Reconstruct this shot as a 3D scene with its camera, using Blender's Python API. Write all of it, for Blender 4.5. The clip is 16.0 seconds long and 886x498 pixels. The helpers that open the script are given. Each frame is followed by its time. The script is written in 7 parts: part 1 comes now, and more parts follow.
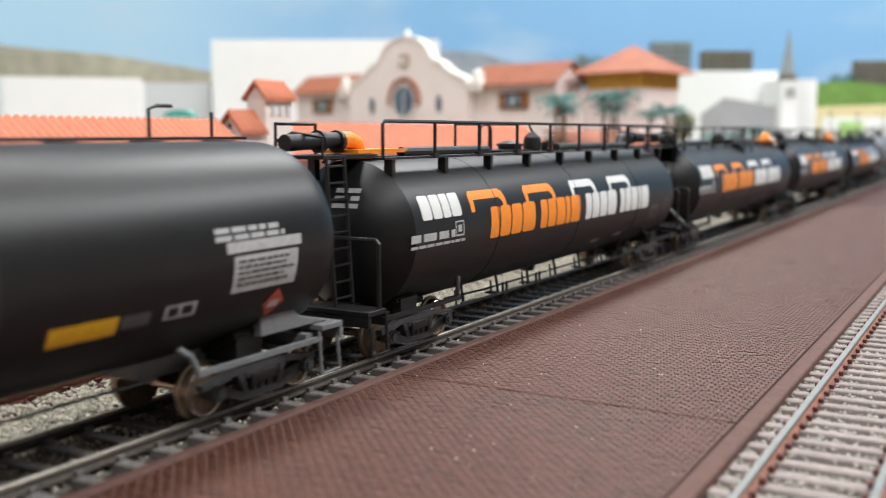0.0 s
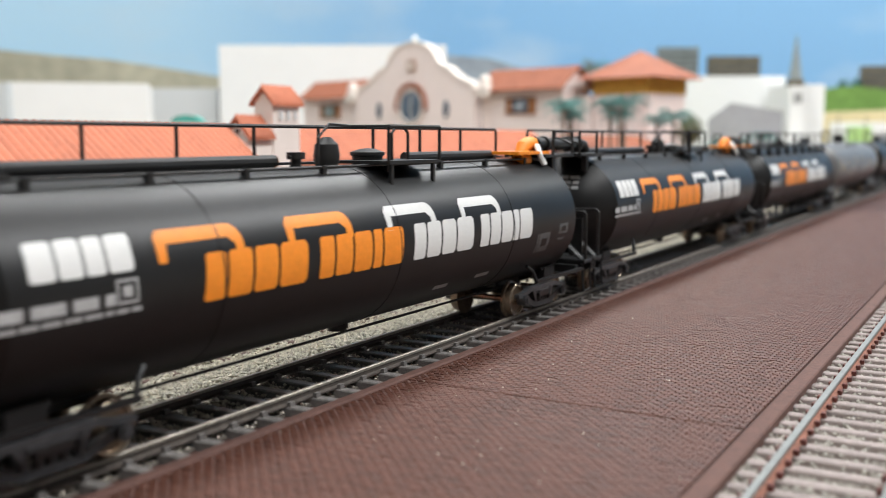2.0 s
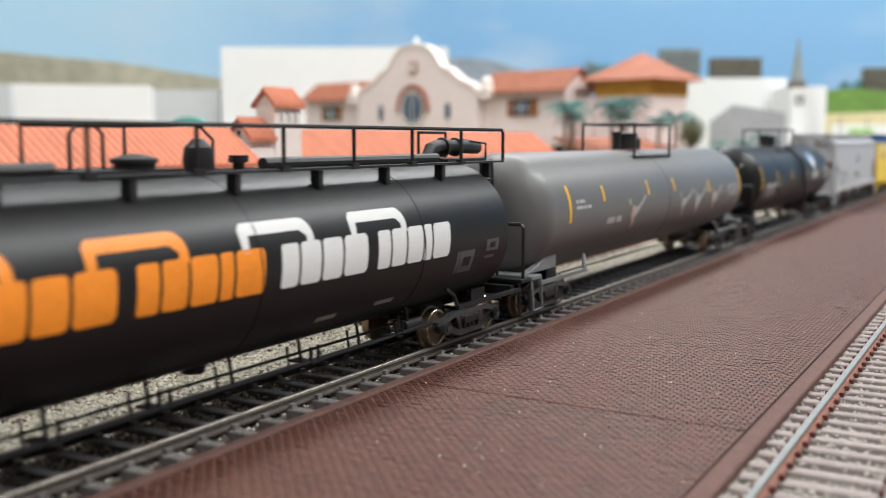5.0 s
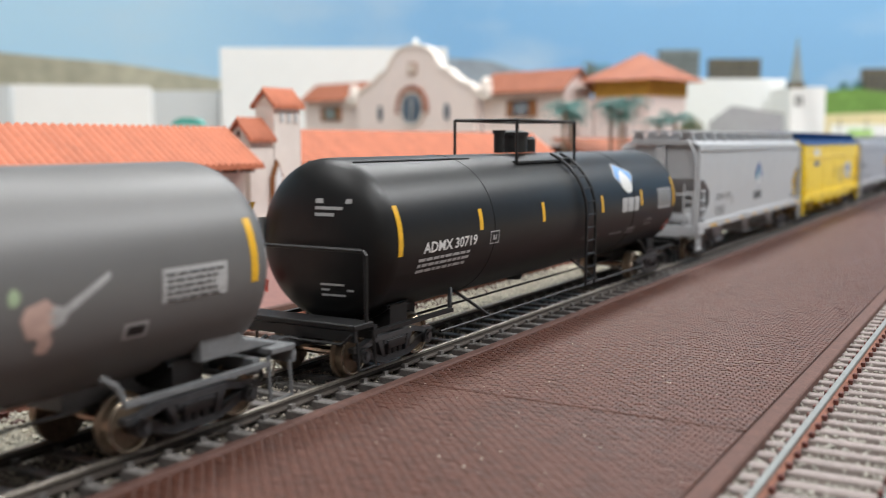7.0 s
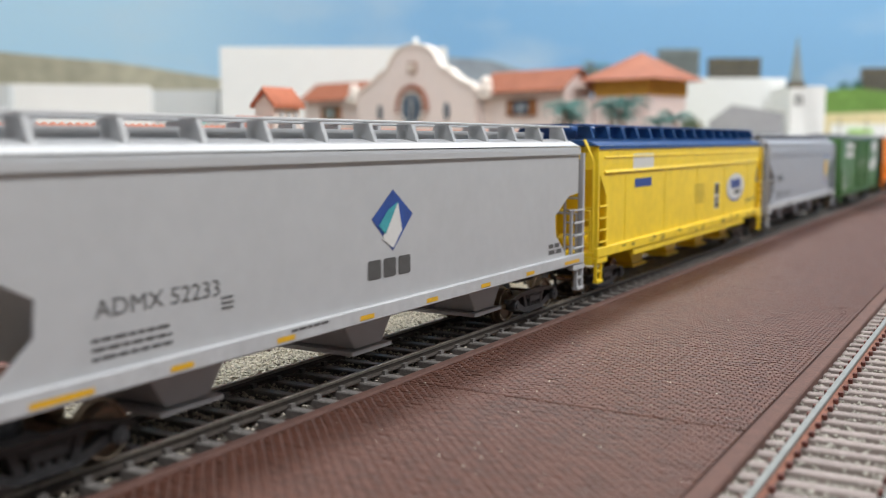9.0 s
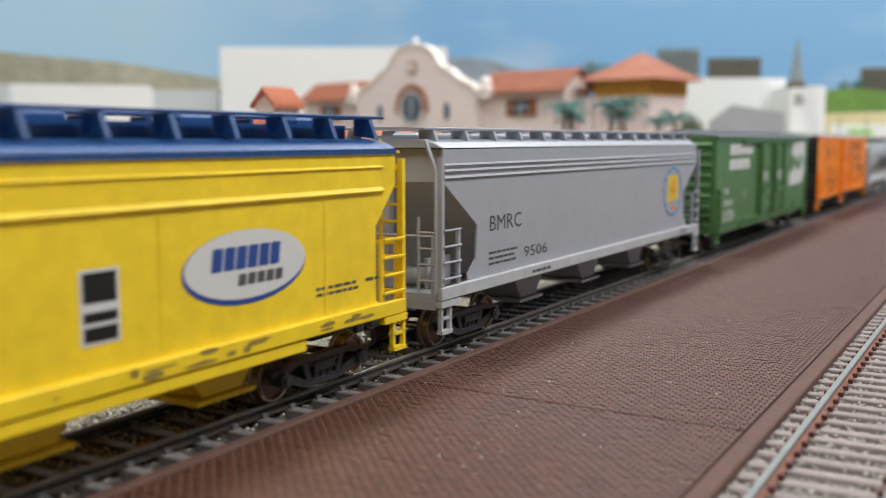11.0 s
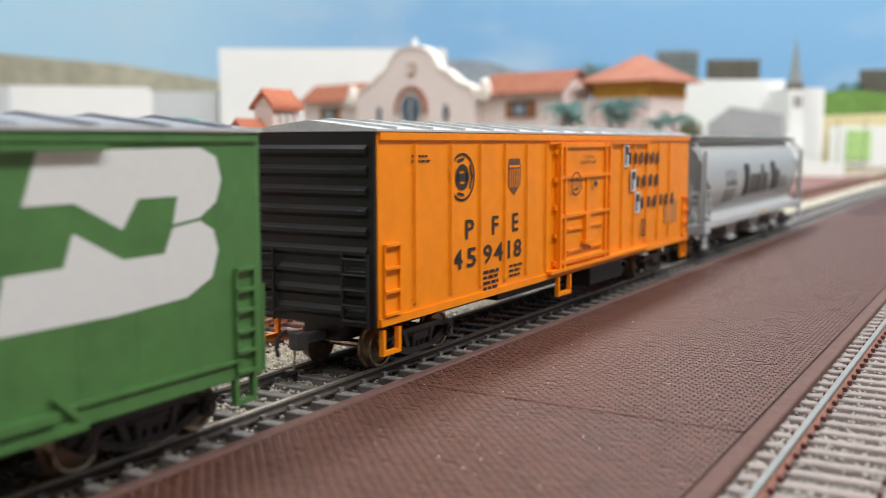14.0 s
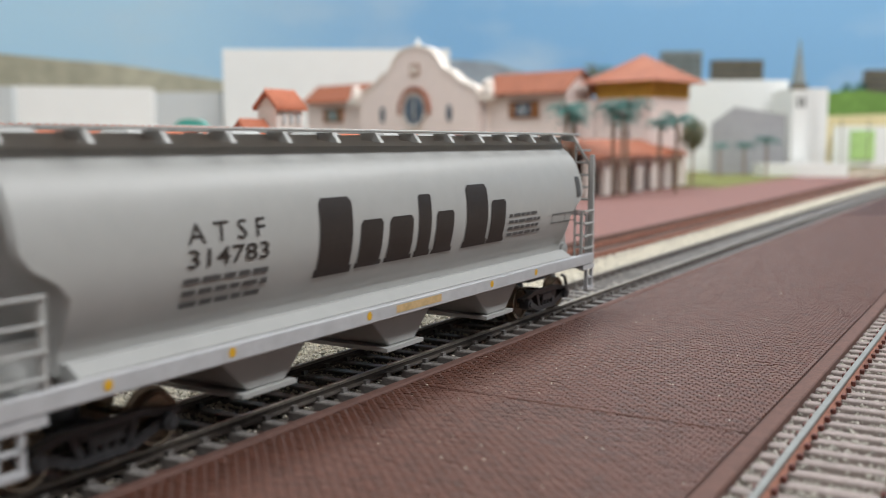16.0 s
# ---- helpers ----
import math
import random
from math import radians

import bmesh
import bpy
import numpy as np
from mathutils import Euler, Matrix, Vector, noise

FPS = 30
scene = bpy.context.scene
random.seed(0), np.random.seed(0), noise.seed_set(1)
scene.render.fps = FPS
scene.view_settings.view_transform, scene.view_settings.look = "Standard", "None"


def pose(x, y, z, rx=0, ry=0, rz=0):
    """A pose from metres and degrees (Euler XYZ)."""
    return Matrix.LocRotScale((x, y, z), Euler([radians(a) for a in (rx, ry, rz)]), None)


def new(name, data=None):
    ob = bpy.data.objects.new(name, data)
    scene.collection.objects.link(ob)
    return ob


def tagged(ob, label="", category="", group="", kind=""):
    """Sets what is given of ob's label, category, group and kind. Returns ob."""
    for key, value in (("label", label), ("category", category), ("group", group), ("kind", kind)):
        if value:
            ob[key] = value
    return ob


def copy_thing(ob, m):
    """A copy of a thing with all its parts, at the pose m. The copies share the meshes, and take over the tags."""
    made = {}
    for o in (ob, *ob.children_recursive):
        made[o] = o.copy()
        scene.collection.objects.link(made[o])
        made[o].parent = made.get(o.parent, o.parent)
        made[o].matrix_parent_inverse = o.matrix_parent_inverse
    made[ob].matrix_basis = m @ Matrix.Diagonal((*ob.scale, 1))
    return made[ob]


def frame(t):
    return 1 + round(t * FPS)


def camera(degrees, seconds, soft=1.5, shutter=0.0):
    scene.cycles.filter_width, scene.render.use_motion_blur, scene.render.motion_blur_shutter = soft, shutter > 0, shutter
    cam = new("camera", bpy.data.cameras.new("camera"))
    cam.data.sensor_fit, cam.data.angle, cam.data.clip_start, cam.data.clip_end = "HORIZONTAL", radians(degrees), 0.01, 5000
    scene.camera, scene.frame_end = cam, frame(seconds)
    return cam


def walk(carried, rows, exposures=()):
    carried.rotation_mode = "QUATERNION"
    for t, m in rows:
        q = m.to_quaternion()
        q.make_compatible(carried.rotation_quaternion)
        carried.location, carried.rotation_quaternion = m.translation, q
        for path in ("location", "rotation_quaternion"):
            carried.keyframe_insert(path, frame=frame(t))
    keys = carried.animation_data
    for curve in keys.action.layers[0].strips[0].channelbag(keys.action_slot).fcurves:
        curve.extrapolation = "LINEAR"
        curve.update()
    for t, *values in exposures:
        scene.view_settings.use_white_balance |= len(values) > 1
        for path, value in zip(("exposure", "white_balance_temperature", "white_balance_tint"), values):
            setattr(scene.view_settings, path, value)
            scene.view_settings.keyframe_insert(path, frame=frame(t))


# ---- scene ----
# HO-scale model railway: metres are true metres of the model; z = 0 is the rail head, x runs along the tracks
cam = camera(48.5, 16.0, soft=0.6, shutter=0.14)
cam.data.dof.use_dof, cam.data.dof.focus_distance, cam.data.dof.aperture_fstop = True, 0.235, 17.0
EYE = (0.0, 0.0, 0.051)
TURNS = [(0, 30.074, -6.743), (0.5, 30.278, -6.595), (1, 30.278, -6.592), (1.5, 30.327, -6.493), (2, 30.479, -6.444),
         (2.5, 30.531, -6.391), (3, 30.577, -6.341), (3.5, 30.577, -6.341), (4, 30.581, -6.341), (4.5, 30.581, -6.341),
         (7, 30.531, -6.300), (7.5, 30.528, -6.33), (8, 30.531, -6.341), (8.5, 30.528, -6.341), (11, 30.528, -6.338),
         (11.5, 30.528, -6.32), (12, 30.528, -6.292), (12.5, 30.528, -6.289), (13, 30.518, -6.287), (13.5, 30.479, -6.28),
         (14, 30.479, -6.243), (14.5, 30.581, -6.235), (15, 30.625, -6.22), (15.5, 30.63, -6.20), (16, 30.665, -6.22)]
walk(cam, [(t, pose(*EYE, 90 + p, 0, y - 90)) for t, y, p in TURNS], exposures=[(0, 0.0), (1.5, -0.05), (3.5, -0.05), (7, -0.15), (8.5, -0.19), (11, -0.38), (12.5, -0.24), (13.2, -0.14), (14.5, -0.19), (16, -0.40)])

# ---- light: a closed train room with flat ceiling luminaires ----
world = bpy.data.worlds.new("room_air")
scene.world = world
world.use_nodes = True
world.node_tree.nodes["Background"].inputs[0].default_value = (0.9, 0.95, 1.0, 1)
world.node_tree.nodes["Background"].inputs[1].default_value = 0.03
LUMINAIRES = [(0.55, 0.62), (-0.85, 0.62), (1.95, 0.62), (0.55, -0.70), (-0.85, -0.70), (1.95, -0.70)]
for lx, ly in LUMINAIRES:
    lamp = new("ceiling_lamp_light", bpy.data.lights.new("ceiling_lamp_light", "AREA"))
    lamp.data.shape, lamp.data.size, lamp.data.size_y = "RECTANGLE", 1.1, 0.28
    lamp.data.energy, lamp.data.color = (16.5 if ly > 0 else 23.0) * (0.62 if lx < 0 else 1.12), (0.97, 0.985, 1.0)
    lamp.matrix_world = pose(lx, ly, 1.383)


# ---- materials ----
def mat(name, color, rough=0.5, metal=0.0, scale=300.0, vary=0.12, bump=0.0, tint=None, fine=4.0, rnd=0.0, spec=0.5, bscale=None):
    """Procedural paint, plastic, stone: colour varied at two scales, with optional fine relief."""
    m = bpy.data.materials.new(name)
    m.use_nodes = True
    nt = m.node_tree
    b = nt.nodes["Principled BSDF"]
    b.inputs["Roughness"].default_value = rough
    b.inputs["Metallic"].default_value = metal
    b.inputs["Specular IOR Level"].default_value = spec
    tc = nt.nodes.new("ShaderNodeTexCoord")
    n1 = nt.nodes.new("ShaderNodeTexNoise")
    n1.inputs["Scale"].default_value = scale
    n1.inputs["Detail"].default_value = 4
    n2 = nt.nodes.new("ShaderNodeTexNoise")
    n2.inputs["Scale"].default_value = scale * fine
    n2.inputs["Detail"].default_value = 3
    for n in (n1, n2):
        nt.links.new(tc.outputs["Object"], n.inputs["Vector"])
    add = nt.nodes.new("ShaderNodeMath")
    add.operation = "ADD"
    nt.links.new(n1.outputs[0], add.inputs[0])
    nt.links.new(n2.outputs[0], add.inputs[1])
    fac = add
    if rnd:
        oi = nt.nodes.new("ShaderNodeObjectInfo")
        geo = nt.nodes.new("ShaderNodeNewGeometry")
        s = nt.nodes.new("ShaderNodeMath")
        s.operation = "ADD"
        nt.links.new(oi.outputs["Random"], s.inputs[0])
        nt.links.new(geo.outputs["Random Per Island"], s.inputs[1])
        mul = nt.nodes.new("ShaderNodeMath")
        mul.operation = "MULTIPLY_ADD"
        nt.links.new(s.outputs[0], mul.inputs[0])
        mul.inputs[1].default_value = rnd
        nt.links.new(add.outputs[0], mul.inputs[2])
        fac = mul
    ramp = nt.nodes.new("ShaderNodeMapRange")
    ramp.inputs["From Min"].default_value, ramp.inputs["From Max"].default_value = 0.6, 1.4 + rnd
    nt.links.new(fac.outputs[0], ramp.inputs["Value"])
    mix = nt.nodes.new("ShaderNodeMix")
    mix.data_type = "RGBA"
    dark = tint or tuple(c * (1 - 2 * vary) for c in color)
    mix.inputs["A"].default_value = (*dark, 1)
    mix.inputs["B"].default_value = (*[min(1, c * (1 + (0 if tint else vary))) for c in color], 1)
    nt.links.new(ramp.outputs[0], mix.inputs["Factor"])
    nt.links.new(mix.outputs["Result"], b.inputs["Base Color"])
    if bump:
        bp = nt.nodes.new("ShaderNodeBump")
        bp.inputs["Strength"].default_value = 1.0
        bp.inputs["Distance"].default_value = bump
        nt.links.new(n2.outputs[0], bp.inputs["Height"])
        nt.links.new(bp.outputs[0], b.inputs["Normal"])
    return m


BLACK = mat("black_tank_paint", (0.0052, 0.0052, 0.0056), 0.41, scale=90, vary=0.2, spec=0.42)
BLACKM = mat("black_plastic", (0.0065, 0.0065, 0.007), 0.5, scale=400, vary=0.25)
TRUCKM = mat("dark_truck_plastic", (0.046, 0.047, 0.050), 0.34, scale=500, vary=0.3)
GREYT = mat("grey_tank_paint", (0.13, 0.128, 0.126), 0.42, scale=25, vary=0.03)
GREYSILL = mat("grey_sill_plastic", (0.16, 0.165, 0.17), 0.5, scale=300)
HGREY = mat("light_grey_car_paint", (0.46, 0.47, 0.485), 0.42, scale=70, vary=0.025)
HBLUEG = mat("blue_grey_car_paint", (0.365, 0.38, 0.42), 0.42, scale=70, vary=0.025)
SGREY = mat("warm_grey_car_paint", (0.40, 0.405, 0.395), 0.4, scale=60, vary=0.025)
SILLG = mat("pale_grey_sill_paint", (0.49, 0.50, 0.515), 0.4, scale=120, vary=0.06)
YELLOW = mat("weathered_yellow_paint", (0.93, 0.66, 0.022), 0.40, scale=60, vary=0.07)
ROOFG = mat("blue_grey_galvanized_roof", (0.30, 0.32, 0.36), 0.45, 0.2, scale=200, vary=0.12)
WHEELM = mat("bright_wheel_face", (0.46, 0.37, 0.28), 0.20, 0.9, scale=500, vary=0.25)
REDBED = mat("red_brown_shoulder", (0.055, 0.024, 0.018), 0.9, scale=500, vary=0.35, bump=0.0002)
SMUDGE = mat("dark_grime", (0.33, 0.23, 0.045), 0.7, scale=500, vary=0.3)
BLUE = mat("blue_roof_paint", (0.012, 0.070, 0.225), 0.42, scale=120, vary=0.1)
GREEN = mat("green_car_paint", (0.072, 0.185, 0.052), 0.42, scale=80, vary=0.1)
ORANGE = mat("orange_car_paint", (0.93, 0.265, 0.003), 0.42, scale=60, vary=0.05, spec=0.3)
ROOFW = mat("white_car_roof_paint", (0.54, 0.55, 0.55), 0.45, scale=200, vary=0.1)
WHITE = mat("white_lettering", (0.66, 0.66, 0.645), 0.5, scale=900, vary=0.03)
SILVERL = mat("pale_grey_lettering", (0.42, 0.42, 0.42), 0.5, scale=900, vary=0.15)
ORANGEL = mat("orange_lettering", (0.82, 0.25, 0.015), 0.45, scale=300, vary=0.06)
DARKL = mat("dark_brown_lettering", (0.025, 0.018, 0.015), 0.5, scale=600)
GREYL = mat("grey_lettering", (0.085, 0.085, 0.085), 0.5, scale=600)
YELL = mat("yellow_reflective_stripe", (0.75, 0.42, 0.02), 0.4, scale=500)
BLUEL = mat("blue_decal", (0.02, 0.07, 0.30), 0.45, scale=400)
SKYL = mat("sky_blue_decal", (0.16, 0.33, 0.62), 0.5, scale=400)
TEALL = mat("teal_decal", (0.05, 0.35, 0.40), 0.5, scale=400)
REDL = mat("red_decal", (0.60, 0.10, 0.07), 0.5, scale=400)
OILYEL = mat("yellow_decal", (0.75, 0.52, 0.05), 0.5, scale=400)
SKIN = mat("pale_pink_decal", (0.52, 0.36, 0.31), 0.5, scale=400)
GREENL = mat("pale_green_decal", (0.33, 0.42, 0.27), 0.5, scale=400)
STEEL = mat("bright_rail_steel", (0.40, 0.36, 0.31), 0.42, 0.7, scale=300, vary=0.15)
RAILSIDE = mat("rail_side_brown", (0.075, 0.06, 0.05), 0.65, scale=500, vary=0.25)
RAILGREY = mat("rail_head_grey", (0.23, 0.24, 0.23), 0.5, 0.2, scale=200, vary=0.12)
RAILRUST = mat("rail_rust_pink", (0.31, 0.13, 0.085), 0.75, scale=500, vary=0.25)
BRASS = mat("wheel_tread_metal", (0.30, 0.225, 0.16), 0.28, 0.7, scale=400, vary=0.2)
TRACKBED = mat("dark_track_bed", (0.13, 0.113, 0.095), 0.9, scale=500, vary=0.3, bump=0.0003)
TIEDARK = mat("dark_plastic_tie", (0.17, 0.157, 0.148), 0.42, scale=700, vary=0.35, rnd=0.25, bump=0.0001)
TIEBROWN = mat("brown_plastic_tie", (0.13, 0.075, 0.06), 0.7, scale=700, vary=0.3, rnd=0.25, bump=0.0001)
TIEGREY = mat("weathered_grey_tie", (0.265, 0.222, 0.208), 0.85, scale=600, vary=0.22, rnd=0.3, bump=0.0002)
SPIKE = mat("rusty_spike", (0.12, 0.03, 0.02), 0.7, scale=800, vary=0.3)
BALLAST = mat("pale_grey_ballast", (0.60, 0.57, 0.48), 0.9, scale=700, vary=0.35, rnd=0.7, bump=0.0003)
BALLASTD = mat("dark_grey_ballast", (0.44, 0.40, 0.34), 0.9, scale=700, vary=0.4, rnd=0.7, bump=0.0003)
PAVER = mat("red_brown_paver", (0.070, 0.0262, 0.0165), 0.50, scale=260, vary=0.45, rnd=0.85, bump=0.00009, spec=0.45)
JOINT = mat("dark_paver_joint", (0.040, 0.0165, 0.0115), 0.9, scale=500, vary=0.25)
CURB = mat("pale_red_platform_edge", (0.105, 0.049, 0.037), 0.8, scale=260, vary=0.15, bump=0.0001)
BACKPAVE = mat("back_platform_red", (0.20, 0.092, 0.078), 0.75, scale=160, vary=0.15, rnd=0.2)
SAND = mat("pale_sand_strip", (0.66, 0.60, 0.50), 0.9, scale=200, vary=0.18, bump=0.0004)
GROUND = mat("tan_layout_ground", (0.33, 0.27, 0.20), 0.95, scale=60, vary=0.25, bump=0.0006)
GRASS = mat("green_turf", (0.20, 0.21, 0.06), 0.95, scale=150, vary=0.3, bump=0.0008)
STUCCO = mat("cream_stucco", (0.82, 0.75, 0.69), 0.85, scale=40, vary=0.035, bump=0.0002)
PINKST = mat("pink_stucco", (0.80, 0.69, 0.65), 0.85, scale=30, vary=0.03, bump=0.0002)
OCHRE = mat("ochre_band", (0.62, 0.36, 0.06), 0.8, scale=60, vary=0.12)
TILE = mat("terracotta_roof_tile", (0.47, 0.150, 0.078), 0.75, scale=120, vary=0.14, rnd=0.3)
TILED = mat("aged_terracotta_roof_tile", (0.33, 0.112, 0.060), 0.75, scale=60, vary=0.2, rnd=0.3)
BRICKT = mat("brown_arch_trim", (0.30, 0.12, 0.04), 0.8, scale=200, vary=0.2)
DOORG = mat("green_painted_door", (0.02, 0.17, 0.06), 0.6, scale=120, vary=0.15)
GLASSD = mat("dark_window_glass", (0.10, 0.13, 0.17), 0.15, scale=80, vary=0.3)
SHUTTER = mat("teal_grey_shutter", (0.10, 0.17, 0.17), 0.7, scale=90)
# rafter brown; also paints the shade on the arcade's inner wall
RAFTER_SHADE = mat("dark_rafter_and_arcade_shade", (0.07, 0.04, 0.03), 0.8, scale=90)
BOARD = mat("white_foam_board", (0.80, 0.81, 0.80), 0.8, scale=12, vary=0.012)
BOARDG = mat("pale_grey_card", (0.66, 0.68, 0.68), 0.85, scale=12, vary=0.015)
SILHOU = mat("grey_card_building", (0.36, 0.36, 0.38), 0.85, scale=30, vary=0.06)
HILLM = mat("painted_tan_hill", (0.50, 0.47, 0.35), 0.9, scale=9, vary=0.14)
HILLG = mat("painted_green_hill", (0.17, 0.31, 0.07), 0.9, scale=12, vary=0.15)
TOWERM = mat("painted_tower_grey", (0.26, 0.30, 0.30), 0.9, scale=30, vary=0.15)
TOWERB = mat("painted_tower_brown", (0.19, 0.165, 0.12), 0.9, scale=30, vary=0.2)
TOWERW = mat("painted_window_bands", (0.10, 0.105, 0.10), 0.9, scale=30, vary=0.2)
MOUNT = mat("painted_far_mountain", (0.28, 0.32, 0.36), 0.9, scale=15, vary=0.15)
PALM = mat("teal_green_palm_frond", (0.07, 0.19, 0.17), 0.7, scale=150, vary=0.3, rnd=0.3)
BUSH = mat("olive_foliage", (0.14, 0.15, 0.07), 0.85, scale=150, vary=0.3, rnd=0.3)
TRUNK = mat("pale_brown_trunk", (0.30, 0.22, 0.16), 0.85, scale=200, vary=0.25)
TEALB = mat("turquoise_plastic", (0.08, 0.42, 0.36), 0.6, scale=60)
YELWALL = mat("pale_yellow_wall", (0.72, 0.62, 0.36), 0.85, scale=20, vary=0.08)
GREENSIGN = mat("bright_green_panel", (0.42, 0.64, 0.24), 0.7, scale=20)
BALLASTN = mat("cream_grey_ballast", (0.35, 0.33, 0.29), 0.9, scale=700, vary=0.35, rnd=0.7, bump=0.0003)
CEILW = mat("white_ceiling_paint", (0.8, 0.8, 0.79), 0.9, scale=3, vary=0.02)
FAINT = mat("faint_dark_patch", (0.013, 0.013, 0.013), 0.6, scale=300)
# unseen room walls: grey picked to weaken the light they bounce back
ROOMW = mat("grey_room_paint", (0.46, 0.455, 0.45), 0.9, scale=3, vary=0.03)
FLOORM = mat("grey_room_carpet", (0.22, 0.21, 0.20), 0.95, scale=8, vary=0.2)
DIFFUSER = bpy.data.materials.new("lamp_diffuser")
DIFFUSER.use_nodes = True
DIFFUSER.node_tree.nodes["Principled BSDF"].inputs["Emission Color"].default_value = (1, 0.97, 0.93, 1)
DIFFUSER.node_tree.nodes["Principled BSDF"].inputs["Emission Strength"].default_value = 2.0


def sky_paint():
    """Painted sky: blue paling downwards, with soft cloud wisps."""
    m = bpy.data.materials.new("painted_sky")
    m.use_nodes = True
    nt = m.node_tree
    b = nt.nodes["Principled BSDF"]
    b.inputs["Roughness"].default_value = 0.9
    tc = nt.nodes.new("ShaderNodeTexCoord")
    sep = nt.nodes.new("ShaderNodeSeparateXYZ")
    nt.links.new(tc.outputs["Object"], sep.inputs[0])
    n = nt.nodes.new("ShaderNodeTexNoise")
    n.inputs["Scale"].default_value, n.inputs["Detail"].default_value = 2.6, 6
    mp = nt.nodes.new("ShaderNodeMapping")
    mp.inputs["Scale"].default_value = (1, 1, 2.4)
    nt.links.new(tc.outputs["Object"], mp.inputs[0])
    nt.links.new(mp.outputs[0], n.inputs["Vector"])
    h = nt.nodes.new("ShaderNodeMapRange")
    h.inputs["From Min"].default_value, h.inputs["From Max"].default_value = 0.1, 0.75
    nt.links.new(sep.outputs["Z"], h.inputs["Value"])
    grad = nt.nodes.new("ShaderNodeMix")
    grad.data_type = "RGBA"
    grad.inputs["A"].default_value = (0.42, 0.635, 0.79, 1)
    grad.inputs["B"].default_value = (0.49, 0.69, 0.82, 1)
    nt.links.new(h.outputs[0], grad.inputs["Factor"])
    cl = nt.nodes.new("ShaderNodeMapRange")
    cl.inputs["From Min"].default_value, cl.inputs["From Max"].default_value, cl.inputs["To Max"].default_value = 0.52, 0.78, 0.6
    nt.links.new(n.outputs[0], cl.inputs["Value"])
    mix = nt.nodes.new("ShaderNodeMix")
    mix.data_type = "RGBA"
    mix.inputs["B"].default_value = (0.55, 0.66, 0.74, 1)
    nt.links.new(cl.outputs[0], mix.inputs["Factor"])
    along = nt.nodes.new("ShaderNodeMapRange")
    along.interpolation_type = "SMOOTHSTEP"
    along.inputs["From Min"].default_value, along.inputs["From Max"].default_value = 1.75, 2.65
    nt.links.new(sep.outputs["X"], along.inputs["Value"])
    deep = nt.nodes.new("ShaderNodeMix")
    deep.data_type = "RGBA"
    deep.blend_type = "MULTIPLY"
    deep.inputs["B"].default_value = (0.53, 0.69, 0.87, 1)
    nt.links.new(along.outputs[0], deep.inputs["Factor"])
    nt.links.new(grad.outputs["Result"], deep.inputs["A"])
    nt.links.new(deep.outputs["Result"], mix.inputs["A"])
    nt.links.new(mix.outputs["Result"], b.inputs["Base Color"])
    return m


SKY = sky_paint()


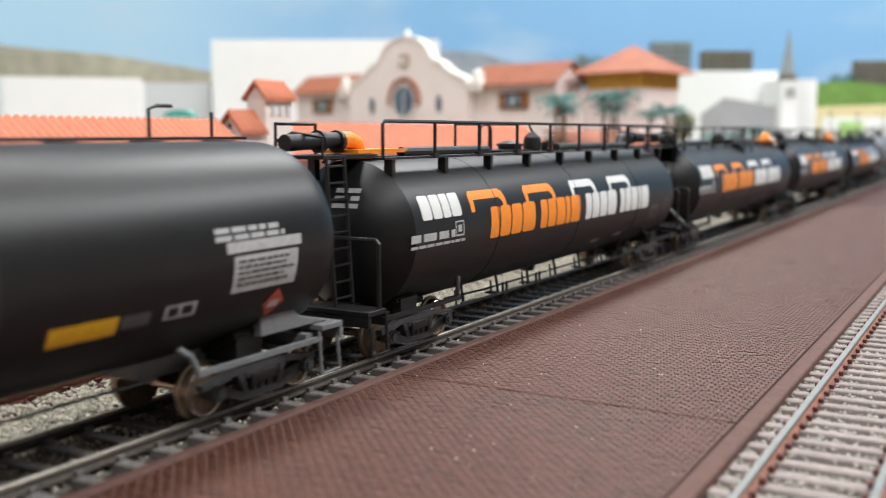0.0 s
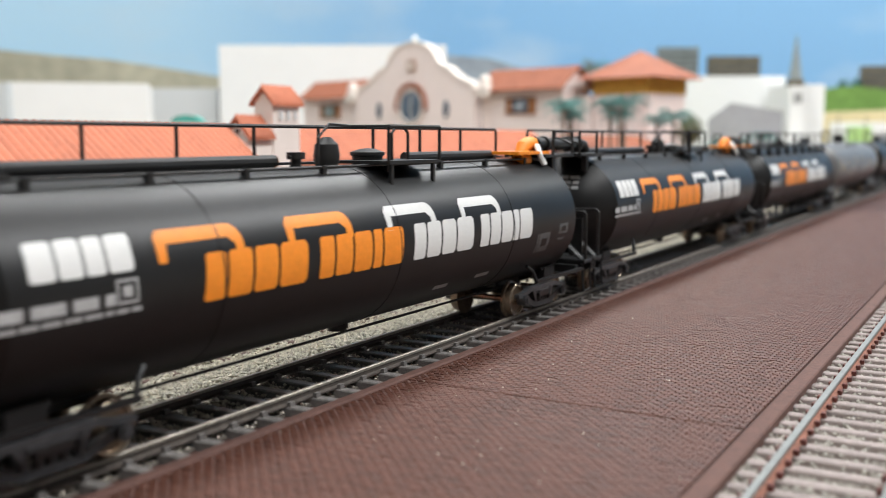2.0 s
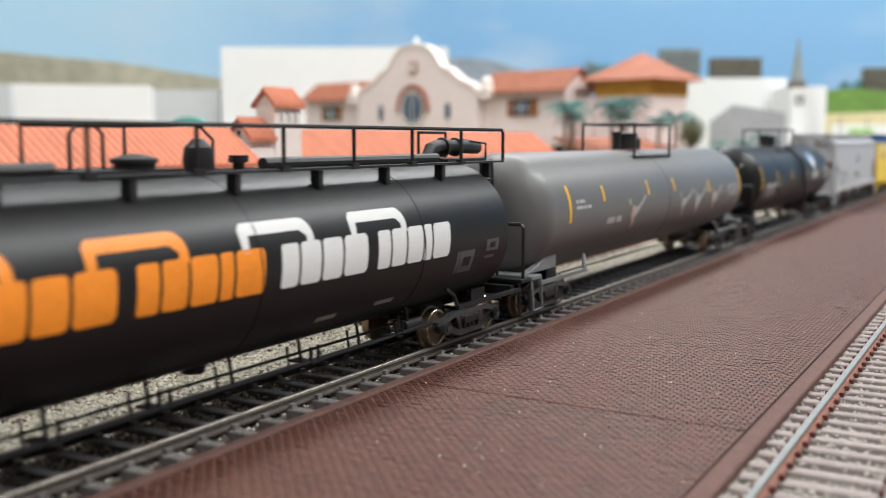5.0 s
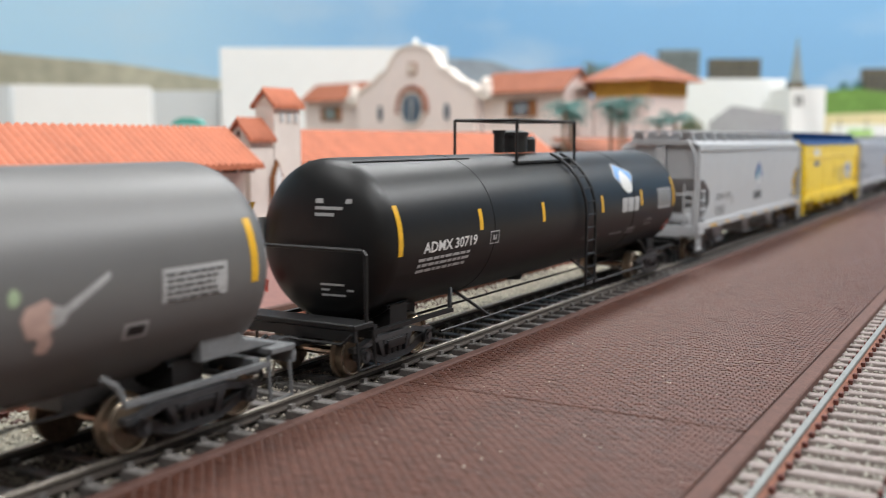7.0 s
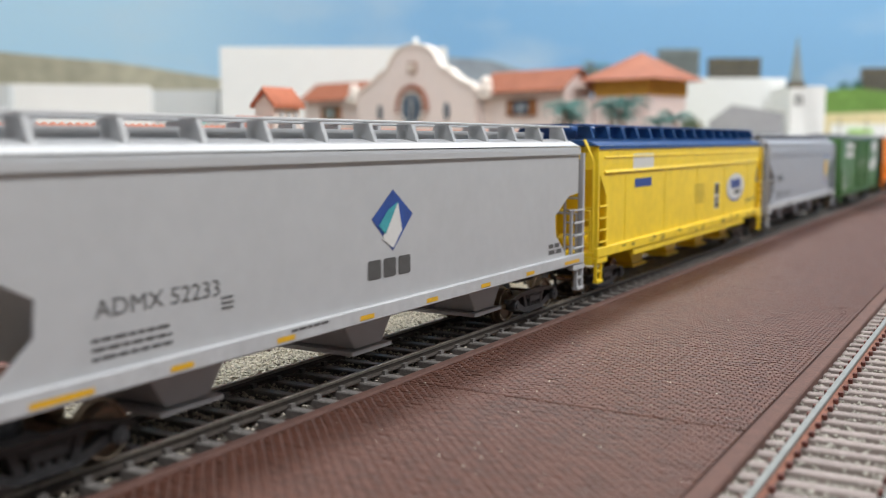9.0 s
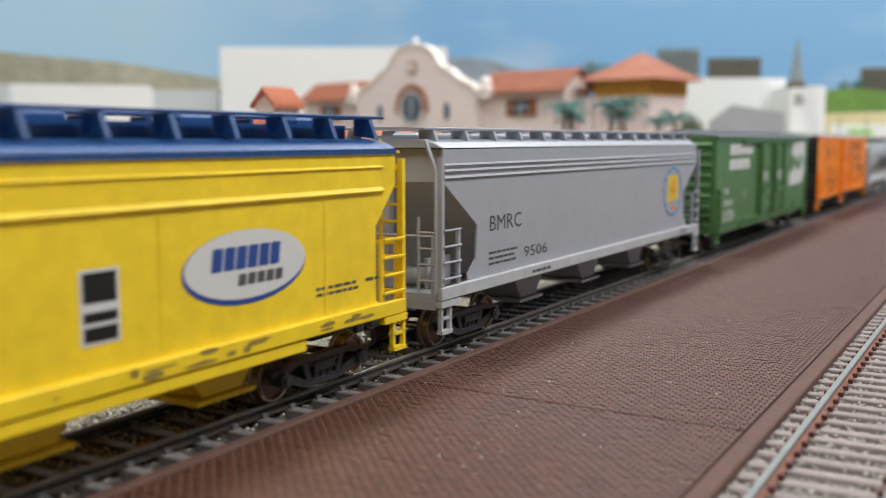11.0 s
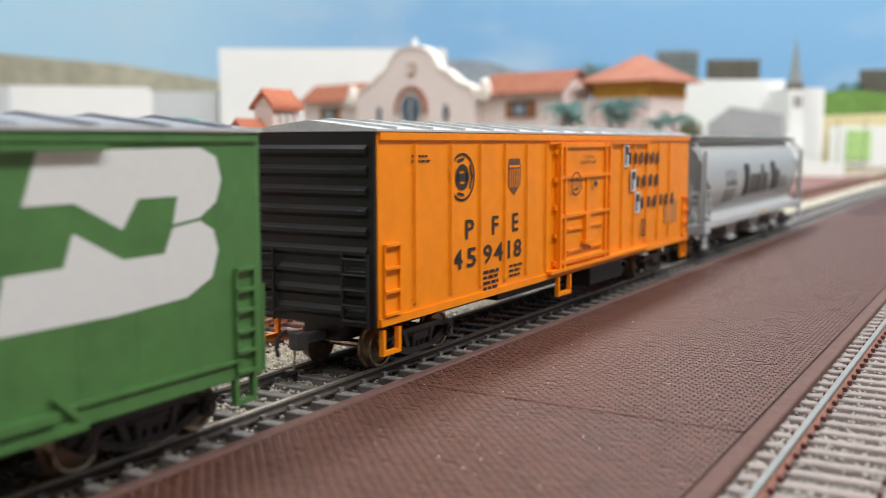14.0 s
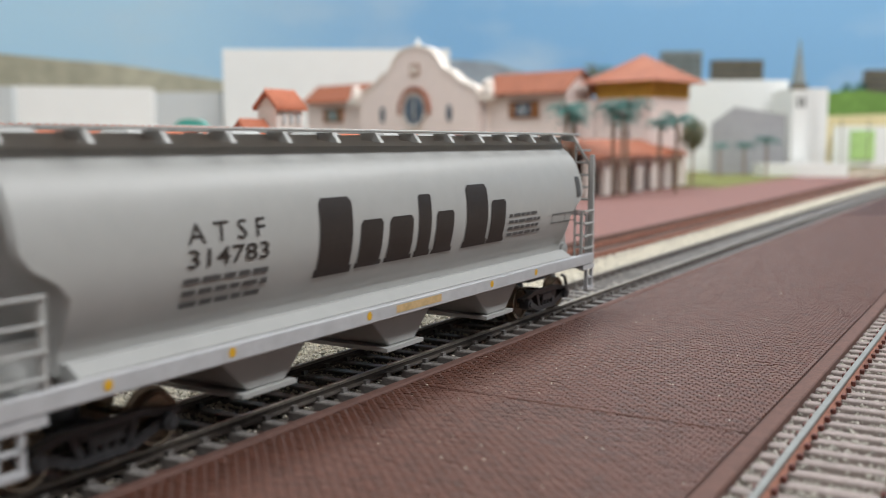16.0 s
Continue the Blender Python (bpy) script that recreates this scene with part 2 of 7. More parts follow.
# ---- mesh building ----
class Shape:
    """Collects plain geometry for one mesh."""

    def __init__(self):
        self.v, self.f = [], []

    def add(self, verts, faces):
        o = len(self.v)
        self.v += [tuple(p) for p in verts]
        self.f += [tuple(i + o for i in q) for q in faces]
        return self

    def box(self, x0, x1, y0, y1, z0, z1):
        return self.add([(x0, y0, z0), (x1, y0, z0), (x1, y1, z0), (x0, y1, z0), (x0, y0, z1), (x1, y0, z1), (x1, y1, z1), (x0, y1, z1)],
                        [(0, 3, 2, 1), (4, 5, 6, 7), (0, 1, 5, 4), (1, 2, 6, 5), (2, 3, 7, 6), (3, 0, 4, 7)])

    def chip(self, x0, x1, y0, y1, z0, z1, c):
        """A block whose top edges are chamfered by c."""
        a = [(x0, y0, z0), (x1, y0, z0), (x1, y1, z0), (x0, y1, z0), (x0, y0, z1 - c), (x1, y0, z1 - c), (x1, y1, z1 - c), (x0, y1, z1 - c),
             (x0 + c, y0 + c, z1), (x1 - c, y0 + c, z1), (x1 - c, y1 - c, z1), (x0 + c, y1 - c, z1)]
        q = [(0, 1, 5, 4), (1, 2, 6, 5), (2, 3, 7, 6), (3, 0, 4, 7), (4, 5, 9, 8), (5, 6, 10, 9), (6, 7, 11, 10), (7, 4, 8, 11), (8, 9, 10, 11)]
        return self.add(a, q)

    def prism(self, poly, a0, a1, axis="y"):
        """Extrude a polygon: axis y takes (x, z) points, x takes (y, z), z takes (x, y)."""
        def at(p, a):
            return {"y": (p[0], a, p[1]), "x": (a, p[0], p[1]), "z": (p[0], p[1], a)}[axis]
        n = len(poly)
        return self.add([at(p, a0) for p in poly] + [at(p, a1) for p in poly],
                        [tuple(range(n)), tuple(range(2 * n - 1, n - 1, -1))] + [(i, i + n, (i + 1) % n + n, (i + 1) % n) for i in range(n)])

    def tube(self, pts, r, seg=6):
        """A round bar along a run of points."""
        pts = [Vector(p) for p in pts]
        rings = []
        for i, p in enumerate(pts):
            d = (pts[min(i + 1, len(pts) - 1)] - pts[max(i - 1, 0)]).normalized()
            a = d.orthogonal().normalized() if i == 0 else (last - d * last.dot(d)).normalized()
            last = a
            b = d.cross(a)
            rings.append([p + (a * math.cos(2 * math.pi * k / seg) + b * math.sin(2 * math.pi * k / seg)) * r for k in range(seg)])
        f = [(i * seg + k, i * seg + (k + 1) % seg, (i + 1) * seg + (k + 1) % seg, (i + 1) * seg + k) for i in range(len(pts) - 1) for k in range(seg)]
        f += [tuple(range(seg - 1, -1, -1)), tuple(range((len(pts) - 1) * seg, len(pts) * seg))]
        return self.add([p for r_ in rings for p in r_], f)

    def lathe(self, prof, c, axis="x", seg=24):
        """Turn a profile of (along, radius) round an axis through c."""
        v = []
        for a, r in prof:
            for k in range(seg):
                s, co = math.sin(2 * math.pi * k / seg) * r, math.cos(2 * math.pi * k / seg) * r
                v.append({"x": (c[0] + a, c[1] + s, c[2] + co), "y": (c[0] + s, c[1] + a, c[2] + co), "z": (c[0] + s, c[1] + co, c[2] + a)}[axis])
        n = len(prof)
        f = [(i * seg + k, (i + 1) * seg + k, (i + 1) * seg + (k + 1) % seg, i * seg + (k + 1) % seg) for i in range(n - 1) for k in range(seg)]
        f += [tuple(range(seg)), tuple(range(n * seg - 1, (n - 1) * seg - 1, -1))]
        return self.add(v, f)

    def mesh(self, name, material, smooth=35):
        me = bpy.data.meshes.new(name)
        me.from_pydata(self.v, [], self.f)
        bm = bmesh.new()
        bm.from_mesh(me)
        bmesh.ops.recalc_face_normals(bm, faces=bm.faces)
        bm.to_mesh(me)
        bm.free()
        me.materials.append(material)
        if smooth:
            me.polygons.foreach_set("use_smooth", [True] * len(me.polygons))
            me.set_sharp_from_angle(angle=radians(smooth))
        return me


def part(name, shape, material, parent=None, label="", bevel=0.0, smooth=35):
    """One mesh object under a thing or a part."""
    ob = new(name, shape.mesh(name, material, smooth))
    ob.parent = parent
    if label:
        ob["label"] = label
    if bevel:
        m = ob.modifiers.new("edge", "BEVEL")
        m.width, m.segments, m.limit_method, m.angle_limit = bevel, 2, "ANGLE", radians(40)
    return ob


def thing(name, label, category, m, group=""):
    ob = new(name)
    ob.empty_display_size = 0.01
    ob.matrix_world = m
    return tagged(ob, label, category, group)


def setting(name, shape, material, label="", smooth=35):
    ob = part(name, shape, material, None, "", smooth=smooth)
    return tagged(ob, label, name.split("_")[0], "", "structure")


# ---- flat lettering and decals: outlines in (along, up), laid on a side ----
def text_shape(body, height, bold=0.0):
    cu = bpy.data.curves.new("lettering", "FONT")
    cu.body, cu.size, cu.offset = body, height * 1.45, bold
    cu.resolution_u = 2
    ob = new("lettering", cu)
    me = bpy.data.meshes.new_from_object(ob.evaluated_get(bpy.context.evaluated_depsgraph_get()))
    s = Shape().add([(v.co.x, v.co.y, 0) for v in me.vertices], [tuple(p.vertices) for p in me.polygons])
    bpy.data.objects.remove(ob)
    bpy.data.curves.remove(cu)
    bpy.data.meshes.remove(me)
    return s


def fit_box(s, a0, b0, width=None, height=None):
    """Move a flat shape's lower left corner to (a0, b0) and stretch it to the size given."""
    xs, ys = [p[0] for p in s.v], [p[1] for p in s.v]
    w, h = max(xs) - min(xs), max(ys) - min(ys)
    kx = width / w if width else 1
    ky = height / h if height else (kx if width else 1)
    s.v = [(a0 + (x - min(xs)) * kx, b0 + (y - min(ys)) * ky, 0) for x, y, _ in s.v]
    return s


def flat(*polys):
    s = Shape()
    for p in polys:
        s.add([(a, b, 0) for a, b in p], [tuple(range(len(p)))])
    return s


def quad(a0, a1, b0, b1, slant=0.0):
    return [(a0, b0), (a1, b0), (a1 + slant, b1), (a0 + slant, b1)]


def oval(ca, cb, ra, rb, n=28):
    return [(ca + ra * math.cos(2 * math.pi * k / n), cb + rb * math.sin(2 * math.pi * k / n)) for k in range(n)]


def ring(ca, cb, ra, rb, inner, n=28):
    """A flat ring as a run of quads."""
    q = []
    for k in range(n):
        a, b = 2 * math.pi * k / n, 2 * math.pi * (k + 1) / n
        q.append([(ca + ra * s * math.cos(w), cb + rb * s * math.sin(w)) for s, w in ((1, a), (1, b), (inner, b), (inner, a))])
    return q


def bars(a, b, width, rows, rowh, gap, seed=1, ragged=0.25):
    """Small writing too fine to read: plain bars."""
    rg = random.Random(seed)
    out = []
    for i in range(rows):
        z = b - i * (rowh + gap)
        x, end = a, a + width * (1 - ragged * rg.random())
        while x < end - rowh:
            w = min(rg.uniform(2.0, 5.0) * rowh, end - x)
            out.append(quad(x, x + w, z - rowh, z))
            x += w + rowh * 0.7
    return flat(*out)


def plain_block(a0, a1, b0, b1, slant=0.0):
    """A solid block with cut corners, whose sides lean by slant."""
    h = b1 - b0
    c = min(a1 - a0, h) * 0.10
    p = [(a0, b0 + c), (a0 + c, b0), (a1 - c, b0), (a1, b0 + c), (a1, b1 - c), (a1 - c, b1), (a0 + c, b1), (a0, b1 - c)]
    return [(x + slant * (z - b0) / h, z) for x, z in p]


def block_row(a0, a1, b0, b1, n, gap=0.16, slant=0.0, widths=None):
    """Outlines of a name's row of plain solid blocks of the widths given."""
    widths = widths or [1.0] * n
    k = (a1 - a0) / (sum(widths))
    out, x = [], a0
    for w in widths:
        out.append(plain_block(x, x + (w - gap) * k, b0, b1, slant))
        x += w * k
    return out


def blocks(*row):
    return flat(*block_row(*row))


def lay_flat(s, y, lift=0.00007, sign=-1):
    """Flat shape to the side plane at y; sign -1 faces -y, +1 faces +y and reads from there."""
    t = Shape()
    t.f = list(s.f)
    t.v = [((a if sign < 0 else -a), y + sign * lift, b) for a, b, _ in s.v]
    return t


def lay_round(s, r, zc, lift=0.00008, sign=-1, step=0.0012):
    """Flat shape wrapped round a tank of radius r about height zc; heights are true heights of the side view."""
    bm = bmesh.new()
    vs = [bm.verts.new((a, b, 0)) for a, b, _ in s.v]
    for q in s.f:
        try:
            bm.faces.new([vs[i] for i in q])
        except ValueError:
            pass
    bs = [p[1] for p in s.v]
    b = min(bs) + step
    while b < max(bs):
        bmesh.ops.bisect_plane(bm, geom=bm.verts[:] + bm.edges[:] + bm.faces[:], plane_co=(0, b, 0), plane_no=(0, 1, 0))
        b += step
    bm.verts.index_update()
    t = Shape()
    for v in bm.verts:
        dz = max(-0.98 * r, min(0.98 * r, v.co.y - zc))
        c = math.sqrt(r * r - dz * dz)
        k = (r + lift) / r
        t.v.append(((v.co.x if sign < 0 else -v.co.x), sign * c * k, zc + dz * k))
    t.f = [tuple(v.index for v in q.verts) for q in bm.faces]
    bm.free()
    return t


# ---- the room and the layout's base ----
def room():
    x0, x1, y0, y1, z0, z1 = -4.2, 4.4, -2.4, 2.6, -1.1, 1.45
    s = 0.08
    for name, b in (("wall_north", (x0, x1, y1, y1 + s, z0, z1)), ("wall_south", (x0, x1, y0 - s, y0, z0, z1)),
                    ("wall_east", (x1, x1 + s, y0 - s, y1 + s, z0, z1)), ("wall_west", (x0 - s, x0, y0 - s, y1 + s, z0, z1))):
        setting(name, Shape().box(*b), ROOMW, "plain grey wall added out of view to close the train room")
    setting("ceiling", Shape().box(x0 - s, x1 + s, y0 - s, y1 + s, z1, z1 + s), CEILW, "plain white ceiling of the train room")
    setting("floor", Shape().box(x0 - s, x1 + s, y0 - s, y1 + s, z0 - s, z0), FLOORM, "grey carpeted floor under the layout")
    for lx, ly in LUMINAIRES:
        t = thing("ceiling_lamp", "flat white ceiling luminaire with a glowing diffuser", "ceiling lamp", pose(lx, ly, 1.42), "ceiling lamps of the room")
        part("housing", Shape().box(-0.58, 0.58, -0.17, 0.17, -0.008, 0.0295), ROOMW, t)
        part("diffuser", Shape().chip(-0.55, 0.55, -0.14, 0.14, -0.022, -0.009, 0.003), DIFFUSER, t, "glowing diffuser")


def backdrop():
    # a coved sky board: along the back, round the corner and across the far end
    pts = [(-2.6, 2.0)]
    for k in range(0, 13):
        a = math.pi / 2 * (1 - k / 12)
        pts.append((1.5 + 1.5 * math.cos(a), 0.5 + 1.5 * math.sin(a)))
    pts.append((3.0, -0.9))
    v, f = [], []
    for x, y in pts:
        d = Vector((x - 0.8, y - 0.2, 0)).normalized() * 0.006
        v += [(x, y, -0.1), (x, y, 0.95), (x + d.x, y + d.y, -0.1), (x + d.x, y + d.y, 0.95)]
    for i in range(len(pts) - 1):
        a, b = 4 * i, 4 * i + 4
        f += [(a, b, b + 1, a + 1), (a + 2, a + 3, b + 3, b + 2), (a + 1, b + 1, b + 3, a + 3)]
    setting("backdrop", Shape().add(v, f), SKY, "coved backdrop board painted as a blue sky with faint clouds", smooth=60)


def ground():
    setting("ground", Shape().box(-3.2, 3.05, -0.35, 2.05, -0.06, -0.0095), GROUND, "tan scenic base of the model railway layout")
    setting("trim_fascia", Shape().box(-3.2, 3.05, -0.365, -0.352, -0.16, -0.004), RAFTER_SHADE, "dark painted fascia along the layout's edge")


TRACKS = [("track_1", 0.1331, 0.0083, TIEDARK, STEEL, RAILSIDE), ("track_2", 0.0230, 0.0065, TIEGREY, RAILGREY, RAILRUST),
          ("track_3", 0.1770, 0.0083, TIEBROWN, RAILRUST, RAILRUST)]


def tie_mesh(m, near):
    s = Shape().chip(-0.0013, 0.0013, -near, 0.0149, -0.0046, -0.0021, 0.00025)
    return s.mesh("tie", m, 0)


def track(name, yc, headm, sidem, label):
    root = setting(name, Shape().prism([(yc - 0.024, -0.0095), (yc + 0.024, -0.0095), (yc + 0.0185, -0.0034), (yc - 0.0095, -0.0034), (yc - 0.0100, -0.0046 if name == "track_1" else -0.0034), (yc - 0.0185, -0.0046 if name == "track_1" else -0.0034)], -2.9, 2.95, "x"),
                   {"track_1": TRACKBED, "track_2": BALLASTN}.get(name, BALLAST), label)
    if name == "track_1":
        part("shoulder", Shape().box(-2.9, 2.95, 0.1147, 0.1233, -0.0044, -0.0039), REDBED, root, "red-brown earth shoulder")
    for sgn in (-1, 1):
        y = yc + sgn * 0.00866
        foot = Shape().prism([(y - 0.0011, -0.0021), (y + 0.0011, -0.0021), (y + 0.0011, -0.0018), (y + 0.0003, -0.0015), (y + 0.0003, -0.0006),
                              (y - 0.0003, -0.0006), (y - 0.0003, -0.0015), (y - 0.0011, -0.0018)], -2.9, 2.95, "x")
        rail = part("rail", foot, sidem, root, "rail web and foot")
        w = 0.00062 if name == "track_2" else 0.00048
        part("rail_head", Shape().prism([(y - w, -0.00064), (y + w, -0.00064), (y + w, -0.00012), (y + w - 0.00012, 0), (y - w + 0.00012, 0), (y - w, -0.00012)], -2.9, 2.95, "x"),
             headm, rail, "worn rail head")
    return root


def ties(root, yc, pitch, tiem):
    near = 0.0182 if yc == 0.1331 else 0.0149
    me = tie_mesh(tiem, near)
    rest = Shape()
    n0, n1 = int(-2.88 / pitch), int(2.93 / pitch)
    spikes = Shape()
    rg = random.Random(7)
    for n in range(n0, n1):
        x = n * pitch
        if 0.02 < x < 1.3 and pitch > 0 and n % 1 == 0:
            o = new("tie", me)
            o.parent = root
            o.matrix_basis = pose(x + rg.uniform(-0.0002, 0.0002), yc + rg.uniform(-0.0003, 0.0003), rg.uniform(-0.0001, 0.0), 0, 0, rg.uniform(-0.8, 0.8))
        else:
            rest.box(x - 0.0013, x + 0.0013, yc - near, yc + 0.0149, -0.0046, -0.0021)
        if 0.02 < x < 1.3:
            for sgn in (-1, 1):
                for e in (-1, 1):
                    y = yc + sgn * 0.00866 + e * 0.0014
                    spikes.box(x - 0.0007, x + 0.0007, y - 0.00045, y + 0.00045, -0.0022, -0.0012)
    tagged(part("ties", rest, tiem, root, smooth=0), "far ties of the track", "", "", "stuff")
    tagged(part("spikes", spikes, SPIKE if yc != 0.1331 else TIEDARK, root, smooth=0), "moulded spike heads beside the rails", "", "", "stuff")


def stones(root, name, m, label, count, xr, yfun, size, seed):
    """Loose ballast: many small irregular stones in one mesh."""
    rg = random.Random(seed)
    s = Shape()
    base = [(1, 0, 0), (-1, 0, 0), (0, 1, 0), (0, -1, 0), (0, 0, 1), (0, 0, -1)]
    fc = [(0, 2, 4), (2, 1, 4), (1, 3, 4), (3, 0, 4), (2, 0, 5), (1, 2, 5), (3, 1, 5), (0, 3, 5)]
    for _ in range(count):
        x = xr[0] + (xr[1] - xr[0]) * rg.random() ** 1.6
        y, z = yfun(rg)
        r = size * rg.uniform(0.55, 1.2)
        a = rg.uniform(0, 6.28)
        ca, sa = math.cos(a), math.sin(a)
        vs = []
        for px, py, pz in base:
            k = r * rg.uniform(0.65, 1.25)
            px, py, pz = px * k, py * k, pz * k * 0.8
            vs.append((x + px * ca - py * sa, y + px * sa + py * ca, z + pz))
        s.add(vs, fc)
    tagged(part(name, s, m, root, smooth=0), label, "", "", "stuff")


def platform_near():
    """The brick-paved platform between the two near tracks."""
    y0, y1, top = 0.0368, 0.1146, -0.0006
    root = setting("pavement_near", Shape().box(-2.9, 2.95, y0 + 0.001, y1 - 0.001, -0.0092, top - 0.0004), JOINT, "red-brown brick-paved platform between two tracks")
    part("edge_strip", Shape().chip(-2.9, 2.95, y0, y0 + 0.0034, -0.009, top - 0.0001, 0.0003), CURB, root, "pale red edge strip")
    part("edge_strip", Shape().chip(-2.9, 2.95, y1 - 0.0026, y1, -0.009, top + 0.0003, 0.0004), CURB, root, "pale red edge strip")
    return root, y0 + 0.0036, y1 - 0.0028, top


def pavers(root, ya, yb, top):
    """Small pavers in running courses across the platform, with a few wider transverse joints."""
    rg = random.Random(3)
    L, W = 0.0023, 0.00118
    near = [Shape().chip(-L / 2 + 0.00011, L / 2 - 0.00011, -W / 2 + 0.0001, W / 2 - 0.0001, -0.0005, h, 0.0001).mesh("paver", PAVER, 0) for h in (0.0, 0.00004, 0.00008)]
    rest, count = Shape(), 0
    ny = int((yb - ya) / L)
    x, i = 0.085, 0
    while x < 1.25:
        seam = abs(x - 0.1745) < W * 0.5
        for j in range(-1, ny + 1):
            y = ya + (j + 0.5 + (0.5 if i % 2 else 0)) * L
            a0, a1 = max(y - L / 2 + 0.0001, ya), min(y + L / 2 - 0.0001, yb)
            if a1 - a0 < 0.0004:
                continue
            h = top + rg.choice((0, 0, 0.00003, 0.00006)) - (0.00012 if rg.random() < 0.03 else 0)
            if 0.150 < x < 0.1745 and 0.055 < y < 0.088 and count < 300 and a1 - a0 > 0.002:
                o = new("paver", near[rg.randrange(3)])
                o.parent = root
                o.matrix_basis = pose(x, y, top - 0.00005, 0, 0, 90)
                count += 1
            elif x < 0.75:
                rest.chip(x - W / 2 + (0.0006 if seam else 0.00013), x + W / 2 - 0.00013, a0 + 0.00003, a1 - 0.00003, top - 0.0005, h, 0.0001)
            else:
                rest.add([(x - W / 2 + 0.0001, a0, h), (x + W / 2 - 0.0001, a0, h), (x + W / 2 - 0.0001, a1, h), (x - W / 2 + 0.0001, a1, h)], [(0, 1, 2, 3)])
        x += W
        i += 1
    tagged(part("pavers", rest, PAVER, root, smooth=0), "small red-brown pavers", "", "", "stuff")
    far = Shape().box(1.25, 2.9, ya, yb, top - 0.0004, top - 0.00005).box(-2.85, 0.085, ya, yb, top - 0.0004, top - 0.00005)
    part("paving_slab", far, PAVER, root)


def back_grounds():
    root = setting("pavement_back", Shape().box(-1.6, 1.55, 0.199, 0.330, -0.009, -0.0008), BACKPAVE, "red brick platform in front of the depot")
    part("edge_strip", Shape().chip(-1.6, 1.55, 0.1965, 0.1988, -0.009, 0.0, 0.0003), CURB, root, "pale platform edge")
    setting("road", Shape().box(0.78, 1.55, 0.332, 0.46, -0.009, -0.001), BACKPAVE, "red paved forecourt beside the depot")
    setting("ground_sand_strip", Shape().prism([(0.1525, -0.0092), (0.1655, -0.0092), (0.1650, -0.0027), (0.1525, -0.0027)], -2.9, 2.95, "x"), SAND, "pale sandy strip between two tracks")
    setting("ground_turf", Shape().box(1.12, 2.6, 0.30, 0.62, -0.009, -0.0002), GRASS, "patch of green turf beside the depot")
    setting("ground_rise", Shape().box(1.55, 2.95, 0.199, 0.298, -0.009, -0.002), GROUND, "tan ground beyond the platform")


room()
backdrop()
ground()


# ---- buildings ----
def tiled_roof(parent, x0, x1, ye, ze, yr, zr, m, name="roof", pitch=0.0045, label="barrel-tiled roof"):
    """One sloping roof plane with rounded tile rows running from eave to ridge."""
    s = Shape()
    n = max(2, int(abs(x1 - x0) / pitch))
    d = (x1 - x0) / n
    v = []
    prof = []
    for i in range(n):
        for k in range(4):
            prof.append((x0 + d * (i + k / 4), 0.0011 * math.sin(math.pi * k / 4)))
    prof.append((x1, 0))
    for px, h in prof:
        v += [(px, ye, ze + h), (px, yr, zr + h), (px, ye, ze - 0.0016), (px, yr, zr - 0.0016)]
    f = []
    for i in range(len(prof) - 1):
        a, b = 4 * i, 4 * i + 4
        f += [(a, b, b + 1, a + 1), (a + 2, a + 3, b + 3, b + 2), (a, a + 2, b + 2, b)]
    e = 4 * (len(prof) - 1)
    f += [(0, 1, 3, 2), (e, e + 2, e + 3, e + 1)]
    return part(name, s.add(v, f), m, parent, label, smooth=50)


def arch_poly(x0, x1, z0, zs, n=12):
    """Outline of a round-headed opening: springing at zs."""
    r, c = (x1 - x0) / 2, (x0 + x1) / 2
    return [(x0, z0)] + [(c - r * math.cos(math.pi * k / n), zs + r * math.sin(math.pi * k / n)) for k in range(n + 1)] + [(x1, z0)]


def arched_wall(parent, x0, x1, y0, y1, z0, z1, arches, zs, m, label):
    """A wall with round-headed openings: piers, and a spandrel over each arch."""
    x = x0
    for a0, a1 in arches:
        part("pier", Shape().box(x, a0, y0, y1, z0, z1), m, parent, label)
        part("spandrel", Shape().prism([(a0, z1)] + arch_poly(a0, a1, zs, zs)[1:-1] + [(a1, z1)], y0, y1, "y"), m, parent)
        x = a1
    part("pier", Shape().box(x, x1, y0, y1, z0, z1), m, parent, label)


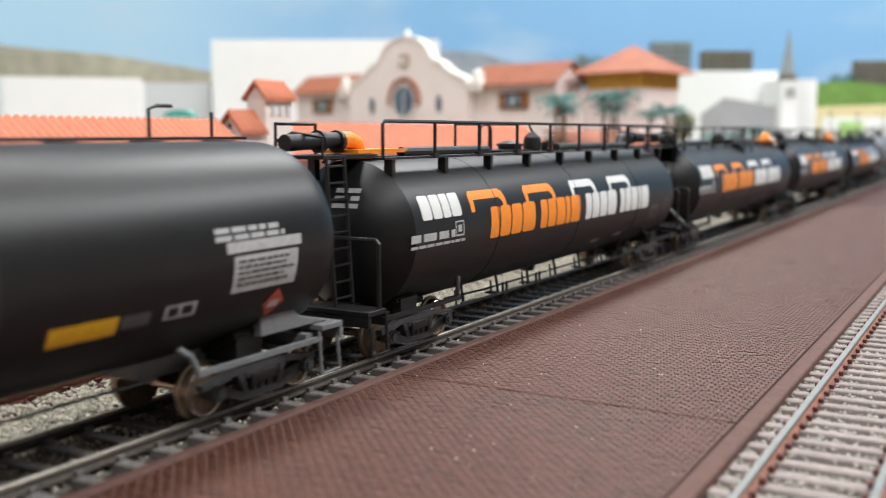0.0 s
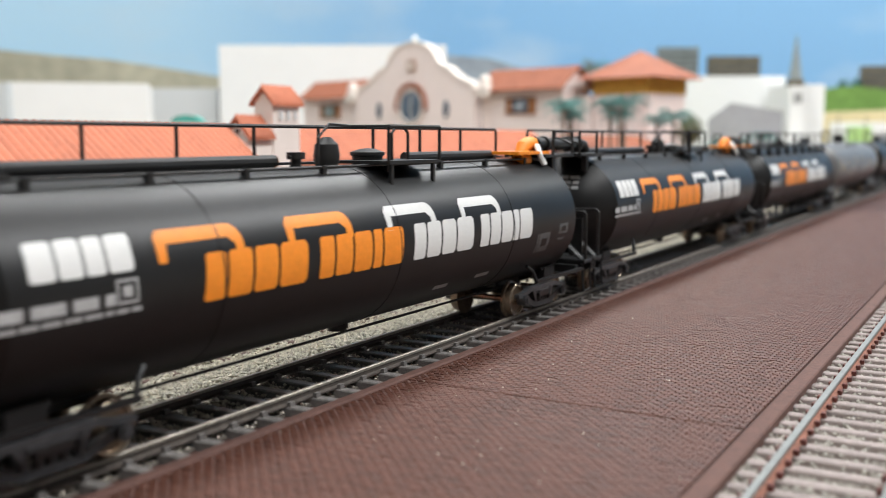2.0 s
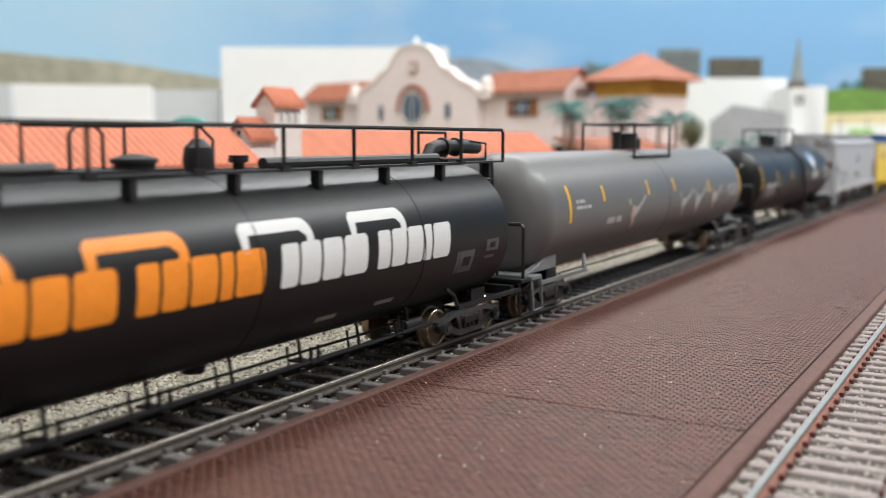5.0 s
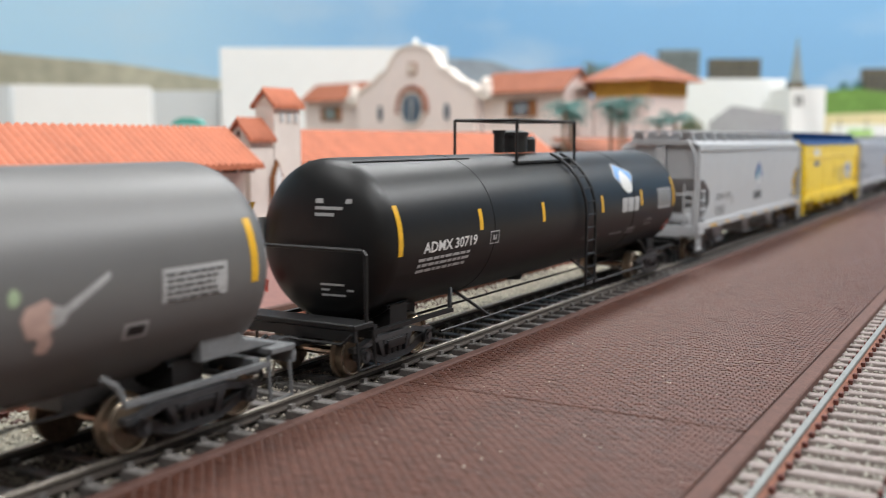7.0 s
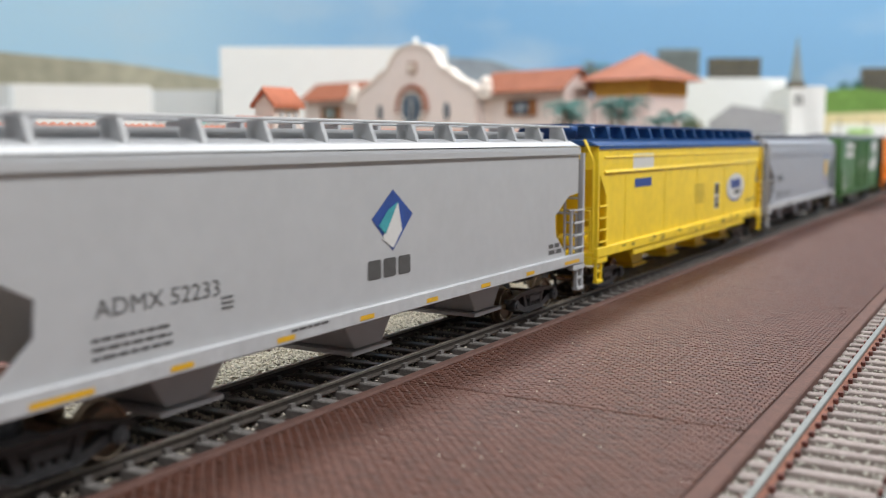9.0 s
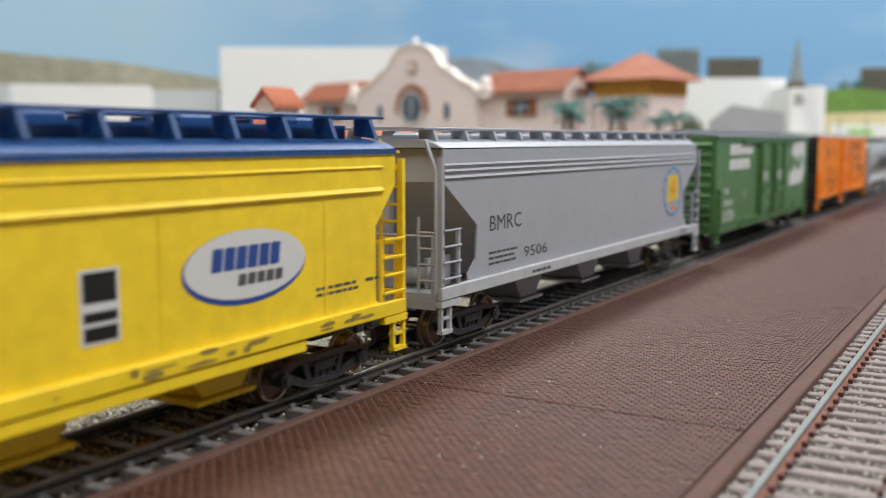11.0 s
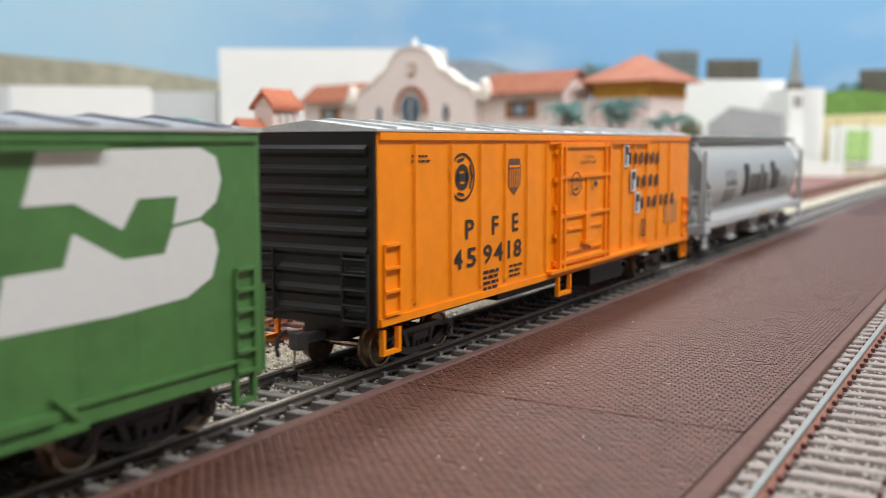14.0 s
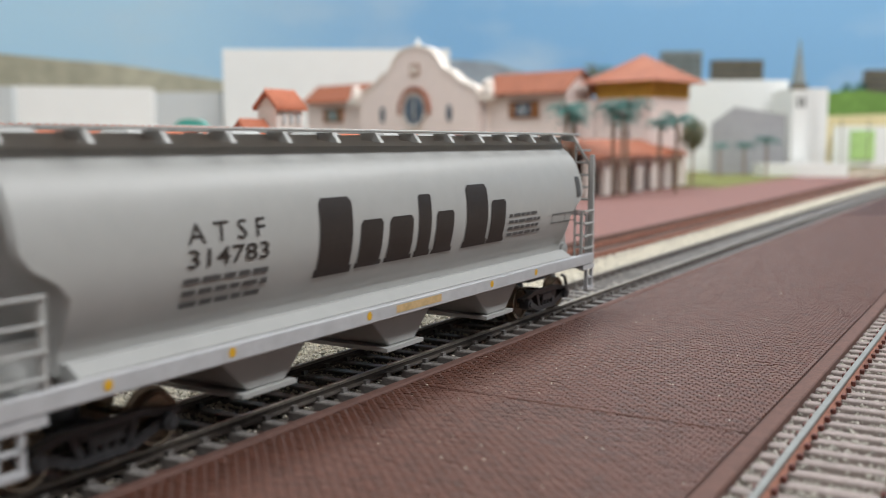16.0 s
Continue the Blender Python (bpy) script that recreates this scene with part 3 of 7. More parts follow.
def depot():
    t = thing("depot", "long low cream stucco depot with terracotta tile roofs", "station building", pose(0, 0, 0))
    yf, yb, wz, xe = 0.284, 0.308, 0.0440, 0.3165
    arches = [(0.1520, 0.1765), (0.2130, 0.2375)]
    zs = 0.0187
    arched_wall(t, -0.55, xe, yf, yf + 0.004, -0.001, wz, arches, zs, STUCCO, "cream stucco wall beside an arched doorway")
    part("wall", Shape().box(-0.55, -0.546, yf + 0.0042, yb - 0.0042, -0.001, wz), STUCCO, t)
    part("wall", Shape().prism([(yf + 0.0042, -0.001), (yb - 0.0042, -0.001), (yb - 0.0042, wz), (0.296, 0.0535), (yf + 0.0042, wz)], xe - 0.004, xe, "x"), STUCCO, t, "gable end wall")
    part("wall", Shape().box(-0.55, xe, yb - 0.004, yb, -0.001, wz), STUCCO, t)
    part("plinth", Shape().box(-0.55, 0.2125, yf - 0.003, yf - 0.0002, -0.001, 0.003), STUCCO, t, "low plinth course")
    part("plinth", Shape().box(0.2380, xe, yf - 0.003, yf - 0.0002, -0.001, 0.003), STUCCO, t, "low plinth course")
    tiled_roof(t, -0.57, xe + 0.003, 0.2755, 0.0408, 0.2960, 0.0562, TILE, pitch=0.0036)
    tiled_roof(t, -0.57, xe + 0.003, 0.3165, 0.0408, 0.2961, 0.0562, TILE, pitch=0.0036)
    for i in range(26):
        x = xe - 0.002 - i * 0.0105
        part("rafter", Shape().box(x - 0.001, x + 0.001, 0.2775, yf - 0.0003, 0.0378, 0.0398), RAFTER_SHADE, t)
    for a0, a1 in arches:
        c, r = (a0 + a1) / 2, (a1 - a0) / 2
        door = part("door", Shape().prism(arch_poly(a0 - 0.0002, a1 + 0.0002, 0.0, zs), yf + 0.0022, yf + 0.0038, "y"), DOORG, t, "green arched wooden door")
        for k in range(1, 4):
            x = a0 + (a1 - a0) * k / 4
            part("batten", Shape().box(x - 0.0003, x + 0.0003, yf + 0.0016, yf + 0.0021, 0.001, 0.026), DOORG, door)
        part("batten", Shape().box(a0 + 0.001, a1 - 0.001, yf + 0.0011, yf + 0.0015, zs - 0.0006, zs + 0.0006), DOORG, door)
        n = 15
        trim = Shape()
        pts = []
        for k in range(n):
            w0, w1 = math.pi * (k + 0.04) / n, math.pi * (k + 0.96) / n
            ro = r + (0.0066 if k % 2 == 0 else 0.0048)
            pts += [(c - ro * math.cos(w), zs + ro * math.sin(w)) for w in (w0, w1)]
        inner = [(c - r * math.cos(math.pi * k / 20), zs + r * math.sin(math.pi * k / 20)) for k in range(20, -1, -1)]
        part("arch_trim", trim.prism(pts + inner, yf - 0.0014, yf - 0.0001, "y"), BRICKT, t, "toothed brown arch surround")
        for x in (a0 - 0.0030, a1 + 0.0030):
            part("pilaster", Shape().box(x - 0.0027, x + 0.0027, yf - 0.002, yf - 0.0002, 0.0031, zs - 0.0016).box(x - 0.0034, x + 0.0034, yf - 0.0026, yf - 0.0002, zs - 0.0015, zs - 0.0003), STUCCO, t, "pale door pilaster")
    # small gabled block and the bell tower beside it
    part("gable_block", Shape().box(0.3228, 0.3383, 0.2865, 0.2985, -0.001, 0.0518), STUCCO, t)
    part("gable", Shape().prism([(0.2865, 0.0519), (0.2985, 0.0519), (0.2925, 0.0585)], 0.3228, 0.3380, "x"), STUCCO, t)
    tiled_roof(t, 0.3210, 0.3384, 0.2845, 0.0518, 0.2924, 0.0604, TILE, pitch=0.0028)
    tiled_roof(t, 0.3210, 0.3384, 0.3005, 0.0518, 0.2925, 0.0604, TILE, pitch=0.0028)
    part("gable_vent", Shape().lathe([(-0.0006, 0.0010), (-0.0001, 0.0010)], (0.3227, 0.2925, 0.0540), "x", 12), RAFTER_SHADE, t, "small round vent")
    part("tower", Shape().box(0.3386, 0.3570, 0.2862, 0.2968, -0.001, 0.0667), STUCCO, t, "square stucco bell tower")
    part("tower_gable", Shape().prism([(0.2862, 0.0668), (0.2968, 0.0668), (0.2915, 0.0716)], 0.3386, 0.3568, "x"), STUCCO, t)
    tiled_roof(t, 0.3370, 0.3585, 0.2845, 0.0665, 0.2914, 0.0738, TILE, pitch=0.0028)
    tiled_roof(t, 0.3370, 0.3585, 0.2985, 0.0665, 0.2915, 0.0738, TILE, pitch=0.0028)
    for x in (0.3435, 0.3485, 0.3535):
        part("tower_opening", Shape().box(x - 0.0008, x + 0.0008, 0.2853, 0.2861, 0.0590, 0.0632), BOARDG, t)
    part("window_trim", Shape().prism([(0.3350, 0.024), (0.3425, 0.024), (0.3425, 0.035), (0.33875, 0.0425), (0.3350, 0.035)], 0.2846, 0.2860, "y"), BRICKT, t, "brown trim round a pointed window")
    part("window_pane", Shape().prism([(0.3364, 0.026), (0.3411, 0.026), (0.3411, 0.0345), (0.33875, 0.0395), (0.3364, 0.0345)], 0.2838, 0.2845, "y"), BOARD, t, "pale pointed window")
    # the other wing
    arched_wall(t, 0.3590, 0.650, 0.297, 0.301, -0.001, 0.042, [(0.372 + 0.028 * i, 0.389 + 0.028 * i) for i in range(10)], 0.021, STUCCO, "stucco arcade pier")
    part("wall", Shape().box(0.3590, 0.650, 0.322, 0.326, -0.001, 0.042), BRICKT, t, "shaded back wall of the arcade")
    part("wall", Shape().prism([(0.3012, -0.001), (0.3218, -0.001), (0.3218, 0.042), (0.3110, 0.0525), (0.3012, 0.042)], 0.646, 0.650, "x"), STUCCO, t)
    tiled_roof(t, 0.3602, 0.6535, 0.2880, 0.0398, 0.3105, 0.0557, TILE, pitch=0.0036)
    tiled_roof(t, 0.3602, 0.6535, 0.3335, 0.0398, 0.3106, 0.0557, TILE, pitch=0.0036)


def scroll_gable(w, z0, z1):
    """Outline of a curved mission gable of half width w."""
    half = [(1.0, 0.0), (0.98, 0.11), (0.90, 0.18), (0.80, 0.23), (0.70, 0.32), (0.61, 0.45), (0.54, 0.50), (0.47, 0.52), (0.43, 0.60), (0.38, 0.74), (0.30, 0.87), (0.21, 0.95), (0.12, 0.985), (0.05, 1.0)]
    pts = [(w * a, z0 + (z1 - z0) * b) for a, b in half]
    return pts + [(-a, b) for a, b in reversed(pts)]


def station():
    """The mission-style station: local x runs from its far end (negative) to its near end, -y is the front."""
    ang = math.degrees(math.atan2(0.4248 - 0.9402, 1.0413 - 1.1805))
    t = thing("station", "pink stucco mission-style station with curved gable and tile roofs", "station building", pose(1.1441, 0.7227, 0, 0, 0, ang))
    # distances along the front from the gable's centre
    G, H = 0.118, 0.104
    poly = [(-G, -0.001), (G, -0.001)] + scroll_gable(G, 0.112, 0.1775)
    wall = part("wall", Shape().prism(poly, 0.0, 0.012, "y"), PINKST, t, "curved mission gable wall")
    cop = scroll_gable(G + 0.001, 0.1125, 0.1800)
    low = [(a * 0.972, b - 0.0030) for a, b in cop]
    part("coping", Shape().prism(cop + low[::-1], -0.002, 0.0125, "y"), STUCCO, t, "pale moulded coping")
    part("finial", Shape().lathe([(0, 0.004), (0.006, 0.005), (0.010, 0.002), (0.013, 0.0005)], (0, 0.006, 0.1775), "z", 10), BOARD, t)
    outer = [(0.0315 * math.cos(w), 0.094 + 0.0315 * math.sin(w)) for w in [radians(-12 + 204 * k / 24) for k in range(25)]]
    inner = [(0.0245 * math.cos(w), 0.094 + 0.0245 * math.sin(w)) for w in [radians(192 - 204 * k / 24) for k in range(25)]]
    part("window_surround", Shape().prism(outer + inner, -0.004, -0.0003, "y"), TILED, t, "terracotta arch over a round window")
    part("window_ring", flat_ring(0, 0.094, 0.0243, 0.0212, -0.003, -0.0003), STUCCO, t)
    win = part("window", Shape().lathe([(-0.0022, 0.0210), (-0.0004, 0.0210)], (0, 0, 0.094), "y", 28), GLASSD, t, "round window with grey-blue glass")
    part("mullion", Shape().box(-0.0005, 0.0005, -0.0030, -0.0023, 0.0735, 0.1145), STUCCO, win)
    part("niche", Shape().box(-0.0085, 0.0085, -0.002, -0.0003, 0.1400, 0.1555), BRICKT, t, "small square opening with brown frame")
    part("niche_grille", Shape().box(-0.0060, -0.001, -0.003, -0.0021, 0.1425, 0.153).box(0.001, 0.0060, -0.003, -0.0021, 0.1425, 0.153), STUCCO, t)
    for x in (-0.067, 0.067):
        part("quatrefoil_window", Shape().lathe([(-0.0015, 0.0055), (-0.0003, 0.0055)], (x, 0, 0.0885), "y", 14).lathe([(-0.0015, 0.0042), (-0.0003, 0.0042)], (x, 0, 0.0815), "y", 14).lathe([(-0.0015, 0.0042), (-0.0003, 0.0042)], (x, 0, 0.0955), "y", 14), GLASSD, t)
    # wings either side of the gable
    for x0, x1, wx in ((-0.262, -G - 0.0005, -0.195), (G + 0.0005, 0.252, 0.186)):
        part("wall", Shape().box(x0, x1, 0.013, 0.062, -0.001, 0.110), PINKST, t)
        tiled_roof(t, x0 - 0.004, x1 + (0.006 if x1 > 0 else 0), 0.002, 0.110, 0.0370, 0.1370, TILED, pitch=0.006)
        tiled_roof(t, x0 - 0.004, x1 + (0.006 if x1 > 0 else 0), 0.072, 0.110, 0.0371, 0.1370, TILED, pitch=0.006)
        part("gable_end", Shape().prism([(0.013, 0.1102), (0.062, 0.1102), (0.037, 0.1335)], x1 - 0.004 if x1 > 0 else x0, x1 if x1 > 0 else x0 + 0.004, "x"), PINKST, t)
        w = part("window", Shape().box(wx - 0.024, wx + 0.024, 0.0105, 0.0128, 0.080, 0.101), BRICKT, t, "window with brown shutters")
        part("pane", Shape().box(wx - 0.0125, wx + 0.0125, 0.0095, 0.0104, 0.0825, 0.0985), GLASSD if wx > 0 else SHUTTER, w)
        part("pane_bar", Shape().box(wx - 0.0006, wx + 0.0006, 0.0088, 0.0094, 0.0825, 0.0985).box(wx - 0.0125, wx + 0.0125, 0.0088, 0.0094, 0.0900, 0.0910), BOARD, w)
    for x in (-G - 0.014, G + 0.014):
        part("scroll_pedestal", Shape().box(x - 0.011, x + 0.011, -0.001, 0.012, 0.104, 0.114).lathe([(0, 0.009), (0.006, 0.007), (0.012, 0.0075), (0.017, 0.002)], (x, 0.0055, 0.1141), "z", 12), STUCCO, t, "pale scroll pedestal")
    # hip-roofed tower block beyond the wing
    part("tower", Shape().box(0.2730, 0.3500, 0.0445, 0.1215, -0.001, 0.1020), PINKST, t, "square pink tower block")
    part("link_wall", Shape().box(0.2522, 0.2728, 0.0400, 0.1150, -0.001, 0.1010), PINKST, t, "plain wall joining the wing and the tower")
    part("frieze", Shape().box(0.2722, 0.3508, 0.0437, 0.1223, 0.1021, 0.1198), OCHRE, t, "ochre frieze under the roof")
    c, e = (0.312, 0.083), 0.0545
    s = Shape().add([(c[0] - e, c[1] - e, 0.1200), (c[0] + e, c[1] - e, 0.1200), (c[0] + e, c[1] + e, 0.1200), (c[0] - e, c[1] + e, 0.1200),
                     (c[0] - 0.026, c[1] - 0.026, 0.138), (c[0] + 0.026, c[1] - 0.026, 0.138), (c[0] + 0.026, c[1] + 0.026, 0.138), (c[0] - 0.026, c[1] + 0.026, 0.138), (c[0], c[1], 0.1545)],
                    [(0, 3, 2, 1), (0, 1, 5, 4), (1, 2, 6, 5), (2, 3, 7, 6), (3, 0, 4, 7), (4, 5, 8), (5, 6, 8), (6, 7, 8), (7, 4, 8)])
    part("hip_roof", s, TILED, t, "swept terracotta hip roof", smooth=60)


def flat_ring(cx, cz, ro, ri, y0, y1, n=30):
    s = Shape()
    for r in (ro, ri):
        for y in (y0, y1):
            s.v += [(cx + r * math.cos(2 * math.pi * k / n), y, cz + r * math.sin(2 * math.pi * k / n)) for k in range(n)]
    for k in range(n):
        q = (k + 1) % n
        s.f += [(k, q, n + q, n + k), (2 * n + k, 3 * n + k, 3 * n + q, 2 * n + q), (k, 2 * n + k, 2 * n + q, q), (n + k, n + q, 3 * n + q, 3 * n + k)]
    return s


def arcade():
    t = thing("arcade", "pale stucco arcade with a lean-to terracotta tile roof", "arcade", pose(0, 0, 0))
    x0, x1 = 0.86, 1.15
    arches = [(x0 + 0.012 + 0.047 * i, x0 + 0.040 + 0.047 * i) for i in range(6)]
    arched_wall(t, x0, x1, 0.352, 0.358, -0.001, 0.036, arches, 0.019, STUCCO, "stucco arcade pier")
    # shade behind the arches is put into this wall's dark colour
    part("wall", Shape().box(x0, x1, 0.385, 0.389, -0.001, 0.046), RAFTER_SHADE, t, "inner wall coloured dark brown to stand in for shade")
    part("wall", Shape().box(x1 - 0.004, x1, 0.3582, 0.3848, -0.001, 0.036), STUCCO, t)
    tiled_roof(t, x0 - 0.004, x1 + 0.004, 0.345, 0.0365, 0.386, 0.0530, TILED, pitch=0.005)


def white_block(name, x, y, w, d, h, turn, m, label):
    t = thing(name, label, "mock-up building", pose(x, y, 0, 0, 0, turn))
    e = 0.004
    z0 = -0.0093
    part("panel", Shape().box(-w / 2, w / 2, -d / 2, -d / 2 + e, z0, h), m, t)
    part("panel", Shape().box(-w / 2, w / 2, d / 2 - e, d / 2, z0, h), m, t)
    part("panel", Shape().box(-w / 2, -w / 2 + e, -d / 2 + e + 0.0002, d / 2 - e - 0.0002, z0, h), m, t)
    part("panel", Shape().box(w / 2 - e, w / 2, -d / 2 + e + 0.0002, d / 2 - e - 0.0002, z0, h), m, t)
    part("roof", Shape().box(-w / 2 + e + 0.0002, w / 2 - e - 0.0002, -d / 2 + e + 0.0002, d / 2 - e - 0.0002, h - 0.008, h - 0.003), m, t)
    return t


def at(px, depth, z):
    """Place on the ground under the direction px (tangent right of the view's middle) at a depth."""
    a = radians(30.63)
    return (depth * math.cos(a) + px * depth * math.sin(a), depth * math.sin(a) - px * depth * math.cos(a), z)


depot()
station()
arcade()


# ---- rolling stock: local x from a car's middle (the train leads towards -x), -y faces the near platform, z from the rail head ----
SPEED, TRACK_Y = 0.1687, 0.1331
CARS = []
WHEELS = []
CAR_GROUP = "cars of the freight train"


def car(name, label, category, xc):
    t = thing(name, label, category, pose(xc, TRACK_Y, 0), CAR_GROUP)
    CARS.append((t, xc))
    return t


def wheel_meshes():
    rim = Shape()
    for sg in (-1, 1):
        rim.lathe([(sg * 0.0071, 0.0030), (sg * 0.0071, 0.0054), (sg * 0.0078, 0.0054), (sg * 0.0080, 0.0048), (sg * 0.0097, 0.00465), (sg * 0.0097, 0.0039), (sg * 0.0092, 0.0037), (sg * 0.0092, 0.0030)], (0, 0, 0), "y", 28)
    face = Shape().tube([(0, -0.0112, 0), (0, 0.0112, 0)], 0.0009, 10)
    for sg in (-1, 1):
        # dished outer face with a raised hub
        face.lathe([(sg * 0.0076, 0.0036), (sg * 0.00972, 0.0046), (sg * 0.00990, 0.0044), (sg * 0.00982, 0.0041), (sg * 0.0084, 0.0032), (sg * 0.0082, 0.0020), (sg * 0.0090, 0.0015), (sg * 0.0099, 0.0013), (sg * 0.0099, 0.0008)], (0, 0, 0), "y", 28)
    return rim.mesh("wheelset", BRASS), face.mesh("wheel_face", WHEELM)


RIM, PLATE = wheel_meshes()


def truck_shape():
    s = Shape()
    for sg in (-1, 1):
        a, b = (sg * 0.0104, sg * 0.0121) if sg > 0 else (sg * 0.0121, sg * 0.0104)
        for e in (-1, 1):
            s.prism([(e * x, z) for x, z in [(0.0, 0.0079), (0.0085, 0.0079), (0.0125, 0.0069), (0.0160, 0.0067), (0.0160, 0.0056), (0.0122, 0.0057), (0.0080, 0.0067), (0.0, 0.0067)]], a, b, "y")
            s.prism([(e * x, z) for x, z in [(0.0, 0.0018), (0.0055, 0.0018), (0.0120, 0.0040), (0.0120, 0.0056), (0.0110, 0.0056), (0.0050, 0.0031), (0.0, 0.0031)]], a, b, "y")
            s.prism([(e * x, z) for x, z in [(0.0052, 0.0068), (0.0070, 0.0068), (0.0052, 0.0029), (0.0040, 0.0029)]], a, b, "y")
            s.tube([(e * 0.0128, sg * 0.0104, 0.0048), (e * 0.0128, sg * 0.0131, 0.0048)], 0.0016, 12)
            s.tube([(e * 0.0128, sg * 0.0131, 0.0048), (e * 0.0128, sg * 0.0135, 0.0048)], 0.0009, 8)
        for k in (-0.0022, 0.0, 0.0022):
            s.tube([(k, sg * 0.0113, 0.0030), (k, sg * 0.0113, 0.0058)], 0.0009, 8)
        s.box(-0.0045, 0.0045, a, b, 0.0057, 0.0066)
    s.box(-0.0034, 0.0034, -0.0125, 0.0125, 0.0046, 0.0064)
    for e in (-1, 1):
        s.box(e * 0.0075 - 0.0006, e * 0.0075 + 0.0006, -0.0100, 0.0100, 0.0034, 0.0044)
        s.box(e * 0.0080 - 0.0008, e * 0.0080 + 0.0008, -0.0092, -0.0068, 0.0030, 0.0062).box(e * 0.0080 - 0.0008, e * 0.0080 + 0.0008, 0.0068, 0.0092, 0.0030, 0.0062)
    s.lathe([(0.0064, 0.004), (0.0082, 0.004), (0.0100, 0.003)], (0, 0, 0), "z", 14)
    return s


TRUCK = truck_shape().mesh("truck", TRUCKM)


def trucks(t, dx):
    for e in (-1, 1):
        o = new("truck", TRUCK)
        o.parent = t
        o.matrix_basis = pose(e * dx, 0, 0)
        for k in (-1, 1):
            w = new("wheelset", RIM)
            w.parent = o
            w.matrix_basis = pose(k * 0.0128, 0, 0.0048)
            w["label"] = "metal wheel treads and flanges"
            q = new("wheel_face", PLATE)
            q.parent = o
            q.matrix_basis = pose(k * 0.0128, 0, 0.0048)
            WHEELS.append((w, k * 0.0128))


def couplers(t, half, m=None):
    for e in (-1, 1):
        s = Shape().box(min(e * (half - 0.012), e * (half + 0.004)), max(e * (half - 0.012), e * (half + 0.004)), -0.0012, 0.0012, 0.0072, 0.0094)
        s.prism([(e * (half + 0.0035), -0.0022), (e * (half + 0.0066), -0.0018), (e * (half + 0.0066), 0.0006), (e * (half + 0.0052), 0.0010), (e * (half + 0.0052), 0.0022), (e * (half + 0.0035), 0.0020)], 0.0064, 0.0102, "z")
        part("coupler", s, m or TRUCKM, t, "knuckle coupler", bevel=0.0002)
        part("trip_pin", Shape().tube([(e * (half + 0.0055), 0, 0.0064), (e * (half + 0.0058), 0.0004, 0.0020), (e * (half + 0.0050), 0.0030, 0.0012)], 0.0003, 6), STEEL, t)


def hose_bundle(t, half, y=-0.007):
    for e in (-1, 1):
        part("air_hose", Shape().tube([(e * half, y * e, 0.0088), (e * (half + 0.0025), y * e, 0.0080), (e * (half + 0.0035), y * e, 0.0055), (e * (half + 0.0045), y * e * 0.8, 0.0042)], 0.0005, 6), BLACKM, t)


def head_depth(q, head, n=2.5):
    """Depth of a flattened tank head at the share q of its radius."""
    return head * (1 - max(0.0, 1 - q ** n) ** (1 / n))


def tank_profile(L, r, head):
    qs = [math.sin(math.pi / 2 * k / 14) for k in range(15)]
    left = [(-L / 2 + head_depth(q, head), max(r * q, 0.0004)) for q in qs]
    return left + [(-a, b) for a, b in reversed(left)]


def dish(rho, r, head):
    """Depth of a shallow spherical tank head at distance rho from its axis."""
    R = (r * r + head * head) / (2 * head)
    return R - math.sqrt(R * R - min(rho, r) ** 2)


def dish_profile(L, r, head):
    left = [(-L / 2 + dish(r * k / 10, r, head), max(r * k / 10, 0.0004)) for k in range(11)]
    return left + [(-a, b) for a, b in reversed(left)]


def tank(t, L, r, zc, head, m, label, bands=(), dished=False):
    profile = dish_profile(L, r, head) if dished else tank_profile(L, r, head)
    part("tank", Shape().lathe(profile, (0, 0, zc), "x", 64), m, t, label, smooth=14 if dished else 50)
    for x in bands:
        part("weld_band", Shape().lathe([(-0.0003, r - 0.0002), (-0.0002, r + 0.00010), (0.0002, r + 0.00010), (0.0003, r - 0.0002)], (x, 0, zc), "x", 64), m, t)


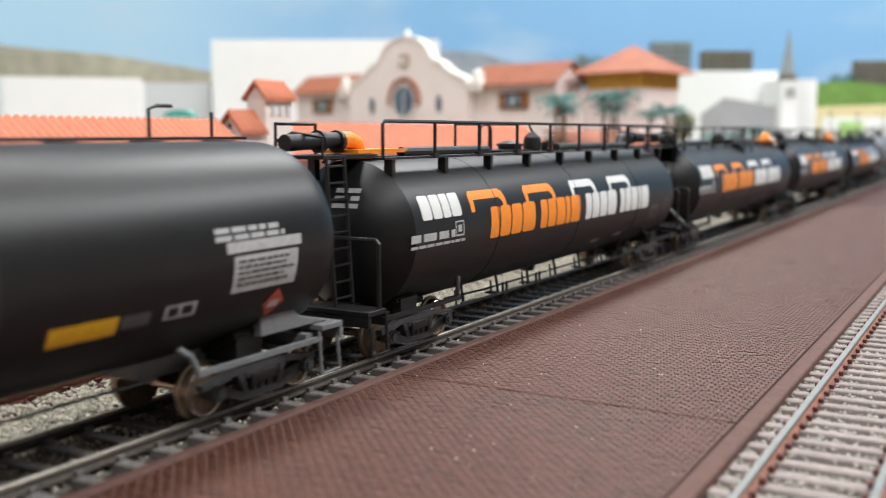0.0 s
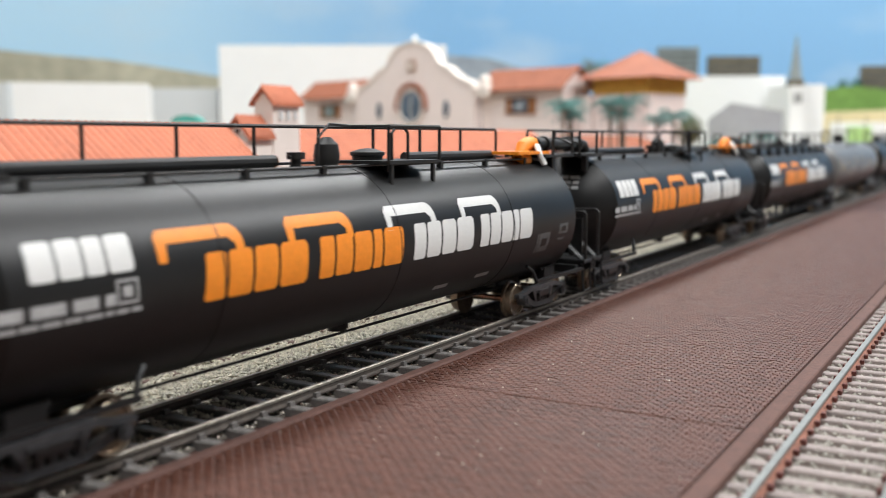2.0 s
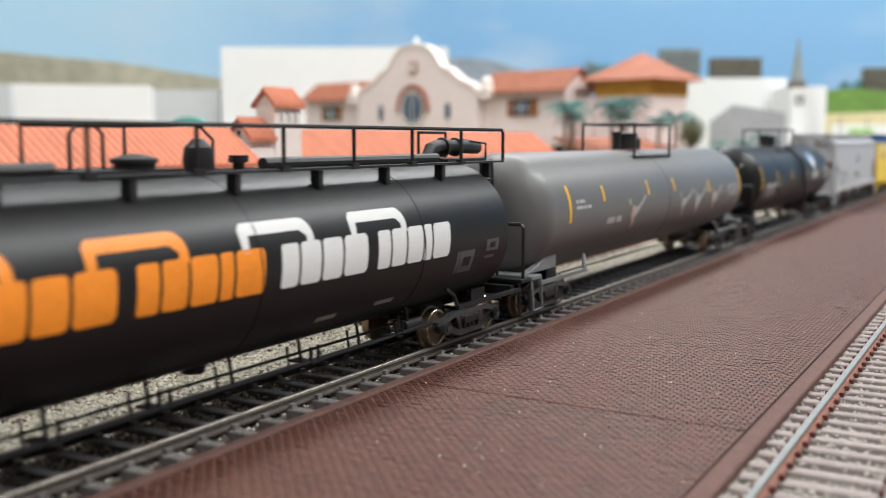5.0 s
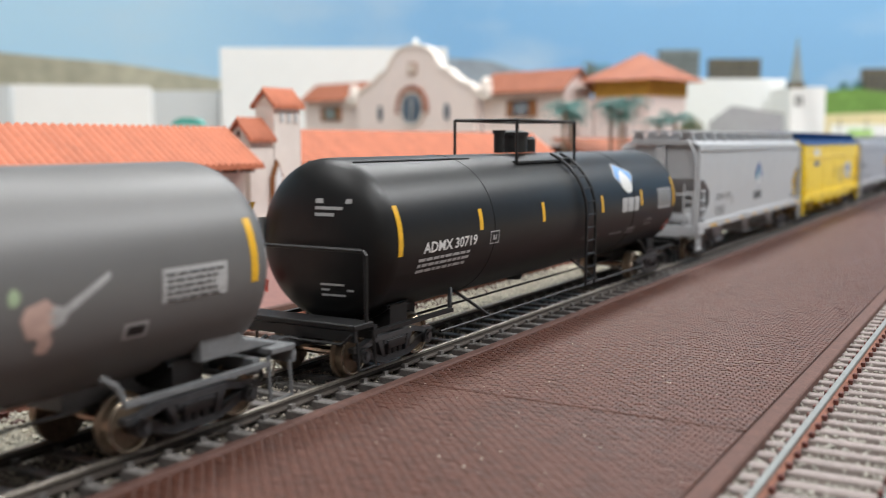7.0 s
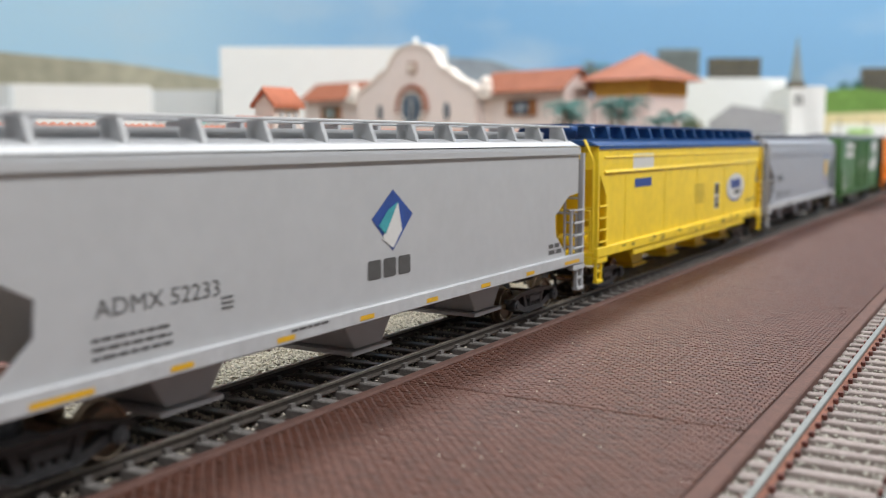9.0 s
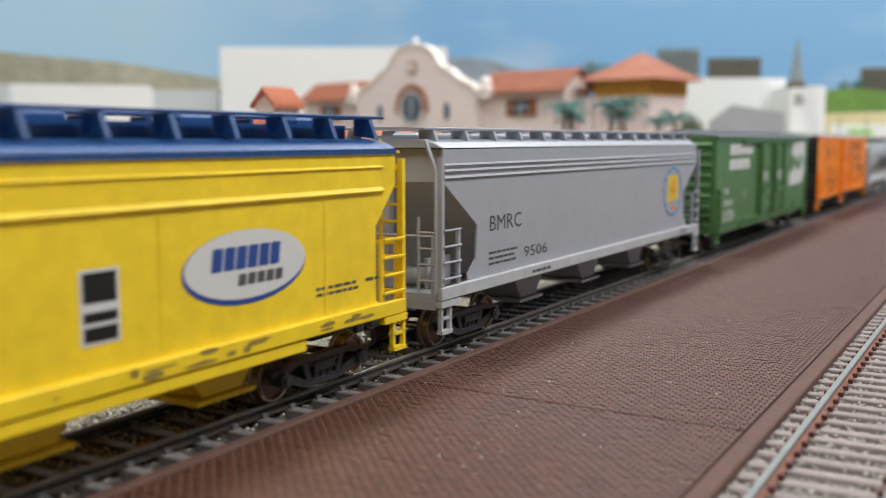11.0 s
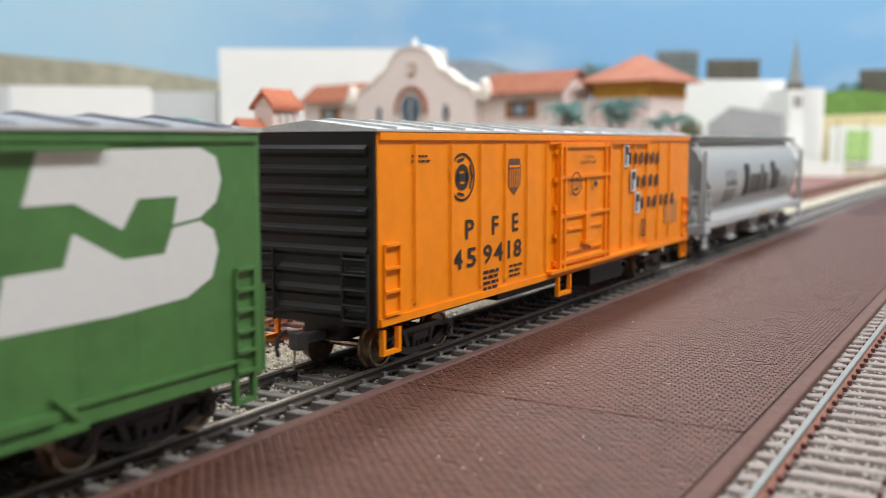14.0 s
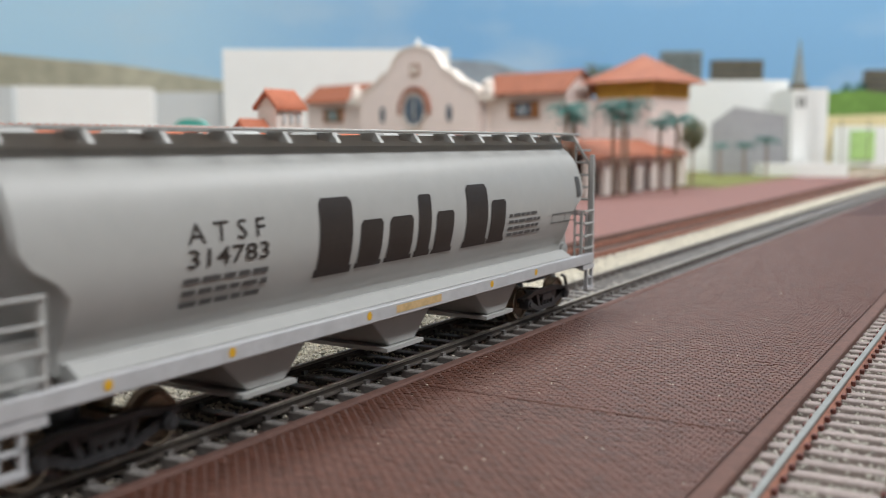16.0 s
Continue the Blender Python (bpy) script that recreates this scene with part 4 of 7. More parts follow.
def end_frames(t, half, m, r, zc, braced=False, gusset=False, railed=(-1, 1)):
    """Stub sills, end platforms, saddles and struts of a tank car."""
    for e in (-1, 1):
        def xs(a, b):
            return (min(e * a, e * b), max(e * a, e * b))
        x0, x1 = xs(half - 0.001, half - 0.042)
        part("stub_sill", Shape().box(x0, x1, -0.0042, 0.0042, 0.0080, 0.0118), m, t, bevel=0.0003)
        x0, x1 = xs(half + 0.0008, half - 0.0060)
        part("end_platform", Shape().box(x0, x1, -0.0165, 0.0165, 0.0119, 0.0131), m, t, "end platform", bevel=0.0002)
        x0, x1 = xs(half + 0.0008, half - 0.0002)
        part("end_beam", Shape().box(x0, x1, -0.0165, 0.0165, 0.0096, 0.0118), m, t)
        x0, x1 = xs(half - 0.018, half - 0.027)
        ws = [radians(232 + k * 76 / 12) for k in range(13)]
        a = Shape().prism([((r + 0.0001) * math.cos(q), zc + (r + 0.0001) * math.sin(q)) for q in ws] + [((r + 0.0012) * math.cos(q), zc + (r + 0.0012) * math.sin(q)) for q in reversed(ws)], x0, x1, "x")
        a.box(x0 + 0.001, x1 - 0.001, -0.0120, 0.0120, 0.0090, zc - r + 0.0035)
        part("saddle", a, BLACKM, t, "tank saddle")
        for sg in (-1, 1):
            x0, x1 = xs(half - 0.006, half - 0.040)
            y0, y1 = sorted((sg * 0.0152, sg * 0.0164))
            part("side_sill", Shape().box(x0, x1, y0, y1, 0.0100, 0.0109), m, t, "running sill over the truck")
            part("strut", Shape().tube([(e * (half - 0.0395), sg * 0.0156, 0.0108), (e * (half - 0.0405), sg * 0.0150, 0.0135), (e * (half - 0.0425), sg * 0.0140, 0.0150)], 0.0006, 6), m, t)
            part("step", Shape().tube([(e * (half - 0.0005), sg * 0.0160, 0.0100), (e * (half - 0.0005), sg * 0.0165, 0.0035), (e * (half - 0.0065), sg * 0.0165, 0.0035), (e * (half - 0.0065), sg * 0.0160, 0.0118)], 0.0004, 6), m, t, "wire step")
            if not gusset and e in railed:
                part("grab_rail", Shape().tube([(e * (half - 0.004), sg * 0.0160, 0.0130), (e * (half - 0.004), sg * 0.0160, 0.0272), (e * (half - 0.004), sg * 0.0152, 0.0280)], 0.0005, 6), m, t)
        if not gusset and e in railed:
            part("end_rail", Shape().tube([(e * (half - 0.004), -0.0152, 0.0280), (e * (half - 0.004), 0.0152, 0.0280)], 0.0005, 6), m, t, "end handrail")
        if braced:
            part("brace", Shape().tube([(e * (half - 0.004), 0.0020, 0.0278), (e * (half - 0.004), -0.0148, 0.0130)], 0.0008, 6), TRUCKM, t, "diagonal brace of the end rail")
        if gusset:
            for sg in (-1, 1):
                y0, y1 = sorted((sg * 0.0118, sg * 0.0140))
                part("gusset", Shape().prism([(e * (half - 0.0010), 0.0132), (e * (half - 0.0215), 0.0132), (e * (half - 0.0215), 0.0215), (e * (half - 0.0180), 0.0225), (e * (half - 0.0100), 0.0155)], y0, y1, "y"), m, t, "wedge bracket under the tank head", bevel=0.0003)
        # crossbar, brake rigging and pipes that show between the sill and the truck
        part("crossbar", Shape().box(*sorted((e * (half - 0.0075), e * (half - 0.0095))), -0.0150, 0.0150, 0.0088, 0.0117), m, t)
        part("brake_beam", Shape().tube([(e * (half - 0.0120), -0.0130, 0.0090), (e * (half - 0.0120), 0.0130, 0.0090)], 0.0007, 8), m, t)
        part("uncoupling_lever", Shape().tube([(e * (half + 0.0012), -0.0160, 0.0112), (e * (half + 0.0020), -0.0140, 0.0092), (e * (half + 0.0022), -0.0030, 0.0092), (e * (half + 0.0045), -0.0010, 0.0100)], 0.00035, 6), m, t, "uncoupling lever")
    part("piping", Shape().tube([(-half + 0.04, -0.0060, 0.0085), (half - 0.04, -0.0060, 0.0085)], 0.00035, 6), m, t, "brake pipe under the tank")


def ladder(t, x, y0, y1, z0, z1, m, rungs=6, width=0.0065, bend=None, name="ladder"):
    """An upright ladder whose stiles stand at y0..y1 (a side) or are swept over a tank by bend(z)."""
    s = Shape()
    pts = [z0 + (z1 - z0) * k / 10 for k in range(11)]
    for e in (-1, 1):
        s.tube([(x + e * width / 2, bend(z) if bend else y0 + (y1 - y0) * (z - z0) / (z1 - z0), z) for z in pts], 0.00045, 6)
    rails = part(name, s, m, t, "slender ladder")
    for k in range(rungs):
        z = z0 + (z1 - z0) * (k + 0.5) / rungs
        y = bend(z) if bend else y0 + (y1 - y0) * (z - z0) / (z1 - z0)
        part("rung", Shape().tube([(x - width / 2, y, z), (x + width / 2, y, z)], 0.0003, 5), m, rails)
    return rails


def railing(t, xs, y, z0, z1, m, r=0.00045):
    """A handrail on posts, each a part."""
    part("handrail", Shape().tube([(xs[0], y, z0), (xs[0], y, z1 - 0.0008), (xs[0] + 0.0008, y, z1), (xs[-1] - 0.0008, y, z1), (xs[-1], y, z1 - 0.0008), (xs[-1], y, z0)], r, 6), m, t, "thin black handrail")
    for x in xs[1:-1]:
        part("post", Shape().tube([(x, y, z0), (x, y, z1)], r, 6).box(x - 0.0012, x + 0.0012, y - 0.0007, y + 0.0007, z0 - 0.0006, z0 + 0.0006), m, t)


def hook_bar(a0, a1, b0, b1, th):
    """A flat bar bent down at both ends, its far corner rounded: one of the roof strokes of the logo."""
    r = (b1 - b0) * 0.62
    out = [(a0, b0), (a0 + th * 0.8, b0), (a0 + th * 1.0, b1 - th), (a1 - th - r * 0.5, b1 - th), (a1 - th, b1 - th - r * 0.35), (a1 - th, b0), (a1, b0)]
    for k in range(7):
        w = math.pi / 2 * k / 6
        out.append((a1 - r + r * math.cos(w), b1 - r + r * math.sin(w)))
    return out + [(a0 + th * 0.5, b1), (a0, b1 - th * 0.5)]


def logo_word(a0, b0, b1, bt, scale=1.0):
    """A two-word logo as plain slanted strokes under two bent bars."""
    w = 0.0700 * scale
    q = []
    for k, (s, e) in enumerate(((0.0, 0.285), (0.455, 0.745))):
        q.append(hook_bar(a0 + s * w, a0 + e * w, b1 - 0.0003, bt, 0.0022))
    for s, e in ((0.138, 0.209), (0.217, 0.304), (0.312, 0.402), (0.410, 0.525), (0.578, 0.644), (0.652, 0.732), (0.740, 0.830), (0.838, 0.884), (0.892, 1.0)):
        q.append(plain_block(a0 + s * w - 0.0005, a0 + e * w - 0.0006, b0, b1 + 0.0004, 0.0010))
    return flat(*q)


def both_sides(t, name, shape, r, zc, m, label=""):
    for sg in (-1, 1):
        part(name, lay_round(shape, r, zc, sign=sg), m, t, label, smooth=0)


def tank_train_car(xc):
    t = car("tank_car", "black tank car with orange and white stroke logo and roof railing", "tank car", xc)
    L, r, zc = 0.2085, 0.0178, 0.0270
    tank(t, L, r, zc, 0.0080, BLACK, "satin black tank shell", (-0.055, 0.0, 0.055), True)
    end_frames(t, 0.1128, BLACKM, r, zc, braced=True)
    trucks(t, 0.086)
    couplers(t, 0.1115)
    hose_bundle(t, 0.1115)
    both_sides(t, "logo", logo_word(-0.0692, 0.0240, 0.0316, 0.0364), r, zc, ORANGEL, "orange stroke logo")
    both_sides(t, "logo", logo_word(-0.0045, 0.0240, 0.0316, 0.0364, 1.01), r, zc, WHITE, "white stroke logo")
    for block in block_row(-0.0928, -0.0738, 0.0310, 0.0365, 4, 0.10, 0.0004, (1.05, 1.0, 0.85, 1.1)):
        both_sides(t, "owner_block", flat(block), r, zc, WHITE, "white block of a name")
    both_sides(t, "data_lettering", bars(-0.0985, 0.0280, 0.0200, 1, 0.0018, 0.0005, 4, 0.0), r, zc, SILVERL, "pale bars of small lettering")
    both_sides(t, "data_lettering", bars(-0.0985, 0.0255, 0.0250, 1, 0.0007, 0.0004, 5, 0.0), r, zc, SILVERL)
    both_sides(t, "data_frame", flat(*[quad(-0.0782, -0.0740, z, z + 0.0004) for z in (0.0262, 0.0295)], *[quad(x, x + 0.0004, 0.0262, 0.0299) for x in (-0.0782, -0.0744)], quad(-0.0770, -0.0752, 0.0272, 0.0289)), r, zc, SILVERL)
    both_sides(t, "placard", flat(quad(0.0844, 0.0908, 0.0232, 0.0262), quad(0.0844, 0.0890, 0.0214, 0.0221)), r, zc, GREYL, "grey placard")
    both_sides(t, "placard", flat(quad(0.0715, 0.0785, 0.0190, 0.0244), quad(0.0700, 0.0712, 0.0190, 0.0244)), r, zc, GREYL, "grey placard")
    for sg in (-1, 1):
        part("placard", lay_round(flat(quad(0.0862, 0.0890, 0.0240, 0.0254), quad(0.0732, 0.0768, 0.0206, 0.0228)), r, zc, 0.00016, sign=sg), BLACK, t, smooth=0)
    for sg in (-1, 1):
        part("data_plate", lay_round(flat(quad(0.020, 0.0265, 0.0150, 0.0160)), r, zc, sign=sg), SILVERL, t, smooth=0)
        part("data_plate", lay_round(flat(quad(0.040, 0.0470, 0.0155, 0.0165)), r, zc, sign=sg), SILVERL, t, smooth=0)
        s = bars(-0.0060, 0.0385, 0.0080, 3, 0.0010, 0.0007, 9, 0.2)
        o = Shape()
        o.f = list(s.f)
        o.v = [(L / 2 - dish(math.hypot(y, b - zc), r, 0.0080) + 0.0001, (y if sg < 0 else -y), b) for y, b, _ in s.v]
        o.v = [(-abs(x) if sg < 0 else abs(x), y, z) for x, y, z in o.v]
        part("end_lettering", o, SILVERL, t, "pale bars of small lettering on the tank head", smooth=0)
    # roof deck and railing on the far side of the crown
    zd = 0.0455
    part("deck", Shape().box(-0.105, 0.100, 0.0086, 0.0119, zd - 0.0005, zd), BLACKM, t, "narrow roof walkway")
    for k in range(9):
        x = -0.098 + k * 0.0242
        part("deck_bracket", Shape().box(x - 0.0007, x + 0.0007, 0.0092, 0.0114, 0.0412, zd - 0.0006), BLACKM, t)
    railing(t, [-0.105 + 0.0228 * k for k in range(10)], 0.0115, zd, 0.0536, BLACKM)
    # pipes along the crown
    part("crown_pipe", Shape().tube([(-0.088, 0.0008, 0.0462), (-0.020, 0.0008, 0.0462)], 0.0013, 10), BLACKM, t, "fat pipe along the crown")
    part("crown_pipe", Shape().tube([(0.030, 0.0008, 0.0462), (0.076, 0.0008, 0.0462)], 0.0013, 10), BLACKM, t, "fat pipe along the crown")
    part("conduit", Shape().tube([(-0.098, -0.0068, 0.0440), (-0.097, -0.0066, 0.0449), (0.097, -0.0066, 0.0449), (0.098, -0.0068, 0.0440)], 0.00035, 6), BLACKM, t, "thin conduit beside the crown")
    for k in range(8):
        x = -0.085 + k * 0.0240
        part("conduit_clip", Shape().box(x - 0.0006, x + 0.0006, -0.0072, -0.0060, 0.0432, 0.0453), BLACKM, t)
    # middle fittings inside a small cage
    part("manway", Shape().lathe([(0, 0.0036), (0.0022, 0.0036), (0.0024, 0.0041), (0.0031, 0.0041), (0.0038, 0.0020), (0.0040, 0.0006)], (0.012, -0.0005, 0.0446), "z", 20), BLACKM, t, "round manway cover")
    part("valve_dome", Shape().lathe([(0, 0.0026), (0.0025, 0.0030), (0.0050, 0.0026), (0.0066, 0.0010)], (-0.003, 0.0, 0.0446), "z", 16), BLACKM, t, "rounded valve dome")
    part("valve", Shape().lathe([(0, 0.0012), (0.0020, 0.0012), (0.0020, 0.0020), (0.0034, 0.0020)], (-0.015, -0.001, 0.0446), "z", 12).tube([(-0.0175, -0.001, 0.0470), (-0.0125, -0.001, 0.0470)], 0.0005, 6), BLACKM, t)
    part("crosswalk", Shape().box(0.004, 0.026, -0.0120, 0.0034, 0.0452, 0.0459), BLACKM, t, "platform across the crown")
    for x in (0.006, 0.024):
        part("crosswalk_bracket", Shape().box(x - 0.0005, x + 0.0005, -0.0115, -0.0108, 0.0404, 0.0451), BLACKM, t)
    part("cage_rail", Shape().tube([(0.004, -0.0118, 0.0459), (0.004, -0.0118, 0.0536), (0.026, -0.0118, 0.0536), (0.026, -0.0118, 0.0459)], 0.00045, 6), BLACKM, t, "handrail of the crosswalk")
    part("cage_rail", Shape().tube([(-0.010, -0.003, 0.0446), (-0.010, -0.003, 0.0510), (-0.006, -0.003, 0.0540), (0.002, -0.003, 0.0536), (0.004, -0.0118, 0.0536)], 0.00035, 6), BLACKM, t)
    part("seat_hoop", Shape().tube([(0.014, -0.006, 0.0459), (0.014, -0.006, 0.0520), (0.0155, -0.006, 0.0534), (0.0195, -0.006, 0.0534), (0.021, -0.006, 0.0520), (0.021, -0.006, 0.0459)], 0.0004, 6), BLACKM, t)
    # transfer pipes at the ends: black at the one, orange tray and elbow at the other
    for e in (-1, 1):
        x = e * 0.1005
        part("end_deck", Shape().box(x - 0.0105, x + 0.0105, -0.0105, 0.0032, 0.0452, 0.0460), BLACKM, t, "end platform over the tank head")
        part("deck_bracket", Shape().box(x - 0.001, x + 0.001, -0.0085, -0.0065, 0.0400, 0.0451), BLACKM, t)
        part("end_guard", Shape().tube([(x + e * 0.0105, -0.0100, 0.0460), (x + e * 0.0105, -0.0100, 0.0530), (x - e * 0.004, -0.0100, 0.0530), (x - e * 0.004, -0.0100, 0.0460)], 0.00045, 6), BLACKM, t)
        part("end_guard", Shape().tube([(x + e * 0.0105, 0.0030, 0.0460), (x + e * 0.0105, 0.0030, 0.0500), (x + e * 0.0108, -0.0050, 0.0510), (x + e * 0.0105, -0.0100, 0.0490)], 0.00035, 6), BLACKM, t)
        part("flange", Shape().lathe([(-0.0006, 0.0026), (0.0006, 0.0026)], (x + e * 0.004, -0.0030, 0.0490), "x", 14).lathe([(-0.0006, 0.0026), (0.0006, 0.0026)], (x - e * 0.003, -0.0030, 0.0490), "x", 14), BLACKM, t)
    part("transfer_hose", Shape().tube([(-0.0900, -0.0030, 0.0462), (-0.0915, -0.0030, 0.0485), (-0.0950, -0.0030, 0.0492), (-0.1050, -0.0030, 0.0492), (-0.1165, -0.0030, 0.0488)], 0.0019, 12), BLACKM, t, "thick black transfer hose")
    part("elbow", Shape().tube([(0.0890, -0.0030, 0.0462), (0.0900, -0.0030, 0.0484), (0.0930, -0.0030, 0.0493), (0.0965, -0.0030, 0.0493)], 0.0021, 12), ORANGEL, t, "orange pipe elbow")
    part("transfer_hose", Shape().tube([(0.0966, -0.0030, 0.0493), (0.1050, -0.0030, 0.0492), (0.1165, -0.0030, 0.0488)], 0.0019, 12), BLACKM, t, "thick black transfer hose")
    part("tray", Shape().box(0.0750, 0.0960, -0.0090, 0.0020, 0.0462, 0.0471), ORANGEL, t, "orange drip tray")
    part("valve_body", Shape().lathe([(-0.003, 0.0020), (0.003, 0.0020)], (0.0850, -0.0050, 0.0445), "x", 14), ORANGEL, t, "orange valve")
    part("white_pipe", Shape().tube([(0.0905, -0.0100, 0.0430), (0.0900, -0.0085, 0.0465), (0.0925, -0.0065, 0.0485), (0.0960, -0.0050, 0.0478)], 0.0009, 8), WHITE, t, "white curved pipe")
    ladder(t, 0.1085, 0.0065, 0.0045, 0.013, 0.0455, BLACKM, 9)
    ladder(t, -0.1085, 0.0065, 0.0045, 0.013, 0.0455, BLACKM, 9)
    part("outlet", Shape().lathe([(0, 0.0022), (0.0012, 0.0026), (0.003, 0.0026)], (0, 0, zc - r - 0.0018), "z", 14), BLACKM, t, "bottom outlet")
    part("truss_pipe", Shape().tube([(-0.070, 0.0100, 0.0062), (0.070, 0.0100, 0.0062)], 0.0004, 6), BLACKM, t)
    for k in range(7):
        x = -0.060 + 0.02 * k
        part("hanger", Shape().tube([(x, 0.0100, 0.0062), (x, 0.0090, zc - 0.0150)], 0.0004, 6).tube([(x, 0.0100, 0.0062), (x + 0.004, 0.0100, 0.0062), (x + 0.004, 0.0095, 0.0105)], 0.0003, 5), BLACKM, t)
    for y, z in ((0.0075, 0.0078), (0.0125, 0.0070)):
        part("brake_rod", Shape().tube([(-0.066, y, z + 0.0006), (-0.045, y, z), (0.045, y, z), (0.066, y, z + 0.0006)], 0.0003, 6), BLACKM, t)
    for x in (-0.052, -0.021, 0.019, 0.041):
        part("rod_bracket", Shape().box(x - 0.0014, x + 0.0014, 0.0070, 0.0128, 0.0064, 0.0068).box(x - 0.0014, x - 0.0010, 0.0122, 0.0128, 0.0064, 0.0100).box(x + 0.0010, x + 0.0014, 0.0122, 0.0128, 0.0064, 0.0100), BLACKM, t)
    part("brake_cylinder", Shape().lathe([(-0.0065, 0.0004), (-0.0060, 0.0018), (0.0010, 0.0019), (0.0013, 0.0008), (0.0060, 0.0006)], (-0.0600, 0.0085, 0.0072), "x", 14), BLACKM, t, "brake cylinder")
    part("brake_wheel_board", Shape().box(0.1130, 0.1137, -0.0130, -0.0085, 0.0135, 0.0255), BLACKM, t, "dark board at the end platform")
    return t


base_tank = tank_train_car(0.5145)
CARS.pop()
WHEEL_SETS = list(WHEELS)


def tank_train():
    CARS.append((base_tank, 0.5158))
    for xc, turned in ((0.7440, 0), (0.2835, 180), (0.9760, 180)):
        o = copy_thing(base_tank, pose(xc, TRACK_Y, 0, 0, 0, turned))
        CARS.append((o, xc, turned))
        for q in o.children_recursive:
            if q.name.split(".")[0] == "wheelset":
                WHEELS.append((q, q.location.x))


tank_train()


def stripes(t, r, zc, items, m=YELL):
    for x, b0, b1, w in items:
        for sg in (-1, 1):
            part("stripe", lay_round(flat(quad(x, x + w, b0, b1)), r, zc, sign=sg), m, t, "yellow reflective stripe", smooth=0)


def lead_tank_car():
    t = car("tank_car", "black tank car with pale data panel and yellow stripe", "tank car", 0.0458)
    L, r, zc = 0.232, 0.0192, 0.0302
    tank(t, L, r, zc, 0.011, BLACK, "satin black tank shell", (0.02,))
    end_frames(t, 0.1140, GREYSILL, r, zc, gusset=True)
    trucks(t, 0.0950)
    couplers(t, 0.1128)
    hose_bundle(t, 0.1128)
    both_sides(t, "data_panel", flat(quad(0.0801, 0.0973, 0.0235, 0.0300)), r, zc, SILVERL, "pale grey data panel")
    both_sides(t, "data_strip", flat(quad(0.0783, 0.0983, 0.0306, 0.0325)), r, zc, SILVERL, "pale strip")
    both_sides(t, "data_lettering", bars(0.0758, 0.0350, 0.0190, 2, 0.0009, 0.0004, 12, 0.2), r, zc, SILVERL)
    for sg in (-1, 1):
        part("panel_lettering", lay_round(bars(0.0811, 0.0292, 0.0150, 5, 0.0005, 0.0005, 13, 0.2), r, zc, 0.00016, sign=sg), GREYL, t, smooth=0)
    both_sides(t, "stripe", flat(quad(0.0433, 0.0558, 0.0207, 0.0236)), r, zc, YELL, "yellow reflective stripe")
    both_sides(t, "data_lettering", flat(quad(0.0565, 0.0623, 0.0212, 0.0234)), r, zc, GREYL)
    both_sides(t, "data_frame", flat(*[quad(0.0653, 0.0723, z, z + 0.0004) for z in (0.0212, 0.0232)], *[quad(x, x + 0.0008, 0.0212, 0.0236) for x in (0.0653, 0.0683, 0.0715)]), r, zc, SILVERL)
    both_sides(t, "dark_panel", flat(quad(0.0163, 0.0353, 0.0215, 0.0360)), r, zc, FAINT, "faint dark patch")
    both_sides(t, "placard", flat([(0.0903, 0.0200), (0.0933, 0.0172), (0.0963, 0.0200), (0.0933, 0.0228)]), r, zc, REDL, "small red diamond placard")
    for sg in (-1, 1):
        part("placard_bar", lay_round(flat(quad(0.0919, 0.0947, 0.0192, 0.0206)), r, zc, 0.00016, sign=sg), WHITE, t, smooth=0)
    part("deck", Shape().box(-0.108, 0.108, 0.002, 0.0110, 0.0496, 0.0502), BLACKM, t, "roof walkway")
    for k in range(12):
        part("deck_bracket", Shape().box(-0.105 + k * 0.019, -0.1036 + k * 0.019, 0.003, 0.0105, 0.0465, 0.0495), BLACKM, t)
    part("handrail", Shape().tube([(0.090, 0.0105, 0.0502), (0.090, 0.0105, 0.0555), (0.092, 0.0105, 0.0562), (0.096, 0.0105, 0.0562)], 0.0004, 6), BLACKM, t)
    part("handrail", Shape().tube([(0.107, 0.0105, 0.0502), (0.107, 0.0105, 0.0552)], 0.0004, 6), BLACKM, t)
    part("manway", Shape().lathe([(0, 0.0055), (0.004, 0.0055), (0.0055, 0.0030)], (0, 0, 0.0490), "z", 20), BLACKM, t, "round manway cover")


